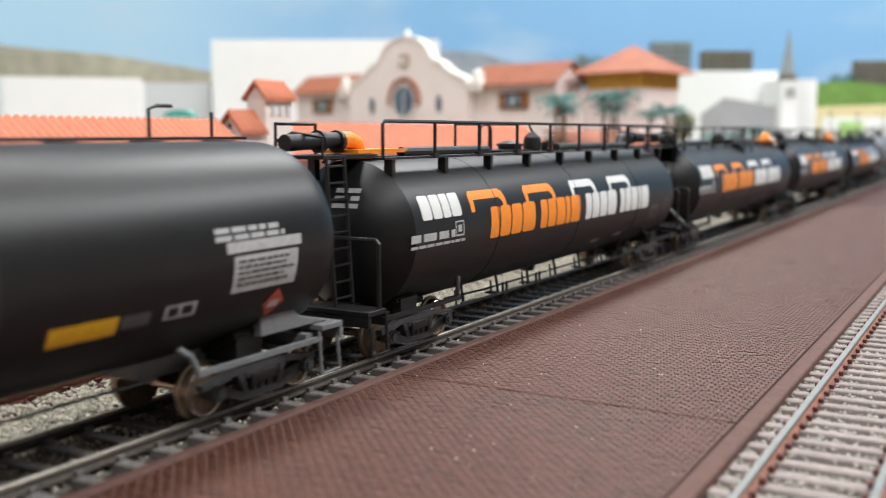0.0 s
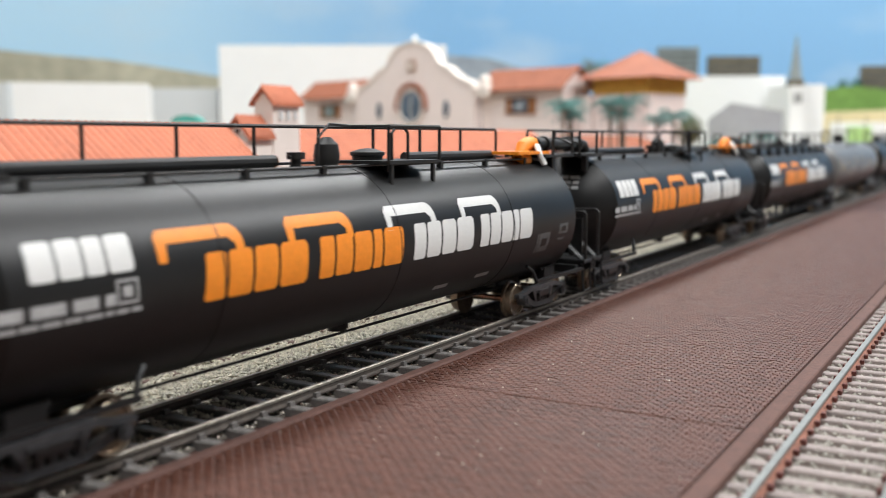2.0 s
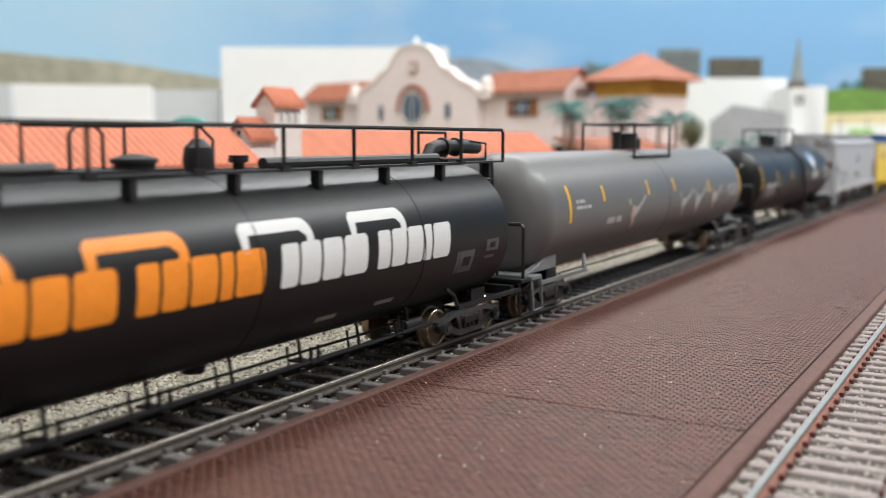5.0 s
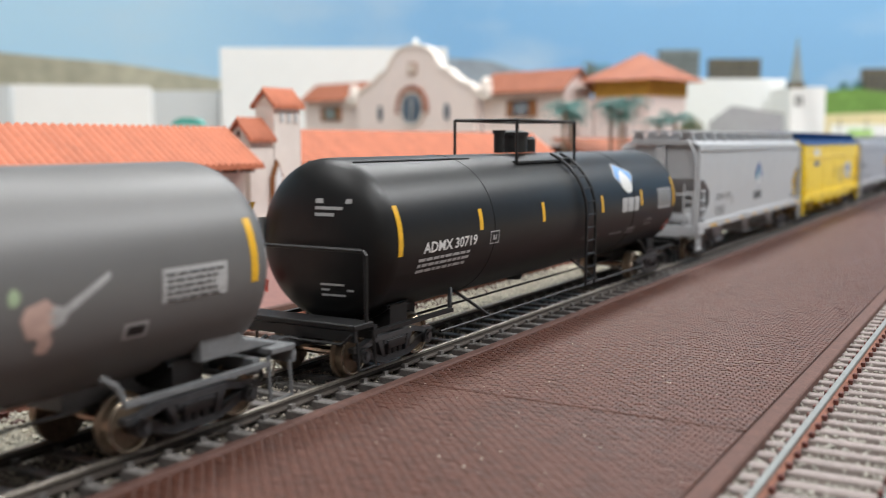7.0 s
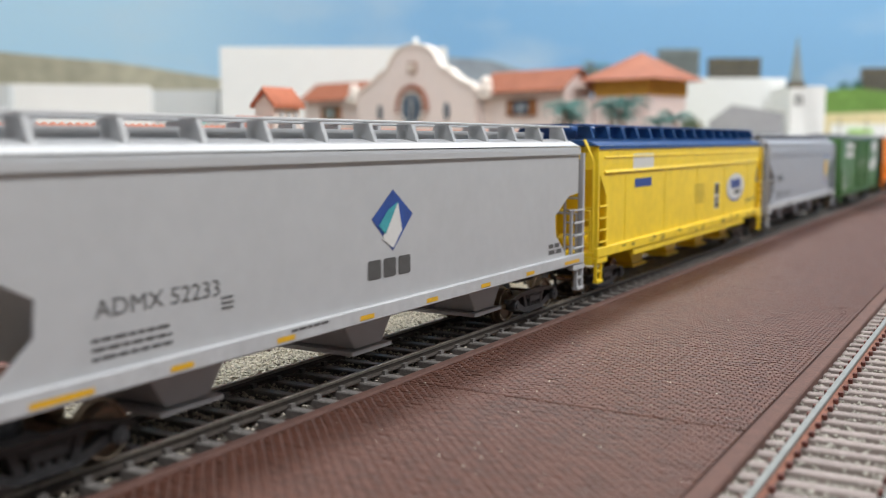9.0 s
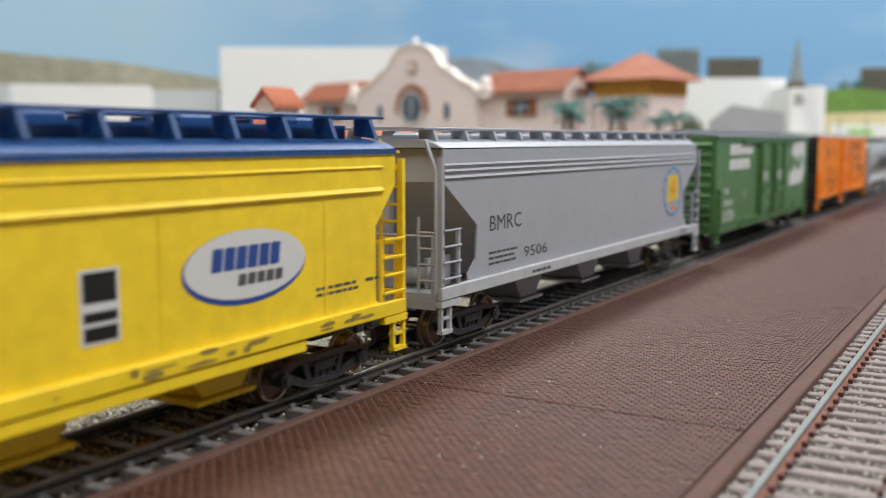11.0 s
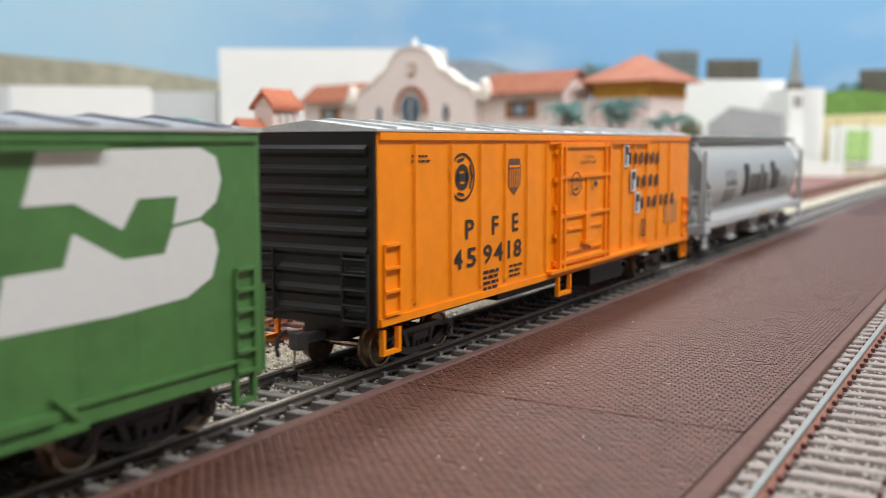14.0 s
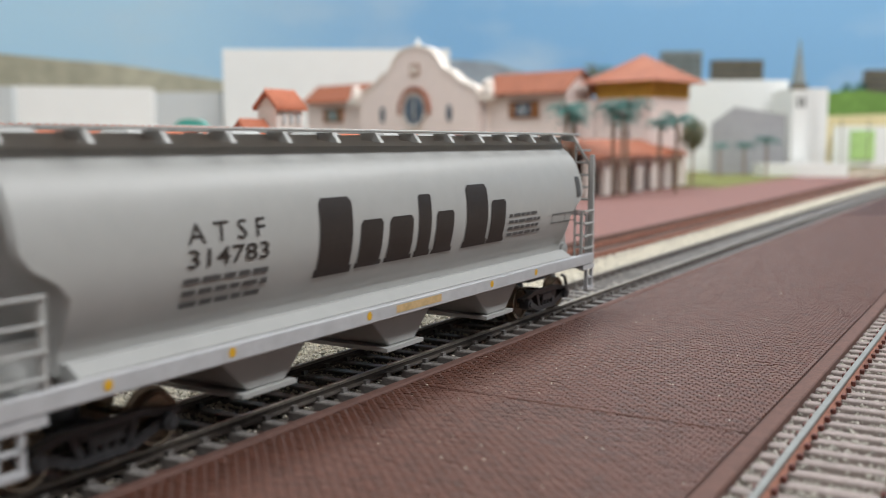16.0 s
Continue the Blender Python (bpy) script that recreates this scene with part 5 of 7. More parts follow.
def grey_tank_car():
    t = car("tank_car", "grey tank car with pale figure decals and yellow stripes", "tank car", 1.2065)
    L, r, zc = 0.2270, 0.0183, 0.0289
    tank(t, L, r, zc, 0.0085, GREYT, "satin grey tank shell", (0.0,))
    end_frames(t, 0.1165, GREYSILL, r, zc, gusset=True)
    trucks(t, 0.0960)
    couplers(t, 0.1150)
    hose_bundle(t, 0.1150)
    stripes(t, r, zc, [(0.1035, 0.0265, 0.0375, 0.0018), (0.0510, 0.0290, 0.0340, 0.0018), (-0.0955, 0.0265, 0.0375, 0.0018), (-0.0680, 0.0315, 0.0365, 0.0018), (-0.0250, 0.0315, 0.0365, 0.0018), (0.0050, 0.0315, 0.0365, 0.0018)])
    # plain pale shapes where the decals stand
    def blotch(a, b, k, m, seed):
        rg = random.Random(seed)
        both_sides(t, "decal", flat([(a + k * 0.0030 * math.cos(w) * rg.uniform(0.7, 1.25), b + k * 0.0034 * math.sin(w) * rg.uniform(0.7, 1.25)) for w in [2 * math.pi * i / 11 for i in range(11)]]), r, zc, m, "pale plain decal shape")
    def band(a, b, da, db, w, m):
        both_sides(t, "decal", flat([(a, b - w), (a + da, b + db - w * 0.7), (a + da, b + db + w * 0.7), (a, b + w)]), r, zc, m, "pale plain decal band")
    for x, mm, seed in ((0.0605, SKIN, 5), (0.0360, SILVERL, 6), (-0.0400, SKIN, 7), (0.0170, SILVERL, 8)):
        blotch(x, 0.0262, 0.85, mm, seed)
        blotch(x + 0.0030, 0.0268, 0.55, SILVERL, seed + 40)
        blotch(x - 0.0038, 0.0300, 0.35, GREENL, seed + 20)
        blotch(x + 0.0012, 0.0226, 0.45, SKIN, seed + 30)
        band(x + 0.0040, 0.0270, 0.0085, 0.0045, 0.0008, SILVERL)
    both_sides(t, "data_panel", flat(quad(0.0830, 0.0975, 0.0255, 0.0310)), r, zc, SILVERL, "pale grey data panel")
    for sg in (-1, 1):
        part("panel_lettering", lay_round(bars(0.0838, 0.0302, 0.0130, 5, 0.0005, 0.0005, 14, 0.2), r, zc, 0.00016, sign=sg), GREYL, t, smooth=0)
    both_sides(t, "data_lettering", bars(-0.0900, 0.0330, 0.0120, 2, 0.0010, 0.0008, 15, 0.3), r, zc, SILVERL)
    both_sides(t, "data_lettering", bars(-0.0640, 0.0260, 0.0130, 1, 0.0020, 0.0008, 16, 0.0), r, zc, SILVERL)
    both_sides(t, "data_frame", flat(quad(0.0760, 0.0808, 0.0208, 0.0234)), r, zc, SILVERL)
    for sg in (-1, 1):
        part("data_frame", lay_round(flat(quad(0.0766, 0.0802, 0.0213, 0.0229)), r, zc, 0.00016, sign=sg), BLACKM, t, smooth=0)
    top_platform(t, 0.0, zc + r, BLACKM)


def top_platform(t, x, top, m):
    """The fitting platform of a tank car: deck, railing, manway, valves and side ladders."""
    zr = top + 0.0095
    part("deck", Shape().box(x - 0.018, x + 0.023, -0.0105, -0.0062, top - 0.0026, top - 0.0020).box(x - 0.018, x + 0.023, 0.0062, 0.0105, top - 0.0026, top - 0.0020), m, t, "fitting platform")
    for sx, y in ((x - 0.018, -0.0100), (x + 0.023, -0.0100), (x - 0.018, 0.0100), (x + 0.023, 0.0100)):
        part("post", Shape().tube([(sx, y, top - 0.0030), (sx, y, zr)], 0.00045, 6), m, t)
    for y in (-0.0100, 0.0100):
        part("handrail", Shape().tube([(x - 0.018, y, zr), (x + 0.023, y, zr)], 0.00045, 6), m, t, "thin black handrail")
    for sx in (x - 0.018, x + 0.018):
        part("handrail", Shape().tube([(sx, -0.0100, zr), (sx, 0.0100, zr)], 0.00045, 6), m, t)
    part("manway", Shape().lathe([(0, 0.0042), (0.0050, 0.0042), (0.0050, 0.0047), (0.0060, 0.0047), (0.0066, 0.0020)], (x, 0, top + 0.0002), "z", 20), m, t, "round manway cover")
    part("valve", Shape().lathe([(0, 0.0015), (0.0055, 0.0015), (0.0055, 0.0019), (0.0066, 0.0019)], (x - 0.0095, 0, top + 0.0002), "z", 12), m, t)
    part("valve", Shape().lathe([(0, 0.0026), (0.0040, 0.0026), (0.0048, 0.0020)], (x + 0.0095, 0, top + 0.0002), "z", 14).box(x + 0.006, x + 0.0135, -0.0008, 0.0008, top + 0.0030, top + 0.0038), m, t)


def black_stripe_tank_car():
    t = car("tank_car", "glossy black tank car with yellow stripes and white lettering", "tank car", 1.4493)
    L, r, zc = 0.2060, 0.0183, 0.0289
    tank(t, L, r, zc, 0.0070, BLACK, "satin black tank shell", (-0.052, 0.052))
    end_frames(t, 0.1100, BLACKM, r, zc, railed=(-1,))
    trucks(t, 0.0890)
    couplers(t, 0.1110)
    hose_bundle(t, 0.1110)
    for o in t.children:
        o.location.x += 0.0045
    stripes(t, r, zc, [(-0.0925, 0.0260, 0.0370, 0.0018), (-0.0558, 0.0290, 0.0342, 0.0018), (-0.0190, 0.0285, 0.0338, 0.0018), (0.0255, 0.0282, 0.0335, 0.0018), (0.0625, 0.0285, 0.0338, 0.0018), (0.0985, 0.0265, 0.0372, 0.0018)])
    for sg in (-1, 1):
        part("number", lay_round(fit_box(text_shape("ADMX 30719", 0.003, 0.00009), -0.0820, 0.0256, 0.0250, 0.0026), r, zc, sign=sg), WHITE, t, "white reporting mark", smooth=0)
    both_sides(t, "data_lettering", bars(-0.0835, 0.0246, 0.0240, 3, 0.0007, 0.0006, 21, 0.1), r, zc, SILVERL, "pale bars of small lettering")
    both_sides(t, "data_frame", flat(*[quad(-0.0500, -0.0452, z, z + 0.0003) for z in (0.0250, 0.0280)], *[quad(x, x + 0.0003, 0.0250, 0.0283) for x in (-0.0500, -0.0455)], quad(-0.0485, -0.0467, 0.0260, 0.0273)), r, zc, SILVERL)
    gem = [(0.0430, 0.0392), (0.0433, 0.0384), (0.0505, 0.0332), (0.0515, 0.0330), (0.0523, 0.0334), (0.0600, 0.0385), (0.0603, 0.0395), (0.0600, 0.0402), (0.0500, 0.0430), (0.0490, 0.0431), (0.0480, 0.0428)]
    both_sides(t, "logo", flat(gem), r, zc, SILVERL, "blue and white leaf logo")
    cx, cz = 0.0515, 0.0383
    for sg in (-1, 1):
        part("logo", lay_round(flat([(cx + (x - cx) * 0.88, cz + (z - cz) * 0.88) for x, z in gem]), r, zc, 0.00014, sign=sg), SKYL, t, smooth=0)
        part("logo", lay_round(flat([(0.0462, 0.0352), (0.0500, 0.0333), (0.0545, 0.0336), (0.0560, 0.0355), (0.0555, 0.0380), (0.0520, 0.0408), (0.0490, 0.0400), (0.0468, 0.0380)]), r, zc, 0.00020, sign=sg), WHITE, t, smooth=0)
    both_sides(t, "logo", blocks(0.0437, 0.0607, 0.0270, 0.0318, 3, 0.10, 0.0008), r, zc, SILVERL, "pale block logo")
    both_sides(t, "data_panel", flat(quad(0.0812, 0.0960, 0.0262, 0.0334)), r, zc, SILVERL, "pale grey data panel")
    for sg in (-1, 1):
        part("panel_lettering", lay_round(flat(*[quad(0.0815, 0.0957, 0.0272 + k * 0.00075, 0.0275 + k * 0.00075) for k in range(8)]), r, zc, 0.00014, sign=sg), BLACKM, t, smooth=0)
    both_sides(t, "data_lettering", bars(0.0380, 0.0205, 0.0110, 1, 0.0005, 0.0008, 22, 0.0), r, zc, SILVERL)
    both_sides(t, "data_lettering", bars(0.0535, 0.0212, 0.0095, 2, 0.0006, 0.0007, 23, 0.2), r, zc, SILVERL)
    both_sides(t, "data_frame", flat(*[quad(0.0705, 0.0765, z, z + 0.0003) for z in (0.0212, 0.0229)], *[quad(x, x + 0.0003, 0.0212, 0.0232) for x in (0.0705, 0.0762)]), r, zc, SILVERL)
    both_sides(t, "placard", flat([(0.0955, 0.0190), (0.0980, 0.0166), (0.1005, 0.0190), (0.0980, 0.0214)]), r, zc, REDL, "small red diamond placard")
    for sg in (-1, 1):
        part("placard_bar", lay_round(flat(quad(0.0968, 0.0992, 0.0184, 0.0196)), r, zc, 0.00016, sign=sg), WHITE, t, smooth=0)
    for x in (0.0154, 0.0246):
        both_sides(t, "patch", flat(oval(x, 0.0210, 0.0030, 0.0008, 14)), r, zc, GREYL, "worn grey patch")
    for e in (-1, 1):
        s = flat(*[[(a, b) for a, b in quad(0.0005, 0.0095 - 0.002 * k, 0.0375 - 0.0014 * k, 0.0385 - 0.0014 * k - (0.0003 if k else 0))] for k in range(3)],
                 *[quad(0.0015, 0.0075 + 0.002 * (k == 1), 0.0195 - 0.0012 * k, 0.0200 - 0.0012 * k) for k in range(3)])
        o = Shape()
        o.f = list(s.f)
        o.v = [(0.0045 + e * (0.10315 - head_depth(math.hypot(y, b - zc) / r, 0.0070)), -e * y * -1 if e < 0 else -y, b) for y, b, _ in s.v]
        part("end_lettering", o, SILVERL, t, "pale bars of small lettering on the tank head", smooth=0)
    top_platform(t, -0.0010, zc + r, BLACKM)
    def over(z):
        return -math.sqrt(max(0.0, (r + 0.0012) ** 2 - (z - zc) ** 2)) if z > zc else -(r + 0.0012)
    for sg in (-1, 1):
        s = Shape()
        zs = [0.0065, 0.012, 0.018, 0.024, 0.029, 0.033, 0.037, 0.040, 0.043, 0.0455, 0.0470]
        for e in (-1, 1):
            s.tube([(0.0135 + e * 0.0035, -sg * over(z) * -1, z) for z in zs], 0.00045, 6)
        for z in (0.0085, 0.0125, 0.0165, 0.0205, 0.0245, 0.0285, 0.0325, 0.0365, 0.0400, 0.0430, 0.0455):
            s.tube([(0.0100, sg * over(z), z), (0.0170, sg * over(z), z)], 0.0003, 5)
        part("ladder", s, BLACKM, t, "curved side ladder")
        part("grab_line", Shape().tube([(-0.092, sg * 0.0062, 0.0463), (-0.040, sg * 0.0062, 0.0463)], 0.0002, 5), BLACKM, t)
    part("outlet", Shape().lathe([(0, 0.0022), (0.0012, 0.0026), (0.003, 0.0026)], (0, 0, zc - r - 0.0018), "z", 14), BLACKM, t, "bottom outlet")
    for x in (-0.055, 0.020):
        part("brace", Shape().tube([(x, -0.010, 0.0135), (x + 0.008, -0.0165, 0.0062)], 0.0004, 6), BLACKM, t)
    part("side_rod", Shape().tube([(-0.072, -0.0165, 0.0062), (0.072, -0.0165, 0.0062)], 0.00035, 6), BLACKM, t, "thin rod along the underside")


# ---- covered hoppers ----
def hopper_common(t, half, m, sill, dx, pockets, pm, pw=0.0125, pd=0.0115):
    trucks(t, dx)
    couplers(t, half - 0.001)
    hose_bundle(t, half - 0.001)
    for sg in (-1, 1):
        y0, y1 = sorted((sg * 0.0162, sg * 0.0178))
        part("side_sill", Shape().box(-half + 0.0005, half - 0.0005, y0, y1, 0.0134, 0.0166), sill, t, "side sill", bevel=0.0003)
        for e in (-1, 1):
            s = Shape().box(min(e * (half - 0.0002), e * (half - 0.0090)), max(e * (half - 0.0002), e * (half - 0.0090)), y0, y1, 0.0118, 0.0133)
            for x in (half - 0.0010, half - 0.0050):
                s.box(e * x - 0.0004, e * x + 0.0004, y0 + 0.0003, y1 - 0.0003, 0.0062, 0.0117)
            s.box(min(e * (half - 0.0006), e * (half - 0.0054)), max(e * (half - 0.0006), e * (half - 0.0054)), y0, y1, 0.0054, 0.0063)
            s.box(min(e * (half - 0.0010), e * (half - 0.0050)), max(e * (half - 0.0010), e * (half - 0.0050)), y0 + 0.0003, y1 - 0.0003, 0.0088, 0.0094)
            part("stirrup_step", s, sill, t, "stirrup step")
            # corner ladder on the side
            lad = Shape().box(e * (half - 0.0012) - 0.0006, e * (half - 0.0012) + 0.0006, y0 + 0.0002, y1 - 0.0002, 0.0167, 0.0470)
            lad.box(e * (half - 0.0092) - 0.0005, e * (half - 0.0092) + 0.0005, y0 + 0.0004, y1 - 0.0004, 0.0167, 0.0300)
            for k in range(4):
                z = 0.0185 + k * 0.0038
                lad.tube([(e * (half - 0.0012), sg * 0.0178, z), (e * (half - 0.0092), sg * 0.0178, z)], 0.00035, 5)
            part("ladder", lad, m, t, "corner ladder on the side")
    for e in (-1, 1):
        x0, x1 = sorted((e * (half - 0.0003), e * (half - 0.012)))
        part("end_platform", Shape().box(x0, x1, -0.0161, 0.0161, 0.0138, 0.0150), m, t, "end platform")
        part("end_sill", Shape().box(*sorted((e * half, e * (half - 0.0015))), -0.0161, 0.0161, 0.0112, 0.0137), m, t)
        part("centre_sill", Shape().box(*sorted((e * (half - 0.001), e * (half - 0.045))), -0.0035, 0.0035, 0.0090, 0.0136), m, t)
        part("end_post", Shape().box(*sorted((e * (half - 0.0022), e * (half - 0.0046))), -0.0019, 0.0019, 0.0151, 0.0485), m, t, "wide centre post of the end", bevel=0.0003)
        for sg in (-1, 1):
            part("slope_brace", Shape().box(*sorted((e * (half - 0.0060), e * (half - 0.0170))), *sorted((sg * 0.0095, sg * 0.0103)), 0.0151, 0.0225), m, t)
        part("air_tank", Shape().lathe([(-0.0055, 0.0006), (-0.0050, 0.0022), (0.0050, 0.0022), (0.0055, 0.0006)], (e * (half - 0.0085), -0.0062, 0.0178), "y", 14), m, t, "air reservoir on the end platform")
        part("brake_valve", Shape().box(*sorted((e * (half - 0.0060), e * (half - 0.0100))), 0.0042, 0.0085, 0.0200, 0.0245).tube([(e * (half - 0.0080), 0.0060, 0.0151), (e * (half - 0.0080), 0.0060, 0.0200)], 0.0008, 8), m, t, "brake valve")
        rail = Shape().tube([(e * (half - 0.0006), -0.0150, 0.0285), (e * (half - 0.0006), 0.0150, 0.0285)], 0.0004, 5)
        rail.tube([(e * (half - 0.0006), -0.0150, 0.0151), (e * (half - 0.0006), -0.0150, 0.0285)], 0.0004, 5)
        part("end_rail", rail, m, t)
        for sg in (-1, 1):
            s = Shape().tube([(e * (half - 0.0006), sg * 0.0160, 0.0151), (e * (half - 0.0006), sg * 0.0160, 0.0440), (e * (half - 0.0025), sg * 0.0120, 0.0510)], 0.0005, 5)
            tall = sg == e * -1
            s.tube([(e * (half - 0.0006), sg * 0.0112, 0.0151), (e * (half - 0.0006), sg * 0.0112, 0.0500 if tall else 0.0330)], 0.0004, 5)
            for k in range(9 if tall else 4):
                z = 0.0180 + k * 0.0038
                s.tube([(e * (half - 0.0006), sg * 0.0160, z), (e * (half - 0.0006), sg * 0.0112, z)], 0.00035, 5)
            part("end_ladder", s, m, t, "corner ladder on the end")
        part("brake_gear", Shape().lathe([(-0.0004, 0.0032), (0.0004, 0.0032)], (e * (half - 0.0018), 0.0085, 0.0260), "x", 16), m, t, "brake wheel")
    for x in pockets:
        s = Shape().prism([(x - pw, 0.0165), (x + pw, 0.0165), (x + 0.0050, 0.0062), (x - 0.0050, 0.0062)], -pd, pd, "y")
        p = part("hopper_pocket", s, pm, t, "sloped discharge pocket", bevel=0.0003)
        part("gate", Shape().box(x - 0.0075, x + 0.0075, -pd - 0.001, pd + 0.001, 0.0052, 0.0061), pm, p, "flat discharge gate")


def roof_walk(t, half, z, y, m, n, drop=0.0042, coam=None):
    """Running boards along both roof edges on brackets, with the dark gap beneath them."""
    for sg in (-1, 1):
        y0, y1 = sorted((sg * y, sg * (y - 0.0042)))
        part("running_board", Shape().box(-half + 0.001, half - 0.001, y0, y1, z - 0.0006, z), m, t, "roof running board", bevel=0.0002)
        for k in range(n):
            x = -half + 0.006 + (2 * half - 0.012) * k / (n - 1)
            part("board_bracket", Shape().prism([(sg * (y - 0.0002), z - 0.0007), (sg * (y - 0.0042), z - 0.0007), (sg * (y - 0.0042), z - drop), (sg * (y + 0.0014), z - drop - 0.0006)], x - 0.0006, x + 0.0006, "x"), m, t)
    for e in (-1, 1):
        x0, x1 = sorted((e * (half - 0.001), e * (half - 0.0060)))
        part("running_board", Shape().box(x0, x1, -y + 0.0043, y - 0.0043, z - 0.0006, z), m, t)
    part("coaming", Shape().box(-half + 0.0075, half - 0.0075, -0.0068, 0.0068, z - 0.0060, z - 0.0020), coam or m, t, "long hatch coaming along the roof")


def hatches(t, half, z, m, n=10):
    for k in range(n):
        x = -half + 0.016 + (2 * half - 0.032) * k / (n - 1)
        part("hatch", Shape().chip(x - 0.0040, x + 0.0040, -0.0036, 0.0036, z - 0.003, z + 0.0016, 0.0006), m, t, "roof hatch cover")


def flat_hopper(t, half, m, roofm, hole, upper, y=0.0166, top=0.0488, ridge=0.0510):
    """Body with slope sheets recessed at both ends between thin side sheets; hole lists (inset, height) down the side sheet's end, the upper ones along the slope."""
    slope = [(half - 0.0046, top), (half - 0.0046, hole[0][1])] + [(half - a - 0.0004, z) for a, z in hole[1:upper]] + [(half - hole[upper - 1][0] - 0.0075, 0.0166)]
    body = part("body", Shape().prism(slope + [(-x, z) for x, z in reversed(slope)], -y + 0.0006, y - 0.0006, "y"), m, t, "hopper body with sloped ends")
    edge = [(half - 0.0030, top)] + [(half - a, z) for a, z in hole]
    for sg in (-1, 1):
        part("side_sheet", Shape().prism(edge + [(-x, z) for x, z in reversed(edge)], *sorted((sg * (y - 0.00058), sg * y)), "y"), m, t, "flat side sheet with cut-away ends")
    s = Shape()
    yy = y + 0.0002
    prof = [(-yy, top), (-y + 0.0025, ridge - 0.0008), (-y + 0.0060, ridge), (y - 0.0060, ridge), (y - 0.0025, ridge - 0.0008), (yy, top)]
    part("roof", s.prism([(a, b + 0.0002) for a, b in prof], -half + 0.0025, half - 0.0025, "x"), roofm, t, "shallow arched roof", bevel=0.0003)
    return body


def side_decal(t, name, shape, m, y=0.0166, label="", lift=0.00008):
    for sg in (-1, 1):
        part(name, lay_flat(shape, sg * y, lift, sg), m, t, label, smooth=0)


def grey_leaf_hopper():
    half = 0.1075
    t = car("covered_hopper", "light grey covered hopper with blue leaf logo", "covered hopper", 1.6925)
    flat_hopper(t, half, HGREY, HGREY, [(0.0030, 0.0350), (0.0105, 0.0342), (0.0200, 0.0290), (0.0196, 0.0235), (0.0130, 0.0178), (0.0130, 0.0166)], 3)
    hopper_common(t, half, HGREY, SILLG, 0.0830, (-0.054, 0.0, 0.054), HGREY)
    roof_walk(t, half, 0.0552, 0.0125, SILLG, 13, coam=HGREY)
    hatches(t, half, 0.0515, HGREY)
    for sg in (-1, 1):
        part("eave_flange", Shape().box(-half + 0.003, half - 0.003, *sorted((sg * 0.01665, sg * 0.0172)), 0.0466, 0.0480), HGREY, t, "eave flange")
    side_decal(t, "logo", flat([(-0.0060, 0.0345), (0.0020, 0.0272), (0.0100, 0.0348), (0.0020, 0.0405)]), BLUEL, label="blue leaf logo")
    side_decal(t, "logo", flat([(-0.0020, 0.0300), (0.0020, 0.0278), (0.0055, 0.0315), (0.0040, 0.0375), (0.0000, 0.0350)]), WHITE, lift=0.00016)
    side_decal(t, "logo", flat([(-0.0035, 0.0330), (-0.0010, 0.0310), (0.0040, 0.0378), (0.0000, 0.0362)]), TEALL, lift=0.00024)
    side_decal(t, "logo", blocks(-0.0075, 0.0098, 0.0217, 0.0258, 3, 0.14), GREYL, label="grey block logo")
    side_decal(t, "number", fit_box(text_shape("ADMX 52233", 0.003, 0.0), -0.0775, 0.0247, 0.0262, 0.0028), GREYL, label="grey reporting mark")
    side_decal(t, "data_lettering", bars(-0.0782, 0.0218, 0.0160, 3, 0.0006, 0.0008, 31, 0.1), GREYL)
    side_decal(t, "data_frame", flat(*[quad(-0.0510, -0.0480, 0.0222 + 0.0009 * k, 0.0226 + 0.0009 * k) for k in range(3)]), GREYL)
    side_decal(t, "data_lettering", bars(0.0830, 0.0210, 0.0090, 2, 0.0012, 0.0006, 32, 0.0), GREYL)
    for k in range(8):
        x = -0.090 + 0.026 * k
        side_decal(t, "stripe", flat(quad(x, x + (0.011 if k in (0, 7) else 0.005), 0.0141, 0.0151)), YELL, 0.0178, "yellow reflective stripe")
    side_decal(t, "data_lettering", bars(-0.034, 0.0160, 0.012, 1, 0.0005, 0.0004, 33, 0.0), GREYL, 0.0178)


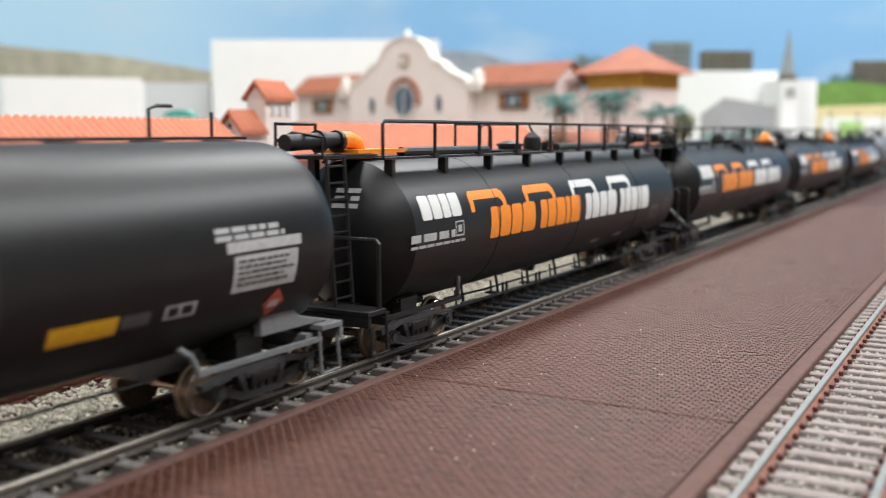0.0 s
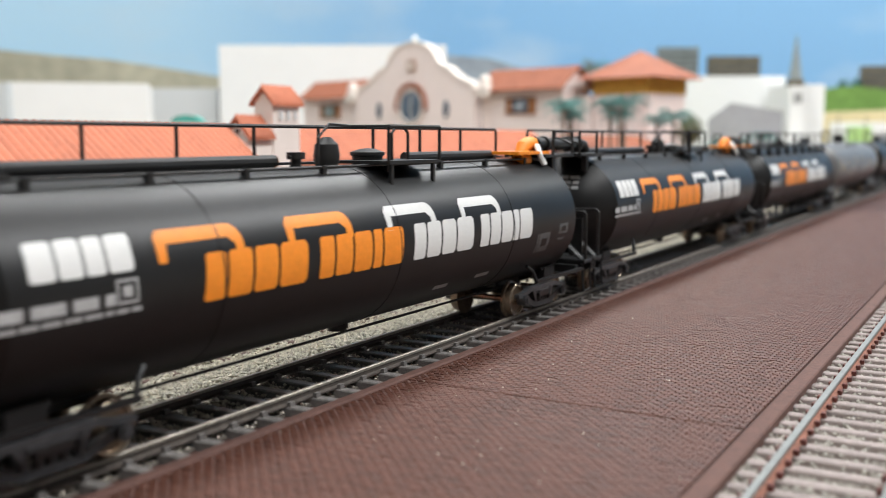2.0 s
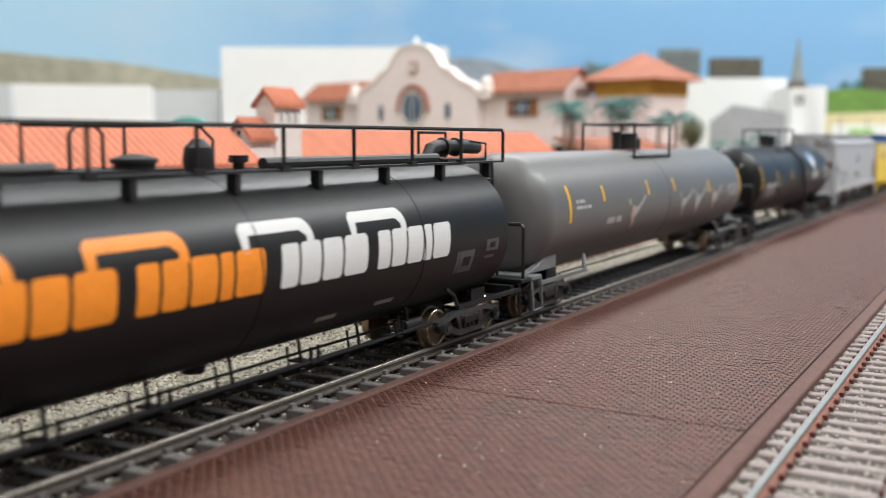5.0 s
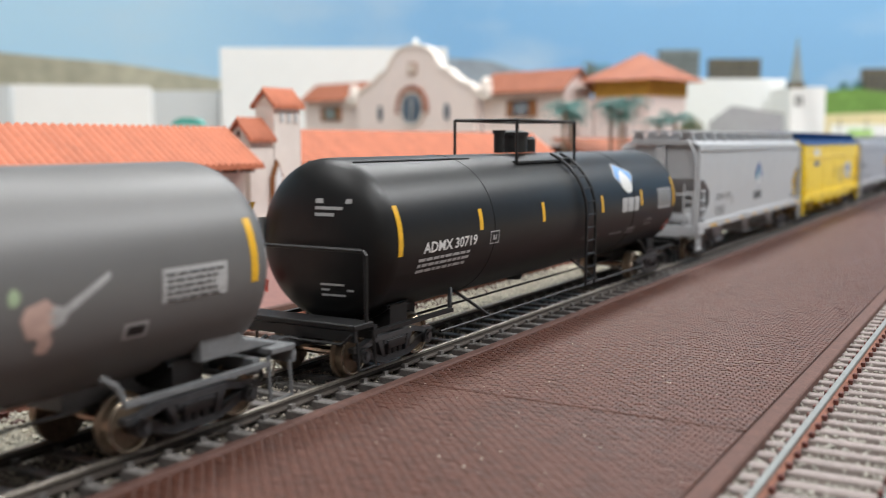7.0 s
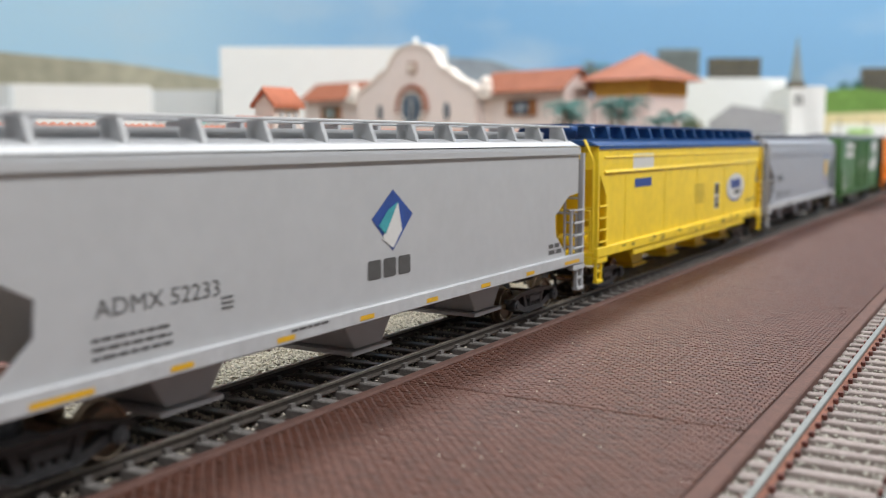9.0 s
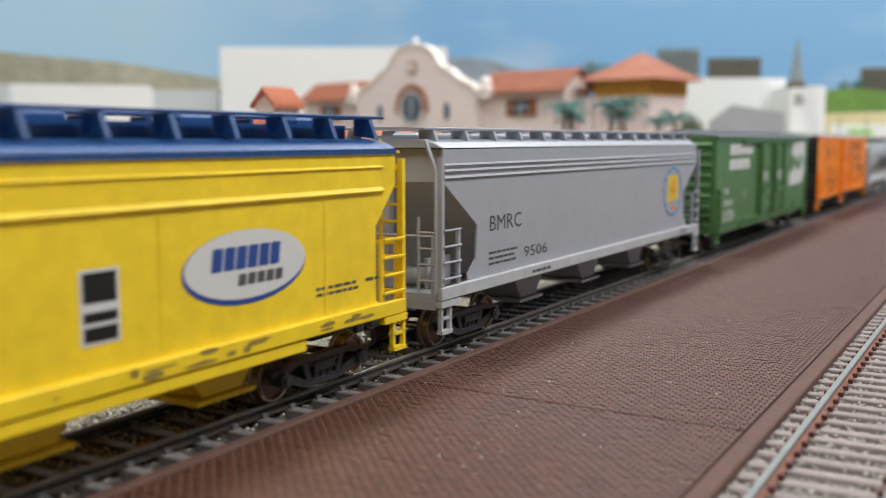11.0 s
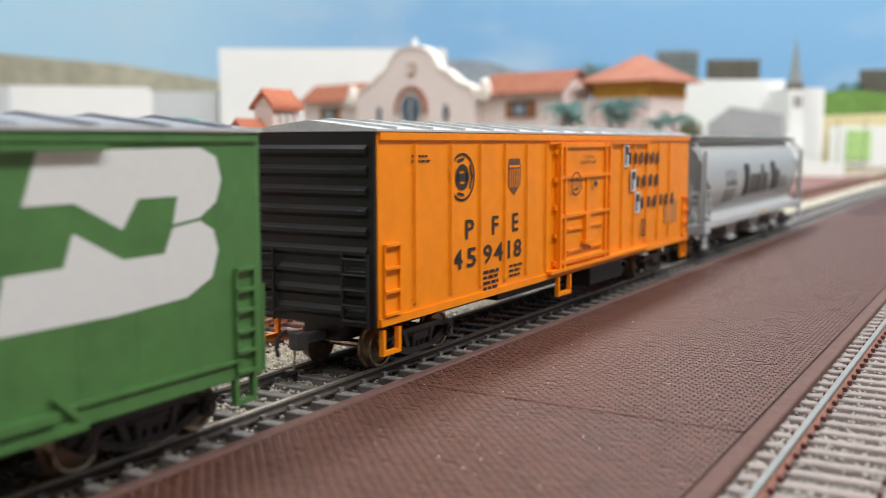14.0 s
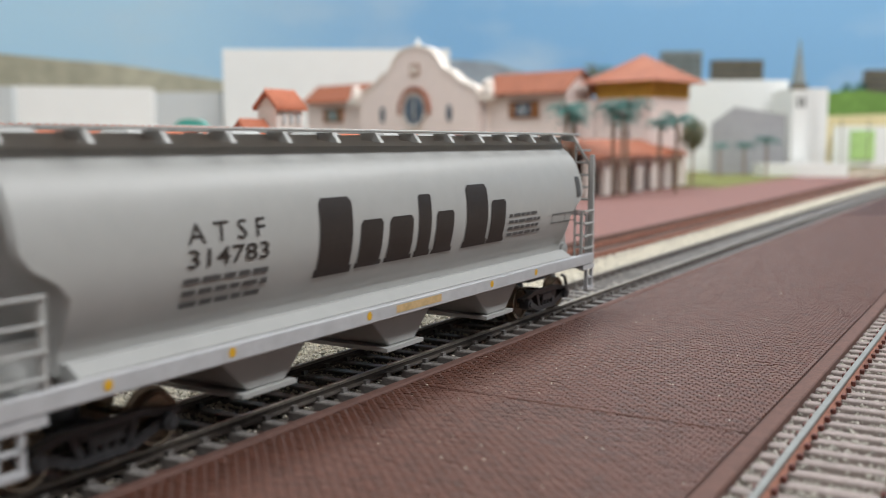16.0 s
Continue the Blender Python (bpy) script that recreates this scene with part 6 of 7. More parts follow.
def yellow_hopper():
    half = 0.1130
    t = car("covered_hopper", "weathered yellow covered hopper with blue roof and oval logo", "covered hopper", 1.9230)
    y = 0.0166
    flat_hopper(t, half, YELLOW, BLUE, [(0.0030, 0.0415), (0.0105, 0.0330), (0.0105, 0.0166)], 2, y)
    hopper_common(t, half, YELLOW, YELLOW, 0.0900, (-0.059, -0.0195, 0.0205, 0.0605), YELLOW, 0.0130, 0.0122)
    roof_walk(t, half, 0.0560, 0.0125, BLUE, 16)
    hatches(t, half, 0.0540, BLUE, 7)
    for sg in (-1, 1):
        part("side_ridge", Shape().prism([(sg * 0.0166, 0.0398), (sg * 0.0173, 0.0404), (sg * 0.0166, 0.0412)], -half + 0.008, half - 0.008, "x"), YELLOW, t, "pressed ridge along the side")
        part("side_ridge", Shape().prism([(sg * 0.0166, 0.0450), (sg * 0.0170, 0.0453), (sg * 0.0166, 0.0457)], -half + 0.008, half - 0.008, "x"), YELLOW, t)
        part("lower_sill", Shape().box(-0.0780, 0.0780, *sorted((sg * 0.0158, sg * 0.0174)), 0.0110, 0.0133), YELLOW, t, "lower flange of the side sill", bevel=0.0002)
        part("eave_flange", Shape().box(-half + 0.003, half - 0.003, *sorted((sg * 0.01665, sg * 0.0170)), 0.0480, 0.0489), BLUE, t)
        for k in range(5):
            x = -0.085 + 0.0425 * k
            part("side_seam", Shape().box(x - 0.00025, x + 0.00025, *sorted((sg * 0.01662, sg * 0.01672)), 0.0170, 0.0396), YELLOW, t)
    side_decal(t, "logo", flat(oval(0.0628, 0.0289, 0.0160, 0.0066)), BLUEL, y, "white oval logo with blue rim")
    side_decal(t, "logo", flat(oval(0.0630, 0.0294, 0.0157, 0.0061)), WHITE, y, lift=0.00016)
    side_decal(t, "logo", fit_box(blocks(0, 0.018, 0, 0.0042, 6, 0.14, 0.0006), 0.0535, 0.0287, 0.0180, 0.0040), BLUEL, y, lift=0.00024)
    side_decal(t, "logo", fit_box(blocks(0, 0.011, 0, 0.0020, 5, 0.2, 0.0003), 0.0600, 0.0258, 0.0120, 0.0020), GREYL, y, lift=0.00024)
    side_decal(t, "data_panel", flat(quad(0.0268, 0.0342, 0.0209, 0.0322)), WHITE, y, "white framed data panel")
    side_decal(t, "data_panel", flat(quad(0.0274, 0.0336, 0.0272, 0.0317), quad(0.0274, 0.0336, 0.0243, 0.0258), quad(0.0274, 0.0336, 0.0214, 0.0236)), BLACKM, y, lift=0.00016)
    side_decal(t, "data_lettering", bars(-0.0030, 0.0325, 0.0155, 6, 0.0005, 0.0009, 41, 0.4), SMUDGE, y, "faded brown bars of small lettering")
    side_decal(t, "data_lettering", bars(0.0820, 0.0225, 0.0140, 2, 0.0006, 0.0006, 42, 0.1), GREYL, y)
    side_decal(t, "data_lettering", bars(0.0985, 0.0225, 0.0060, 1, 0.0007, 0.0006, 43, 0.1), GREYL, y)
    side_decal(t, "patch", flat(quad(-0.0780, -0.0560, 0.0405, 0.0462)), WHITE, y, "white patch")
    side_decal(t, "patch", flat(quad(-0.0760, -0.0580, 0.0345, 0.0376)), BLUEL, y, "blue patch")
    rg = random.Random(77)
    q = []
    for k in range(30):
        x, z = rg.uniform(-half + 0.006, half - 0.01), rg.uniform(0.0140, 0.0160)
        w, h = rg.uniform(0.0005, 0.0050), rg.uniform(0.0002, 0.0009)
        q.append([(x + w * math.cos(a) * rg.uniform(0.6, 1), z + h * math.sin(a) * rg.uniform(0.5, 1)) for a in [k2 * math.pi / 4 for k2 in range(8)]])
    side_decal(t, "grime", flat(*q), SMUDGE, 0.0178, "dark rubbed grime on the sill")
    return t


def blue_grey_hopper():
    half = 0.1052
    t = car("covered_hopper", "blue-grey covered hopper with round seal decal", "covered hopper", 2.1557)
    flat_hopper(t, half, HBLUEG, HBLUEG, [(0.0030, 0.0410), (0.0195, 0.0300), (0.0190, 0.0215), (0.0150, 0.0180), (0.0150, 0.0166)], 2)
    hopper_common(t, half, HBLUEG, SILLG, 0.0810, (-0.045, 0.0, 0.045), HBLUEG)
    roof_walk(t, half, 0.0540, 0.0125, HBLUEG, 14)
    hatches(t, half, 0.0512, HBLUEG)
    for sg in (-1, 1):
        for z in (0.0420, 0.0436, 0.0450):
            part("side_ridge", Shape().prism([(sg * 0.0166, z - 0.0005), (sg * 0.0171, z), (sg * 0.0166, z + 0.0005)], -half + 0.0032, half - 0.0032, "x"), HBLUEG, t, "pressed ridge along the side")
    a, b = 0.0719, 0.0312
    side_decal(t, "seal", flat(*ring(a, b, 0.0117, 0.0096, 0.88)), SKYL, label="round pale blue seal")
    side_decal(t, "seal", flat(*[quad(a + 0.0108 * math.cos(w) - 0.0006, a + 0.0108 * math.cos(w) + 0.0006, b + 0.0089 * math.sin(w) - 0.0006, b + 0.0089 * math.sin(w) + 0.0006) for w in [k * math.pi / 6 for k in range(12)]]), BLUEL, lift=0.00016)
    side_decal(t, "seal", flat([(a - 0.0060, b - 0.0050), (a - 0.0052, b - 0.0042), (a + 0.0066, b - 0.0030), (a + 0.0066, b + 0.0062), (a - 0.0060, b + 0.0060)]), OILYEL, label="yellow block within the seal")
    side_decal(t, "seal", flat(*ring(a + 0.0004, b + 0.0015, 0.0022, 0.0020, 0.55, 16), *[quad(a + 0.0004 + dx - 0.0005, a + 0.0004 + dx + 0.0005, b + 0.0015 + dz - 0.0005, b + 0.0015 + dz + 0.0005) for dx, dz in ((0.003, 0), (-0.003, 0), (0, 0.0028), (0, -0.0028))]), ORANGEL, lift=0.00016)
    side_decal(t, "seal", flat(quad(a - 0.002, a + 0.003, b - 0.0072, b - 0.0058)), ORANGEL)
    side_decal(t, "number", fit_box(text_shape("BMRC", 0.003, 0.0), -0.0790, 0.0278, 0.0182, 0.0040), GREYL, label="dark grey reporting mark")
    side_decal(t, "number", fit_box(text_shape("9506", 0.003, 0.0), -0.0590, 0.0191, 0.0150, 0.0030), GREYL, label="dark grey car number")
    side_decal(t, "data_lettering", bars(-0.0795, 0.0225, 0.0170, 3, 0.0006, 0.0008, 51, 0.15), GREYL)
    side_decal(t, "data_lettering", bars(-0.0560, 0.0153, 0.0120, 1, 0.0008, 0.0006, 52, 0.0), GREYL, 0.0178)
    side_decal(t, "data_lettering", bars(0.0790, 0.0160, 0.0090, 2, 0.0006, 0.0005, 53, 0.0), GREYL, 0.0178)


def barrel_hopper():
    """Rounded-side covered hopper at the train's end."""
    half = 0.1050
    t = car("covered_hopper", "warm grey rounded covered hopper with large black slab-serif style name blocks", "covered hopper", 2.8820)
    w, prof = 0.0163, []
    for k in range(15):
        a = radians(-52 + k * 120 / 14)
        prof.append((-(w * 0.35 + w * 0.65 * math.cos(a)), 0.0335 + 0.0165 * math.sin(a)))
    prof = [(-0.0125, 0.0166)] + prof + [(-0.0088, 0.0505)]
    prof = prof + [(-a, b) for a, b in reversed(prof)]
    s = Shape()
    n = len(prof)
    xs = [(-half + 0.0058, 0.94), (-half + 0.0066, 1.0), (half - 0.0066, 1.0), (half - 0.0058, 0.94)]
    for x, k in xs:
        for a, b in prof:
            e = 0.0
            if b < 0.0345:
                e = min((0.0345 - b) * 1.7, 0.0085)
            s.v.append((x + (e if x < 0 else -e), a * k, 0.034 + (b - 0.034) * (0.97 if k < 1 else 1)))
    for i in range(3):
        for j in range(n):
            s.f.append((i * n + j, i * n + (j + 1) % n, (i + 1) * n + (j + 1) % n, (i + 1) * n + j))
    s.f += [tuple(range(n)), tuple(range(4 * n - 1, 3 * n - 1, -1))]
    part("body", s, SGREY, t, "rounded hopper body", smooth=40)
    hopper_common(t, half, SGREY, SILLG, 0.0815, (-0.046, 0.0, 0.046), SGREY, 0.0165, 0.0140)
    roof_walk(t, half, 0.0536, 0.0128, SGREY, 14, drop=0.0022)
    hatches(t, half, 0.0515, SGREY, 8)
    for sg in (-1, 1):
        part("sill_ledge", Shape().prism([(sg * 0.0110, 0.0150), (sg * 0.0163, 0.0150), (sg * 0.0163, 0.0168), (sg * 0.0138, 0.0186), (sg * 0.0110, 0.0186)], -half + 0.0155, half - 0.0155, "x"), SGREY, t, "ledge where the side meets the sill")
    part("roof", Shape().box(-half + 0.007, half - 0.007, -0.0090, 0.0090, 0.0490, 0.0524), SGREY, t, "flat roof with hatch coaming")
    def wrap(shape, lift=0.0001):
        out = []
        for sg in (-1, 1):
            bm_s = lay_round(shape, 0.0165, 0.0335, lift, -1)
            o = Shape()
            o.f = list(bm_s.f)
            for x, yy, z in bm_s.v:
                a = math.asin(max(-1, min(1, (z - 0.0335) / (0.0165 + lift))))
                yv = -(w * 0.35 + (w * 0.65 + lift) * math.cos(a)) - 0.00006
                o.v.append((x if sg < 0 else -x, yv * (1 if sg < 0 else -1), z))
            out.append(o)
        return out
    def mark(name, shape, m, label=""):
        for o in wrap(shape):
            part(name, o, m, t, label, smooth=0)
    big = []
    for a0, a1, b0, b1 in ((-0.0330, -0.0208, 0.0247, 0.0401), (-0.0195, -0.0100, 0.0252, 0.0350), (-0.0088, 0.0020, 0.0252, 0.0350), (0.0030, 0.0098, 0.0252, 0.0392), (0.0106, 0.0200, 0.0252, 0.0350), (0.0250, 0.0372, 0.0252, 0.0405), (0.0375, 0.0470, 0.0252, 0.0362)):
        h = b1 - b0
        big.append((plain_block(a0 + 0.0004, a1 - 0.0010, b0 + h * 0.02, b1, 0.0004), quad(a0 - 0.0002, a1 - 0.0002, b0, b0 + h * 0.10)))
    for pair in big:
        mark("name_mark", flat(pair[0]), DARKL, "large black block of a name")
        mark("name_foot", flat(pair[1]), DARKL)
    mark("number", fit_box(text_shape("A T S F", 0.003, 0.0), -0.0672, 0.0343, 0.0190, 0.0034), DARKL, "black reporting mark")
    mark("number", fit_box(text_shape("314783", 0.003, 0.00004), -0.0672, 0.0303, 0.0200, 0.0031), DARKL, "black car number")
    mark("data_lettering", bars(-0.0680, 0.0287, 0.0240, 3, 0.0010, 0.0010, 61, 0.25), GREYL)
    mark("data_lettering", bars(0.0485, 0.0320, 0.0220, 4, 0.0008, 0.0009, 62, 0.25), GREYL)
    mark("data_frame", flat(*[quad(0.076, 0.094, z, z + 0.0003) for z in (0.0275, 0.0300)], *[quad(x, x + 0.0003, 0.0275, 0.0300) for x in (0.076, 0.085, 0.0937)]), GREYL)
    mark("data_frame", flat(quad(0.0935, 0.0965, 0.0345, 0.0405)), GREYL)
    for x in (-0.0855, -0.0590, -0.0181, 0.036, 0.062):
        side_decal(t, "dot", flat(oval(x, 0.0152, 0.0009, 0.0009, 12)), YELL, 0.0178, "yellow dot")
    side_decal(t, "stripe", flat(quad(-0.008, 0.011, 0.0143, 0.0160)), mat("faded_tan_stripe", (0.62, 0.44, 0.22), 0.5), 0.0178)


# ---- box cars ----
def box_body(t, half, m, roofm, endm, y=0.0172, z0=0.0105, z1=0.0525):
    part("body", Shape().box(-half + 0.0012, half - 0.0012, -y, y, z0, z1), m, t, "flat-sided car body", bevel=0.0003)
    part("underframe", Shape().box(-half + 0.004, half - 0.004, -0.0050, 0.0050, 0.0070, z0 - 0.0001), BLACKM, t)
    s = Shape().prism([(-y - 0.0004, z1 + 0.0001), (y + 0.0004, z1 + 0.0001), (y + 0.0004, z1 + 0.0006), (0.0, z1 + 0.0026), (-y - 0.0004, z1 + 0.0006)], -half + 0.0004, half - 0.0004, "x")
    part("roof", s, roofm, t, "low-pitched roof")
    for k in range(15):
        x = -half + 0.008 + (2 * half - 0.016) * k / 14
        part("roof_rib", Shape().prism([(-y - 0.0002, z1 + 0.0007), (0, z1 + 0.0027), (y + 0.0002, z1 + 0.0007), (y + 0.0002, z1 + 0.0012), (0, z1 + 0.0032), (-y - 0.0002, z1 + 0.0012)], x - 0.0006, x + 0.0006, "x"), roofm, t)
    for e in (-1, 1):
        x0, x1 = sorted((e * (half - 0.0011), e * (half - 0.0003)))
        part("end_panel", Shape().box(x0, x1, -y + 0.0003, y - 0.0003, z0, z1), endm, t, "ribbed car end")
        for k in range(9):
            z = z0 + 0.0030 + (z1 - z0 - 0.0070) * k / 8
            part("end_rib", Shape().prism([(e * (half - 0.0003), z - 0.0013), (e * (half + 0.0007), z - 0.0004), (e * (half + 0.0007), z + 0.0004), (e * (half - 0.0003), z + 0.0013)], -y + 0.0020, y - 0.0020, "y"), endm, t)
        for sg in (-1, 1):
            yy = sg * (y - 0.0045)
            s = Shape()
            for d in (-0.0032, 0.0032):
                s.box(*sorted((e * (half + 0.0008), e * (half + 0.0014))), yy + d - 0.0003, yy + d + 0.0003, z0, z0 + 0.0160)
            for k in range(5):
                z = z0 + 0.0015 + 0.0033 * k
                s.tube([(e * (half + 0.0013), yy - 0.0032, z), (e * (half + 0.0013), yy + 0.0032, z)], 0.0003, 5)
            part("end_ladder", s, endm, t, "end ladder")


def side_ladder(t, half, y, m, z0, z1, n, d=0.0046, inset=0.0030):
    for e in (-1, 1):
        for sg in (-1, 1):
            xc = e * (half - inset - d / 2)
            s = Shape()
            for k in range(n):
                z = z0 + (z1 - z0) * k / (n - 1)
                s.box(xc - d / 2, xc + d / 2, *sorted((sg * (y + 0.00002), sg * (y + 0.0009))), z - 0.0003, z + 0.0003)
            for a in (-d / 2, d / 2):
                s.box(xc + a - 0.0002, xc + a + 0.0002, *sorted((sg * (y + 0.00002), sg * (y + 0.0006))), z0, z1)
            part("side_ladder", s, m, t, "ladder irons on the side")
            st = Shape()
            for a in (-d / 2, d / 2):
                st.box(xc + a - 0.0005, xc + a + 0.0005, *sorted((sg * (y - 0.0008), sg * (y + 0.0003))), 0.0060, 0.0108)
            st.box(xc - d / 2 - 0.0005, xc + d / 2 + 0.0005, *sorted((sg * (y - 0.0008), sg * (y + 0.0003))), 0.0052, 0.0061)
            part("stirrup_step", st, m, t, "stirrup step")


def green_boxcar():
    half, y = 0.1047, 0.0172
    t = car("boxcar", "green double-door boxcar with white name blocks and logo", "boxcar", 2.3908)
    box_body(t, half, GREEN, ROOFG, GREEN, y, 0.0096, 0.0525)
    trucks(t, 0.0820)
    couplers(t, half)
    hose_bundle(t, half)
    side_ladder(t, half, y, GREEN, 0.0110, 0.0290, 6)
    for sg in (-1, 1):
        def bx(a0, a1, b0, b1, out, name, label=""):
            a0, a1 = (a0, a1) if sg < 0 else (-a1, -a0)
            return part(name, Shape().box(a0, a1, *sorted((sg * (y + 0.00002), sg * (y + out))), b0, b1), GREEN, t, label)
        for a0, a1 in ((-0.0262, 0.0062), (0.0068, 0.0330)):
            d = bx(a0, a1, 0.0140, 0.0490, 0.0007, "door", "pressed steel sliding door")
            for z in (0.0165, 0.0285, 0.0375):
                part("door_bar", Shape().box(*sorted(((a0 + 0.0008) * -sg, (a1 + 0.0010) * -sg)), *sorted((sg * (y + 0.0007), sg * (y + 0.0013))), z - 0.0004, z + 0.0004), GREEN, d)
            for x in (a0 + 0.0014, a0 + 0.0048, a1 - 0.0048, a1 - 0.0014):
                rod = Shape().tube([(x * -sg, sg * (y + 0.0014), 0.0130), (x * -sg, sg * (y + 0.0014), 0.0495)], 0.0004, 6)
                for z in (0.0150, 0.0215, 0.0325, 0.0478):
                    rod.box(*sorted(((x - 0.0009) * -sg, (x + 0.0009) * -sg)), *sorted((sg * (y + 0.0008), sg * (y + 0.0018))), z - 0.0006, z + 0.0006)
                part("lock_rod", rod, GREEN, d, "lock rod with keepers")
            m0 = (a0 + a1) / 2
            part("lever", Shape().tube([((m0 - 0.0075) * -sg, sg * (y + 0.0012), 0.0262), ((m0 + 0.0040) * -sg, sg * (y + 0.0012), 0.0205)], 0.0003, 5).tube([((m0 + 0.0075) * -sg, sg * (y + 0.0012), 0.0262), ((m0 - 0.0020) * -sg, sg * (y + 0.0012), 0.0205)], 0.0003, 5), GREEN, d, "crossed lock levers")
        part("eave_line", Shape().box(-half + 0.0006, half - 0.0006, *sorted((sg * (y + 0.0005), sg * (y + 0.0009))), 0.0526, 0.0533), ROOFW, t, "pale roof edge")
        part("eave_strip", Shape().box(-half + 0.0012, half - 0.0012, *sorted((sg * (y + 0.00002), sg * (y + 0.0005))), 0.0510, 0.0524), GREEN, t, "rolled eave strip")
        bx(-0.0600, 0.0700, 0.0497, 0.0506, 0.0014, "door_track", "upper door track")
        bx(-0.0550, 0.0600, 0.0118, 0.0132, 0.0012, "door_track", "lower door track")
        for k in range(10):
            x = -0.0900 + 0.0112 * k if k < 6 else 0.0420 + 0.0112 * (k - 6)
            bx(x - 0.0002, x + 0.0002, 0.0120, 0.0488, 0.00006, "side_seam")
        bx(-half + 0.0060, -0.0560, 0.0128, 0.0134, 0.0005, "sill_line")
        bx(0.0620, half - 0.0060, 0.0128, 0.0134, 0.0005, "sill_line")
        a = [(-0.0600, 0.0094), (0.0650, 0.0094), (0.0650, 0.0110), (0.0600, 0.0150), (0.0590, 0.0150), (0.0635, 0.0108), (-0.0585, 0.0108), (-0.0540, 0.0150), (-0.0550, 0.0150), (-0.0600, 0.0110)]
        part("side_sill", Shape().prism([(x * -sg, z) for x, z in a], *sorted((sg * (y + 0.00005), sg * (y + 0.0009))), "y"), GREEN, t, "raised side sill")
    for block in block_row(-0.0810, -0.0376, 0.0440, 0.0490, 10, 0.12, 0.0, (1, 1, 1, 0.85, 0.45, 1.05, 1.05, 0.9, 1.05, 1.05)):
        side_decal(t, "name_block", flat(block), WHITE, y, "white block of a name")
    for block in block_row(-0.0810, -0.0432, 0.0372, 0.0422, 8, 0.12, 0.0, (1.05, 1.05, 1, 0.9, 1.05, 0.85, 1, 1.05)):
        side_decal(t, "name_block", flat(block), WHITE, y, "white block of a name")
    side_decal(t, "logo", flat([(0.0588, 0.0497), (0.0897, 0.0500), (0.0933, 0.0485), (0.0945, 0.0447), (0.0931, 0.0410), (0.0893, 0.0386), (0.0833, 0.0379), (0.0844, 0.0423), (0.0763, 0.0423), (0.0731, 0.0378), (0.0646, 0.0422), (0.0560, 0.0422)],
                               [(0.0641, 0.0380), (0.0731, 0.0333), (0.0813, 0.0334), (0.0833, 0.0374), (0.0893, 0.0381), (0.0923, 0.0364), (0.0934, 0.0329), (0.0918, 0.0285), (0.0859, 0.0258), (0.0714, 0.0250), (0.0507, 0.0250), (0.0528, 0.0330), (0.0623, 0.0332)]), WHITE, y, "large white angular logo")
    side_decal(t, "mark", fit_box(text_shape("FWD", 0.003, 0.00007), -0.0905, 0.0262, 0.0095, 0.0027), WHITE, y, "small white lettering")
    side_decal(t, "number", fit_box(text_shape("750024", 0.003, 0.00007), -0.0905, 0.0210, 0.0160, 0.0027), WHITE, y, "white car number")
    side_decal(t, "data_lettering", bars(-0.0905, 0.0188, 0.0210, 4, 0.0006, 0.0007, 71, 0.3), WHITE, y)
    side_decal(t, "data_lettering", bars(-0.0190, 0.0345, 0.0125, 4, 0.0006, 0.0006, 72, 0.1), WHITE, y, lift=0.00125)
    side_decal(t, "data_lettering", bars(0.0140, 0.0345, 0.0125, 4, 0.0006, 0.0006, 73, 0.1), WHITE, y, lift=0.00125)
    side_decal(t, "data_frame", flat(*[quad(-0.0545, -0.0505, z, z + 0.0003) for z in (0.0236, 0.0263)], *[quad(x, x + 0.0003, 0.0236, 0.0266) for x in (-0.0545, -0.0508)]), WHITE, y)
    for e in (-1, 1):
        s = bars(-0.006, 0.0515, 0.0130, 1, 0.0016, 0.0005, 74, 0.0)
        o = Shape()
        o.f = list(s.f)
        o.v = [(e * (half + 0.00005), yy, b) for yy, b, _ in s.v]
        part("end_lettering", o, SILVERL, t, smooth=0)


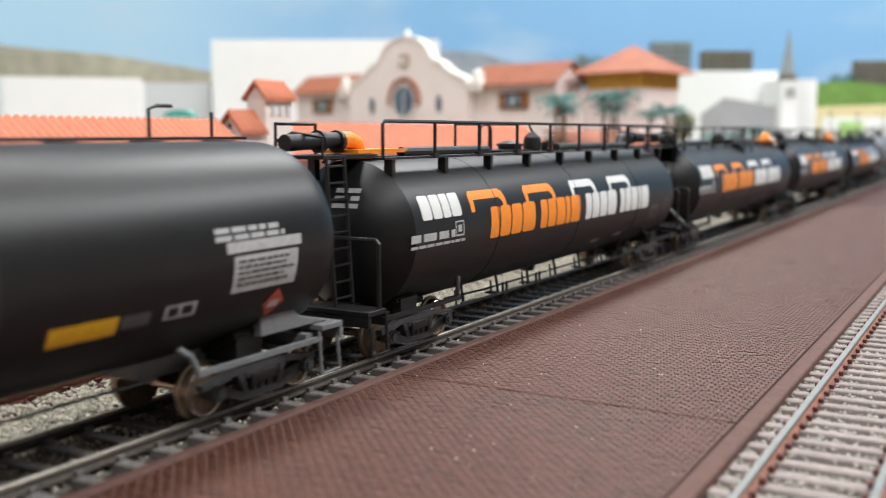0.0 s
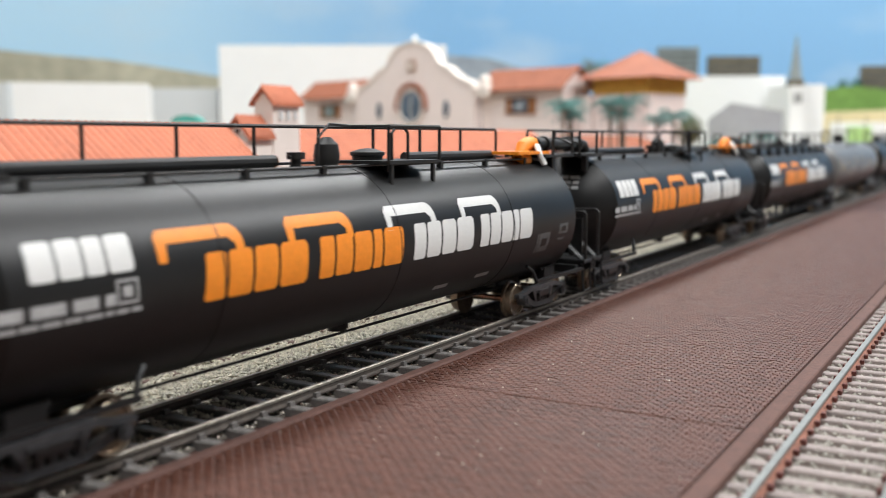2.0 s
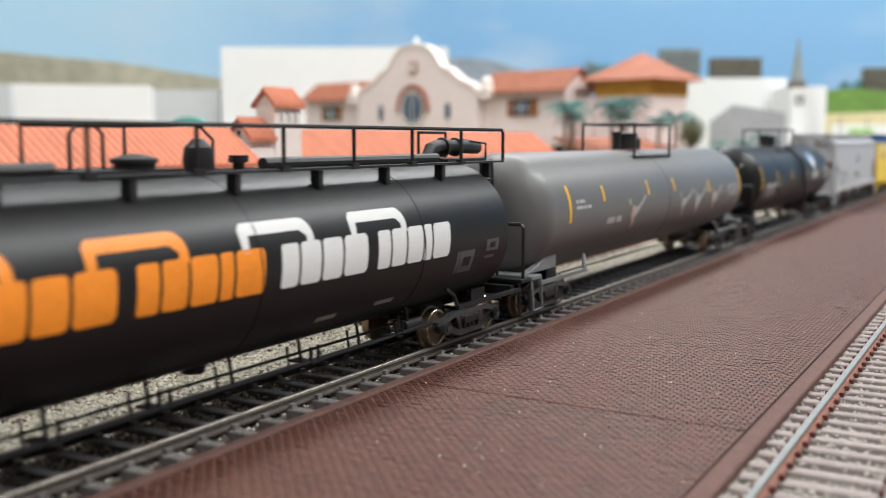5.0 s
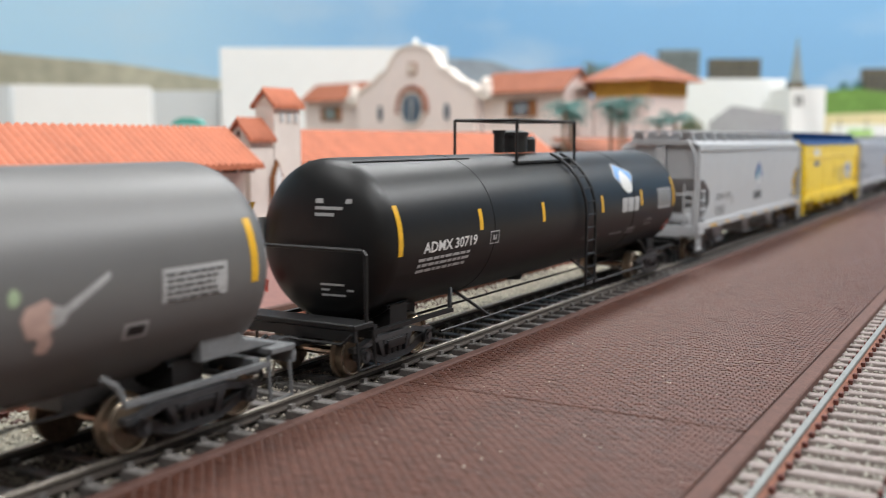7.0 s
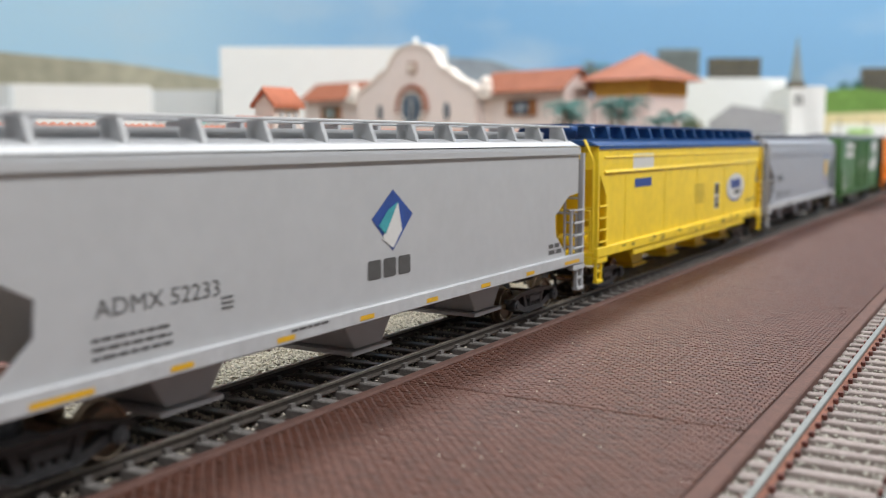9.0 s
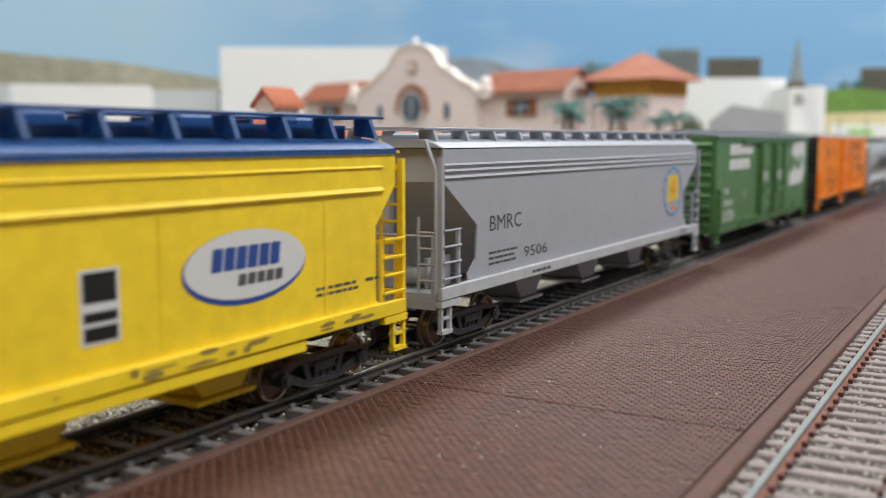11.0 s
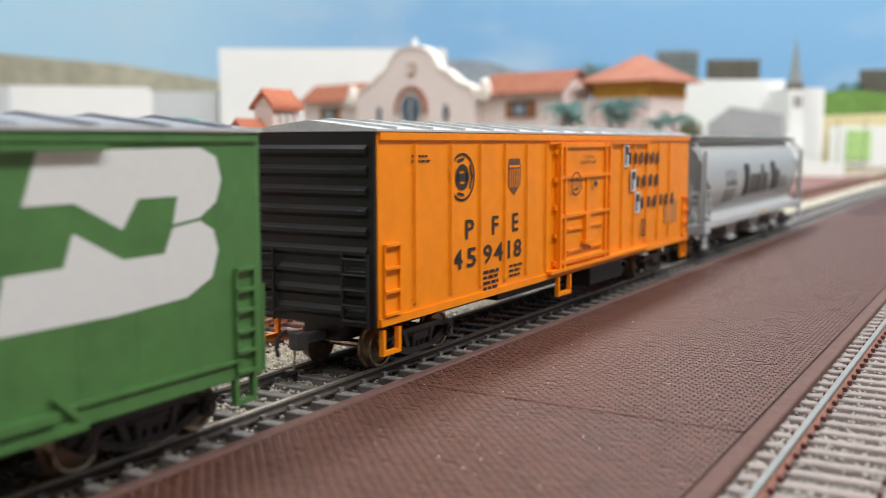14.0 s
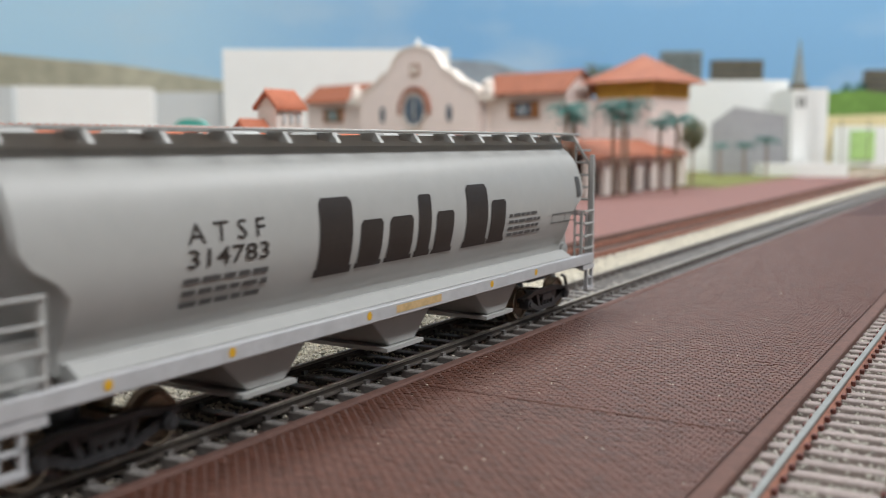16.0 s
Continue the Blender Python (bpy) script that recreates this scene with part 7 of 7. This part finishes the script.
def orange_reefer():
    half, y = 0.1117, 0.0172
    t = car("refrigerator_car", "orange ribbed refrigerator car with white roof and dark lettering", "refrigerator car", 2.6424)
    box_body(t, half, ORANGE, ROOFW, BLACKM, y, 0.0115, 0.0530)
    trucks(t, 0.0860)
    couplers(t, half)
    hose_bundle(t, half)
    side_ladder(t, half, y, ORANGE, 0.0140, 0.0290, 4, 0.0060)
    part("equipment_box", Shape().box(0.0130, 0.0420, -0.0150, 0.0150, 0.0048, 0.0112), BLACKM, t, "black equipment box under the floor", bevel=0.0004)
    part("equipment_box", Shape().box(-0.0400, 0.0050, -0.0090, 0.0090, 0.0070, 0.0112), BLACKM, t)
    for sg in (-1, 1):
        def bx(a0, a1, b0, b1, out, name, label="", m=ORANGE, base=0.00002, parent=None):
            a0, a1 = (a0, a1) if sg < 0 else (-a1, -a0)
            return part(name, Shape().box(a0, a1, *sorted((sg * (y + base), sg * (y + out))), b0, b1), m, parent or t, label)
        for x in (-0.0960, -0.0800, -0.0655, -0.0520, -0.0390, -0.0265, 0.0240, 0.0345, 0.0460, 0.0590, 0.0720, 0.0850):
            xx = x if sg < 0 else -x
            s = Shape().prism([(xx - 0.0009, sg * (y + 0.00002)), (xx - 0.0005, sg * (y + 0.0006)), (xx + 0.0005, sg * (y + 0.0006)), (xx + 0.0009, sg * (y + 0.00002))], 0.0150, 0.0505, "z")
            part("side_rib", s, ORANGE, t, "pressed side rib")
            riv = Shape()
            for k in range(26):
                for d in (-0.0014, 0.0014):
                    riv.box(xx + d - 0.00012, xx + d + 0.00012, *sorted((sg * (y + 0.00002), sg * (y + 0.00018))), 0.0160 + 0.00134 * k, 0.0163 + 0.00134 * k)
            part("rivet_row", riv, ORANGE, t, smooth=0)
        bx(-half + 0.0015, half - 0.0015, 0.0513, 0.0529, 0.0006, "eave_strip", "rolled eave strip")
        bx(-half + 0.0015, half - 0.0015, 0.0117, 0.0134, 0.0005, "side_sill")
        d = bx(-0.0205, 0.0205, 0.0145, 0.0500, 0.0010, "door", "orange plug door")
        for z in (0.0158, 0.0293, 0.0407, 0.0498):
            bx(-0.0200, 0.0200, z - 0.0005, z + 0.0005, 0.0017, "door_bar", "", ORANGE, 0.0010, d)
        for x in (-0.0195, 0.0195):
            bx(x - 0.0006, x + 0.0006, 0.0130, 0.0505, 0.0019, "lock_rod", "", ORANGE, 0.0010, d)
        bx(0.0155, 0.0165, 0.0130, 0.0505, 0.0018, "lock_rod", "", ORANGE, 0.0010, d)
        bx(-0.0165, -0.0155, 0.0130, 0.0505, 0.0018, "lock_rod", "", ORANGE, 0.0010, d)
        bx(0.0004, 0.0014, 0.0298, 0.0402, 0.0015, "door_bar", "", ORANGE, 0.0010, d)
        bx(-0.0015, 0.0022, 0.0205, 0.0292, 0.0022, "door_handle", "door lever in its keeper", ORANGE, 0.0010, d)
        bx(-0.0030, 0.0045, 0.0200, 0.0212, 0.0026, "door_handle", "", ORANGE, 0.0010, d)
        for a0, a1 in ((-0.0135, -0.0025), (0.0035, 0.0135)):
            bx(a0, a1, 0.0248, 0.0255, 0.0016, "door_panel_edge", "", ORANGE, 0.0010, d)
            bx(a0, a1, 0.0182, 0.0189, 0.0016, "door_panel_edge", "", ORANGE, 0.0010, d)
        for x in (-0.0215, 0.0215):
            for k in range(5):
                z = 0.0160 + 0.0080 * k
                bx(x - 0.0006, x + 0.0006, z - 0.0006, z + 0.0006, 0.0011, "rod_keeper")
        bx(-0.0260, 0.0600, 0.0502, 0.0509, 0.0011, "door_track", "upper door track")
        bx(-0.0260, 0.0600, 0.0132, 0.0142, 0.0020, "door_track", "lower door track")
        st = Shape()
        for a in (-0.0190, -0.0105):
            a = a if sg < 0 else -a
            st.box(a - 0.0005, a + 0.0005, *sorted((sg * (y + 0.0001), sg * (y + 0.0012))), 0.0070, 0.0116)
        st.box(*sorted(((-0.0195) * -sg, (-0.0100) * -sg)), *sorted((sg * (y + 0.0001), sg * (y + 0.0012))), 0.0060, 0.0071)
        part("stirrup_step", st, ORANGE, t, "orange stirrup step under the door")
        bx(0.0800, 0.0950, 0.0205, 0.0290, 0.0004, "grille", "brownish ventilator panel", mat("brown_orange_grille", (0.55, 0.20, 0.05), 0.6))
    side_decal(t, "mark", fit_box(text_shape("P", 0.004, 0.0001), -0.0732, 0.0273, 0.0044, 0.0048), DARKL, y, "dark reporting mark", 0.0002)
    side_decal(t, "mark", fit_box(text_shape("F", 0.004, 0.0001), -0.0592, 0.0273, 0.0034, 0.0048), DARKL, y, "", 0.0002)
    side_decal(t, "mark", fit_box(text_shape("E", 0.004, 0.0001), -0.0477, 0.0273, 0.0034, 0.0048), DARKL, y, "", 0.0002)
    for ch, x, w in (("4", -0.0797, 0.0052), ("5", -0.0725, 0.0048), ("9", -0.0640, 0.0048), ("4", -0.0583, 0.0052), ("1", -0.0506, 0.0016), ("8", -0.0468, 0.0046)):
        side_decal(t, "number", fit_box(text_shape(ch, 0.004, 0.0001), x, 0.0203, w, 0.0048), DARKL, y, "dark car number", 0.0002)
    side_decal(t, "data_lettering", bars(-0.0640, 0.0185, 0.0095, 4, 0.0008, 0.0006, 81, 0.2), DARKL, y, "", 0.0002)
    side_decal(t, "data_lettering", bars(-0.0495, 0.0185, 0.0080, 3, 0.0006, 0.0007, 82, 0.2), DARKL, y, "", 0.0002)
    side_decal(t, "emblem", flat(*ring(-0.0748, 0.0425, 0.0062, 0.0058, 0.90), *ring(-0.0748, 0.0425, 0.0052, 0.0048, 0.84, 9)[::2], *ring(-0.0748, 0.0425, 0.0034, 0.0031, 0.55), quad(-0.0772, -0.0724, 0.0416, 0.0434)), DARKL, y, "round dark emblem", 0.0002)
    side_decal(t, "emblem", flat([(-0.0500, 0.0465), (-0.0436, 0.0465), (-0.0430, 0.0440), (-0.0432, 0.0395), (-0.0468, 0.0370), (-0.0504, 0.0395), (-0.0506, 0.0440)]), mat("brown_shield", (0.16, 0.06, 0.03), 0.5), y, "brown shield emblem", 0.0002)
    side_decal(t, "emblem", flat(quad(-0.0500, -0.0436, 0.0442, 0.0448), *[quad(-0.0497 + 0.0013 * k, -0.0492 + 0.0013 * k, 0.0390, 0.0438) for k in range(5)]), ORANGE, y, "", 0.0003)
    # company name as dark blocks, three rows, with white-backed first blocks
    for a0, a1, b0, b1, n in ((0.0390, 0.0745, 0.0433, 0.0472, 6), (0.0470, 0.0745, 0.0352, 0.0392, 4), (0.0520, 0.0930, 0.0275, 0.0315, 6)):
        for block in block_row(a0, a1, b0, b1, n, 0.54):
            side_decal(t, "name_block", flat(block), DARKL, y, "dark block of a name", 0.0007)
    for a0, b0, b1 in ((0.0345, 0.0425, 0.0500), (0.0415, 0.0340, 0.0415), (0.0460, 0.0262, 0.0335)):
        side_decal(t, "name_mark", flat(quad(a0, a0 + 0.0052, b0, b1)), WHITE, y, "white-backed initial block", 0.0007)
        side_decal(t, "name_mark", flat(quad(a0 + 0.0008, a0 + 0.0024, b0 + 0.0006, b1 - 0.0006), quad(a0 + 0.0024, a0 + 0.0044, b1 - 0.0034, b1 - 0.0008)), DARKL, y, "", 0.0008)
    side_decal(t, "data_lettering", bars(0.0530, 0.0235, 0.0060, 5, 0.0006, 0.0007, 83, 0.2), DARKL, y, "", 0.0007)
    side_decal(t, "emblem", flat(*ring(-0.0088, 0.0385, 0.0040, 0.0036, 0.86, 20)), DARKL, y, "ringed door emblem", 0.00185)
    side_decal(t, "mark", fit_box(text_shape("LD", 0.003, 0.0), -0.0112, 0.0366, 0.0048, 0.0036), DARKL, y, "dark letters in a ring", 0.00185)
    side_decal(t, "mark", fit_box(text_shape("CUSHION", 0.002, 0.0), -0.0040, 0.0458, 0.0085, 0.0011), DARKL, y, "small dark lettering", 0.00185)
    side_decal(t, "mark", fit_box(text_shape("UNDERFRAME", 0.002, 0.0), -0.0058, 0.0442, 0.0122, 0.0011), DARKL, y, "", 0.00185)
    side_decal(t, "mark", flat(oval(0.0065, 0.0380, 0.0018, 0.0007, 10), oval(0.0065, 0.0380, 0.0008, 0.0012, 10)), DARKL, y, "", 0.00185)
    side_decal(t, "data_lettering", bars(-0.0975, 0.0480, 0.0085, 2, 0.0005, 0.0006, 84, 0.3), DARKL, y, "", 0.0002)


lead_tank_car()
grey_tank_car()
black_stripe_tank_car()
grey_leaf_hopper()
yellow_hopper()
blue_grey_hopper()
green_boxcar()
orange_reefer()
barrel_hopper()


def motions():
    """The train runs at an even speed; every wheelset rolls with it."""
    for entry in CARS:
        t, xc = entry[0], entry[1]
        turned = entry[2] if len(entry) > 2 else 0
        walk(t, [(0, pose(xc, TRACK_Y, 0, 0, 0, turned)), (16, pose(xc - SPEED * 16, TRACK_Y, 0, 0, 0, turned))])
    rate = math.degrees(SPEED / 0.0048)
    for w, x in WHEELS:
        car_turn = w.parent.parent.rotation_quaternion.to_euler().z
        way = 1 if abs(car_turn) > 1 else -1
        walk(w, [(k / 25, pose(x, 0, 0.0048, 0, way * rate * k / 25, 0)) for k in range(401)])


# ---- mock-up blocks, painted distance, trees ----
VIEW = 30.63 - 90


def block_face(name, tl, tr, depth, d, h, m, label, turn=0.0):
    """A block whose front spans the tangents tl..tr right of the view's middle at a depth."""
    x, y, _ = at((tl + tr) / 2 * depth / (depth + d / 2), depth + d / 2, 0)
    return white_block(name, x, y, (tr - tl) * depth, d, h, VIEW + turn, m, label)


block_face("white_mockup_building", -0.2217, 0.0062, 1.70, 0.20, 0.2081, BOARD, "tall plain white foam-board building block")
block_face("white_mockup_building", -0.4370, -0.3080, 1.45, 0.14, 0.1310, BOARD, "low plain white foam-board building block", 14)
block_face("white_mockup_building", -0.3150, -0.2240, 1.76, 0.08, 0.1385, BOARDG, "low pale grey card building block")
block_face("white_mockup_building", -0.5200, -0.4340, 1.60, 0.10, 0.1400, BOARDG, "low pale grey card building block")
block_face("white_mockup_building", 0.2400, 0.3467, 1.70, 0.16, 0.1560, BOARD, "plain white foam-board building block")
block_face("white_mockup_building", 0.3500, 0.3870, 1.60, 0.09, 0.1370, BOARD, "narrow white foam-board block")
block_face("white_mockup_building", 0.3240, 0.4103, 1.50, 0.05, 0.0180, BOARD, "low white board step at the block's foot")


def card(name, pts, depth, m, label, category, base=0.0, thick=0.004):
    """A flat cut-out standing upright across the view: points are (tangent right, height)."""
    x, y, _ = at(0, depth, 0)
    t = thing(name, label, category, pose(x, y, 0, 0, 0, VIEW))
    part("cutout", Shape().prism([(a * depth, b) for a, b in pts], 0, thick, "y"), m, t)
    return t


card("grey_cutout_building", [(0.2710, -0.0093), (0.3470, -0.0093), (0.3452, 0.0933), (0.2937, 0.1067), (0.2703, 0.0799)], 1.58, SILHOU, "grey card warehouse cut-out with a sloped roof", "building cut-out")
card("hill_cutout", [(-0.62, -0.0093), (-0.2100, -0.0093), (-0.2100, 0.169), (-0.2225, 0.1732), (-0.2745, 0.19), (-0.3309, 0.2068), (-0.3873, 0.2157), (-0.4437, 0.2269), (-0.62, 0.25)], 2.00, HILLM, "tan painted hill board behind the white blocks", "hill board")
card("mountain_cutout", [(-0.01, -0.0093), (0.13, -0.0093), (0.13, 0.155), (0.0856, 0.188), (0.0487, 0.2106), (0.0261, 0.2151), (-0.01, 0.219)], 2.02, MOUNT, "grey-blue painted mountain board", "hill board")
card("hill_cutout", [(0.380, -0.0093), (0.52, -0.0093), (0.52, 0.150), (0.4639, 0.1556), (0.4181, 0.1683), (0.380, 0.161)], 2.25, HILLG, "green painted hill board", "hill board")
card("yellow_wall_cutout", [(0.380, -0.0093), (0.52, -0.0093), (0.52, 0.118), (0.380, 0.107)], 2.18, YELWALL, "pale yellow painted wall board", "wall board")
g = card("green_sign_panel", [(0.4114, 0.012), (0.4358, 0.012), (0.4358, 0.0756), (0.4114, 0.0756)], 2.14, GREENSIGN, "bright green panel on a pale board", "panel")
part("mount", Shape().box(0.395 * 2.14, 0.470 * 2.14, 0.0045, 0.012, -0.0093, 0.085), BOARD, g)


def tower_block(px, depth, w, z1, m, label, rows, cols):
    x, y, _ = at(px, depth, 0)
    t = thing("tower_block", label, "tower block", pose(x, y, 0, 0, 0, VIEW))
    part("wall", Shape().box(-w / 2, w / 2, 0, 0.03, -0.0093, z1), m, t)
    for i in range(rows):
        z = z1 - 0.010 - i * 0.012
        part("window_band", Shape().box(-w / 2 + 0.004, w / 2 - 0.004, -0.0015, -0.0001, z - 0.006, z), TOWERW, t)
    for j in range(cols):
        xx = -w / 2 + 0.002 + (w - 0.004) * j / (cols - 1)
        part("fin", Shape().box(xx - 0.0012, xx + 0.0012, -0.003, -0.0016, z1 - 0.08, z1 - 0.002), m, t)
    part("parapet", Shape().box(-w / 2 - 0.001, w / 2 + 0.001, -0.003, 0.031, z1, z1 + 0.003), m, t)


tower_block(0.2393, 2.15, 0.085, 0.2420, TOWERM, "grey-green office tower in the painted distance", 5, 9)
tower_block(0.2956, 2.20, 0.110, 0.2270, TOWERB, "broad brown office block in the painted distance", 4, 7)
tower_block(0.4480, 2.30, 0.100, 0.2130, TOWERB, "brown office block in the painted distance", 4, 6)


def church():
    x, y, _ = at(0.3565, 1.575, 0)
    t = thing("church", "slender grey church steeple on a pale tower", "church", pose(x, y, 0, 0, 0, VIEW))
    part("tower", Shape().box(-0.012, 0.012, -0.012, 0.012, -0.0093, 0.132), BOARD, t)
    part("belfry", Shape().box(-0.0105, 0.0105, -0.0105, 0.0105, 0.1322, 0.1420), TOWERB, t)
    part("spire", Shape().lathe([(0, 0.0115), (0.02, 0.0080), (0.045, 0.0045), (0.070, 0.0008)], (0, 0, 0.1422), "z", 8), TOWERM, t, "tapered grey spire", smooth=0)
    part("belfry_opening", Shape().box(-0.005, -0.001, -0.0132, -0.0121, 0.105, 0.122).box(0.003, 0.007, -0.0132, -0.0121, 0.105, 0.122), TOWERW, t)


church()


def palm(px, depth, h, crown, m=PALM, seed=0, fronds=22):
    rg = random.Random(seed)
    x, y, _ = at(px, depth, 0)
    t = thing("palm_tree", "small model palm with teal-green fronds", "palm tree", pose(x, y, -0.001), "palms beside the depot")
    lean = rg.uniform(-0.004, 0.004)
    part("trunk", Shape().tube([(0, 0, 0), (lean * 0.5, 0, h * 0.5), (lean, 0, h)], 0.0017, 7), TRUNK, t)
    s = Shape()
    for k in range(fronds):
        a = 2 * math.pi * k / fronds + rg.uniform(-0.2, 0.2)
        up = rg.uniform(0.0, 1.25)
        p = []
        for i in range(6):
            q = i / 5
            p.append(Vector((lean + math.cos(a) * crown * q, math.sin(a) * crown * q, h + crown * (up * 1.1 * q - 0.6 * up * q * q - 0.40 * q * q))))
        for i in range(5):
            wd = crown * 0.32 * (1 - abs(i - 1.6) / 4.2)
            side = Vector((-math.sin(a), math.cos(a), 0))
            for e in (-1, 1):
                for j in range(2):
                    b0 = p[i].lerp(p[i + 1], j * 0.5)
                    b1 = p[i].lerp(p[i + 1], j * 0.5 + 0.32)
                    tip = b1 + side * e * wd + (p[i + 1] - p[i]) * 0.5 + Vector((0, 0, -wd * 0.45))
                    s.add([b0, b1, tip], [(0, 1, 2)])
    part("crown", s, m, t, "drooping teal-green fronds", smooth=0)


for i, (px, depth, h, c) in enumerate(((0.123, 0.90, 0.078, 0.022), (0.133, 0.92, 0.072, 0.019), (0.129, 0.94, 0.084, 0.018), (0.172, 0.94, 0.081, 0.021), (0.186, 0.95, 0.084, 0.026), (0.180, 0.93, 0.073, 0.018), (0.218, 1.02, 0.070, 0.018), (0.236, 1.00, 0.074, 0.022),
                                       (0.2800, 1.45, 0.046, 0.016), (0.3045, 1.45, 0.047, 0.018), (0.3270, 1.43, 0.053, 0.021))):
    palm(px, depth, h, c, PALM, i)


def bush_tree(px, depth, h, r, m, seed):
    rg = random.Random(seed)
    x, y, _ = at(px, depth, 0)
    t = thing("small_tree", "small model tree with olive-brown foliage", "tree", pose(x, y, -0.001))
    part("trunk", Shape().tube([(0, 0, 0), (0.001, 0, h * 0.6), (0, 0, h)], 0.0015, 7), TRUNK, t)
    for k in range(4):
        a = k * 1.6
        part("limb", Shape().tube([(0, 0, h * 0.65), (math.cos(a) * r * 0.6, math.sin(a) * r * 0.6, h * 0.95)], 0.0007, 5), TRUNK, t)
    s = Shape()
    for k in range(700):
        d = Vector((rg.gauss(0, 1), rg.gauss(0, 1), rg.gauss(0, 1))).normalized() * r * rg.uniform(0.35, 1.08)
        c = Vector((0, 0, h)) + Vector((d.x, d.y, d.z * 1.25))
        q = [c + Vector((rg.uniform(-1, 1), rg.uniform(-1, 1), rg.uniform(-1, 1))) * 0.0024 for _ in range(4)]
        s.add(q, [(0, 1, 2), (0, 2, 3)])
    part("crown", s, m, t, "loose clumps of small leaves", smooth=0)


bush_tree(0.2520, 1.12, 0.060, 0.014, BUSH, 5)
bush_tree(0.1480, 1.70, 0.158, 0.022, BUSH, 9)
bush_tree(0.1640, 1.72, 0.160, 0.020, PALM, 11)
for k, (px, h) in enumerate(((0.405, 0.166), (0.419, 0.169), (0.432, 0.168), (0.462, 0.163), (0.478, 0.161))):
    bush_tree(px, 2.32, h, 0.017, PALM, 30 + k)
x, y, _ = at(-0.257, 0.85, 0)
t = thing("turquoise_awning", "small rounded turquoise plastic roof behind the depot", "awning", pose(x, y, 0, 0, 0, VIEW))
part("post", Shape().box(-0.010, 0.010, 0.0, 0.016, -0.0093, 0.064), BOARDG, t)
part("cover", Shape().prism([(-0.013, 0.0641)] + [(0.013 * math.cos(math.pi * (1 - k / 10)), 0.0641 + 0.0065 * math.sin(math.pi * (1 - k / 10))) for k in range(11)], 0, 0.018, "y"), TEALB, t)
for k in range(5):
    x, y, _ = at(0.375 + 0.027 * k, 1.95, 0)
    t = thing("line_pole", "thin pole standing before the painted wall", "pole", pose(x, y, -0.0093))
    part("shaft", Shape().tube([(0, 0, 0), (0, 0, 0.11 - 0.004 * k)], 0.0011, 7), TOWERB, t)
    part("crossarm", Shape().box(-0.006, 0.006, -0.0006, 0.0006, 0.097 - 0.004 * k, 0.099 - 0.004 * k), TOWERB, t)


# ---- tracks and paving: the many small pieces last ----
LABELS = {"track_1": "dark-tied track on which the train runs", "track_2": "weathered grey-tied track with pale ballast", "track_3": "brown-tied rusty track beyond the train"}
for name, yc, pitch, tiem, headm, sidem in TRACKS:
    root = track(name, yc, headm, sidem, LABELS[name])
    ties(root, yc, pitch, tiem)
    if name == "track_1":
        stones(root, "ballast", BALLASTD, "loose dark ballast between the ties", 20000, (0.03, 1.2), lambda r: (0.1331 + r.uniform(-0.0095, 0.017), -0.0034 + r.uniform(-0.0003, 0.0006)), 0.00055, 5)
        stones(root, "ballast", BALLAST, "pale loose ballast on the far shoulder", 26000, (0.03, 1.4), lambda r: (r.uniform(0.1475, 0.1675), -0.0024 + r.uniform(-0.0005, 0.0006)), 0.0006, 6)
    if name == "track_2":
        stones(root, "ballast", BALLASTN, "pale loose ballast heaped against the platform", 1800, (0.10, 1.1), lambda r: (r.uniform(0.0360, 0.0374), -0.0028 + r.uniform(-0.0006, 0.0004)), 0.00055, 9)
        stones(root, "ballast", BALLASTN, "pale loose ballast between the ties", 26000, (0.10, 1.1), lambda r: (r.uniform(0.004, 0.0374), -0.0033 + r.uniform(-0.0005, 0.0007)), 0.00055, 8)
back_grounds()
paving = platform_near()
pavers(*paving)
stones(paving[0], "grit", BALLAST, "pale grit specks lying on the paving", 170, (0.13, 0.75), lambda r: (r.uniform(0.042, 0.110), -0.0004), 0.00017, 17)
motions()
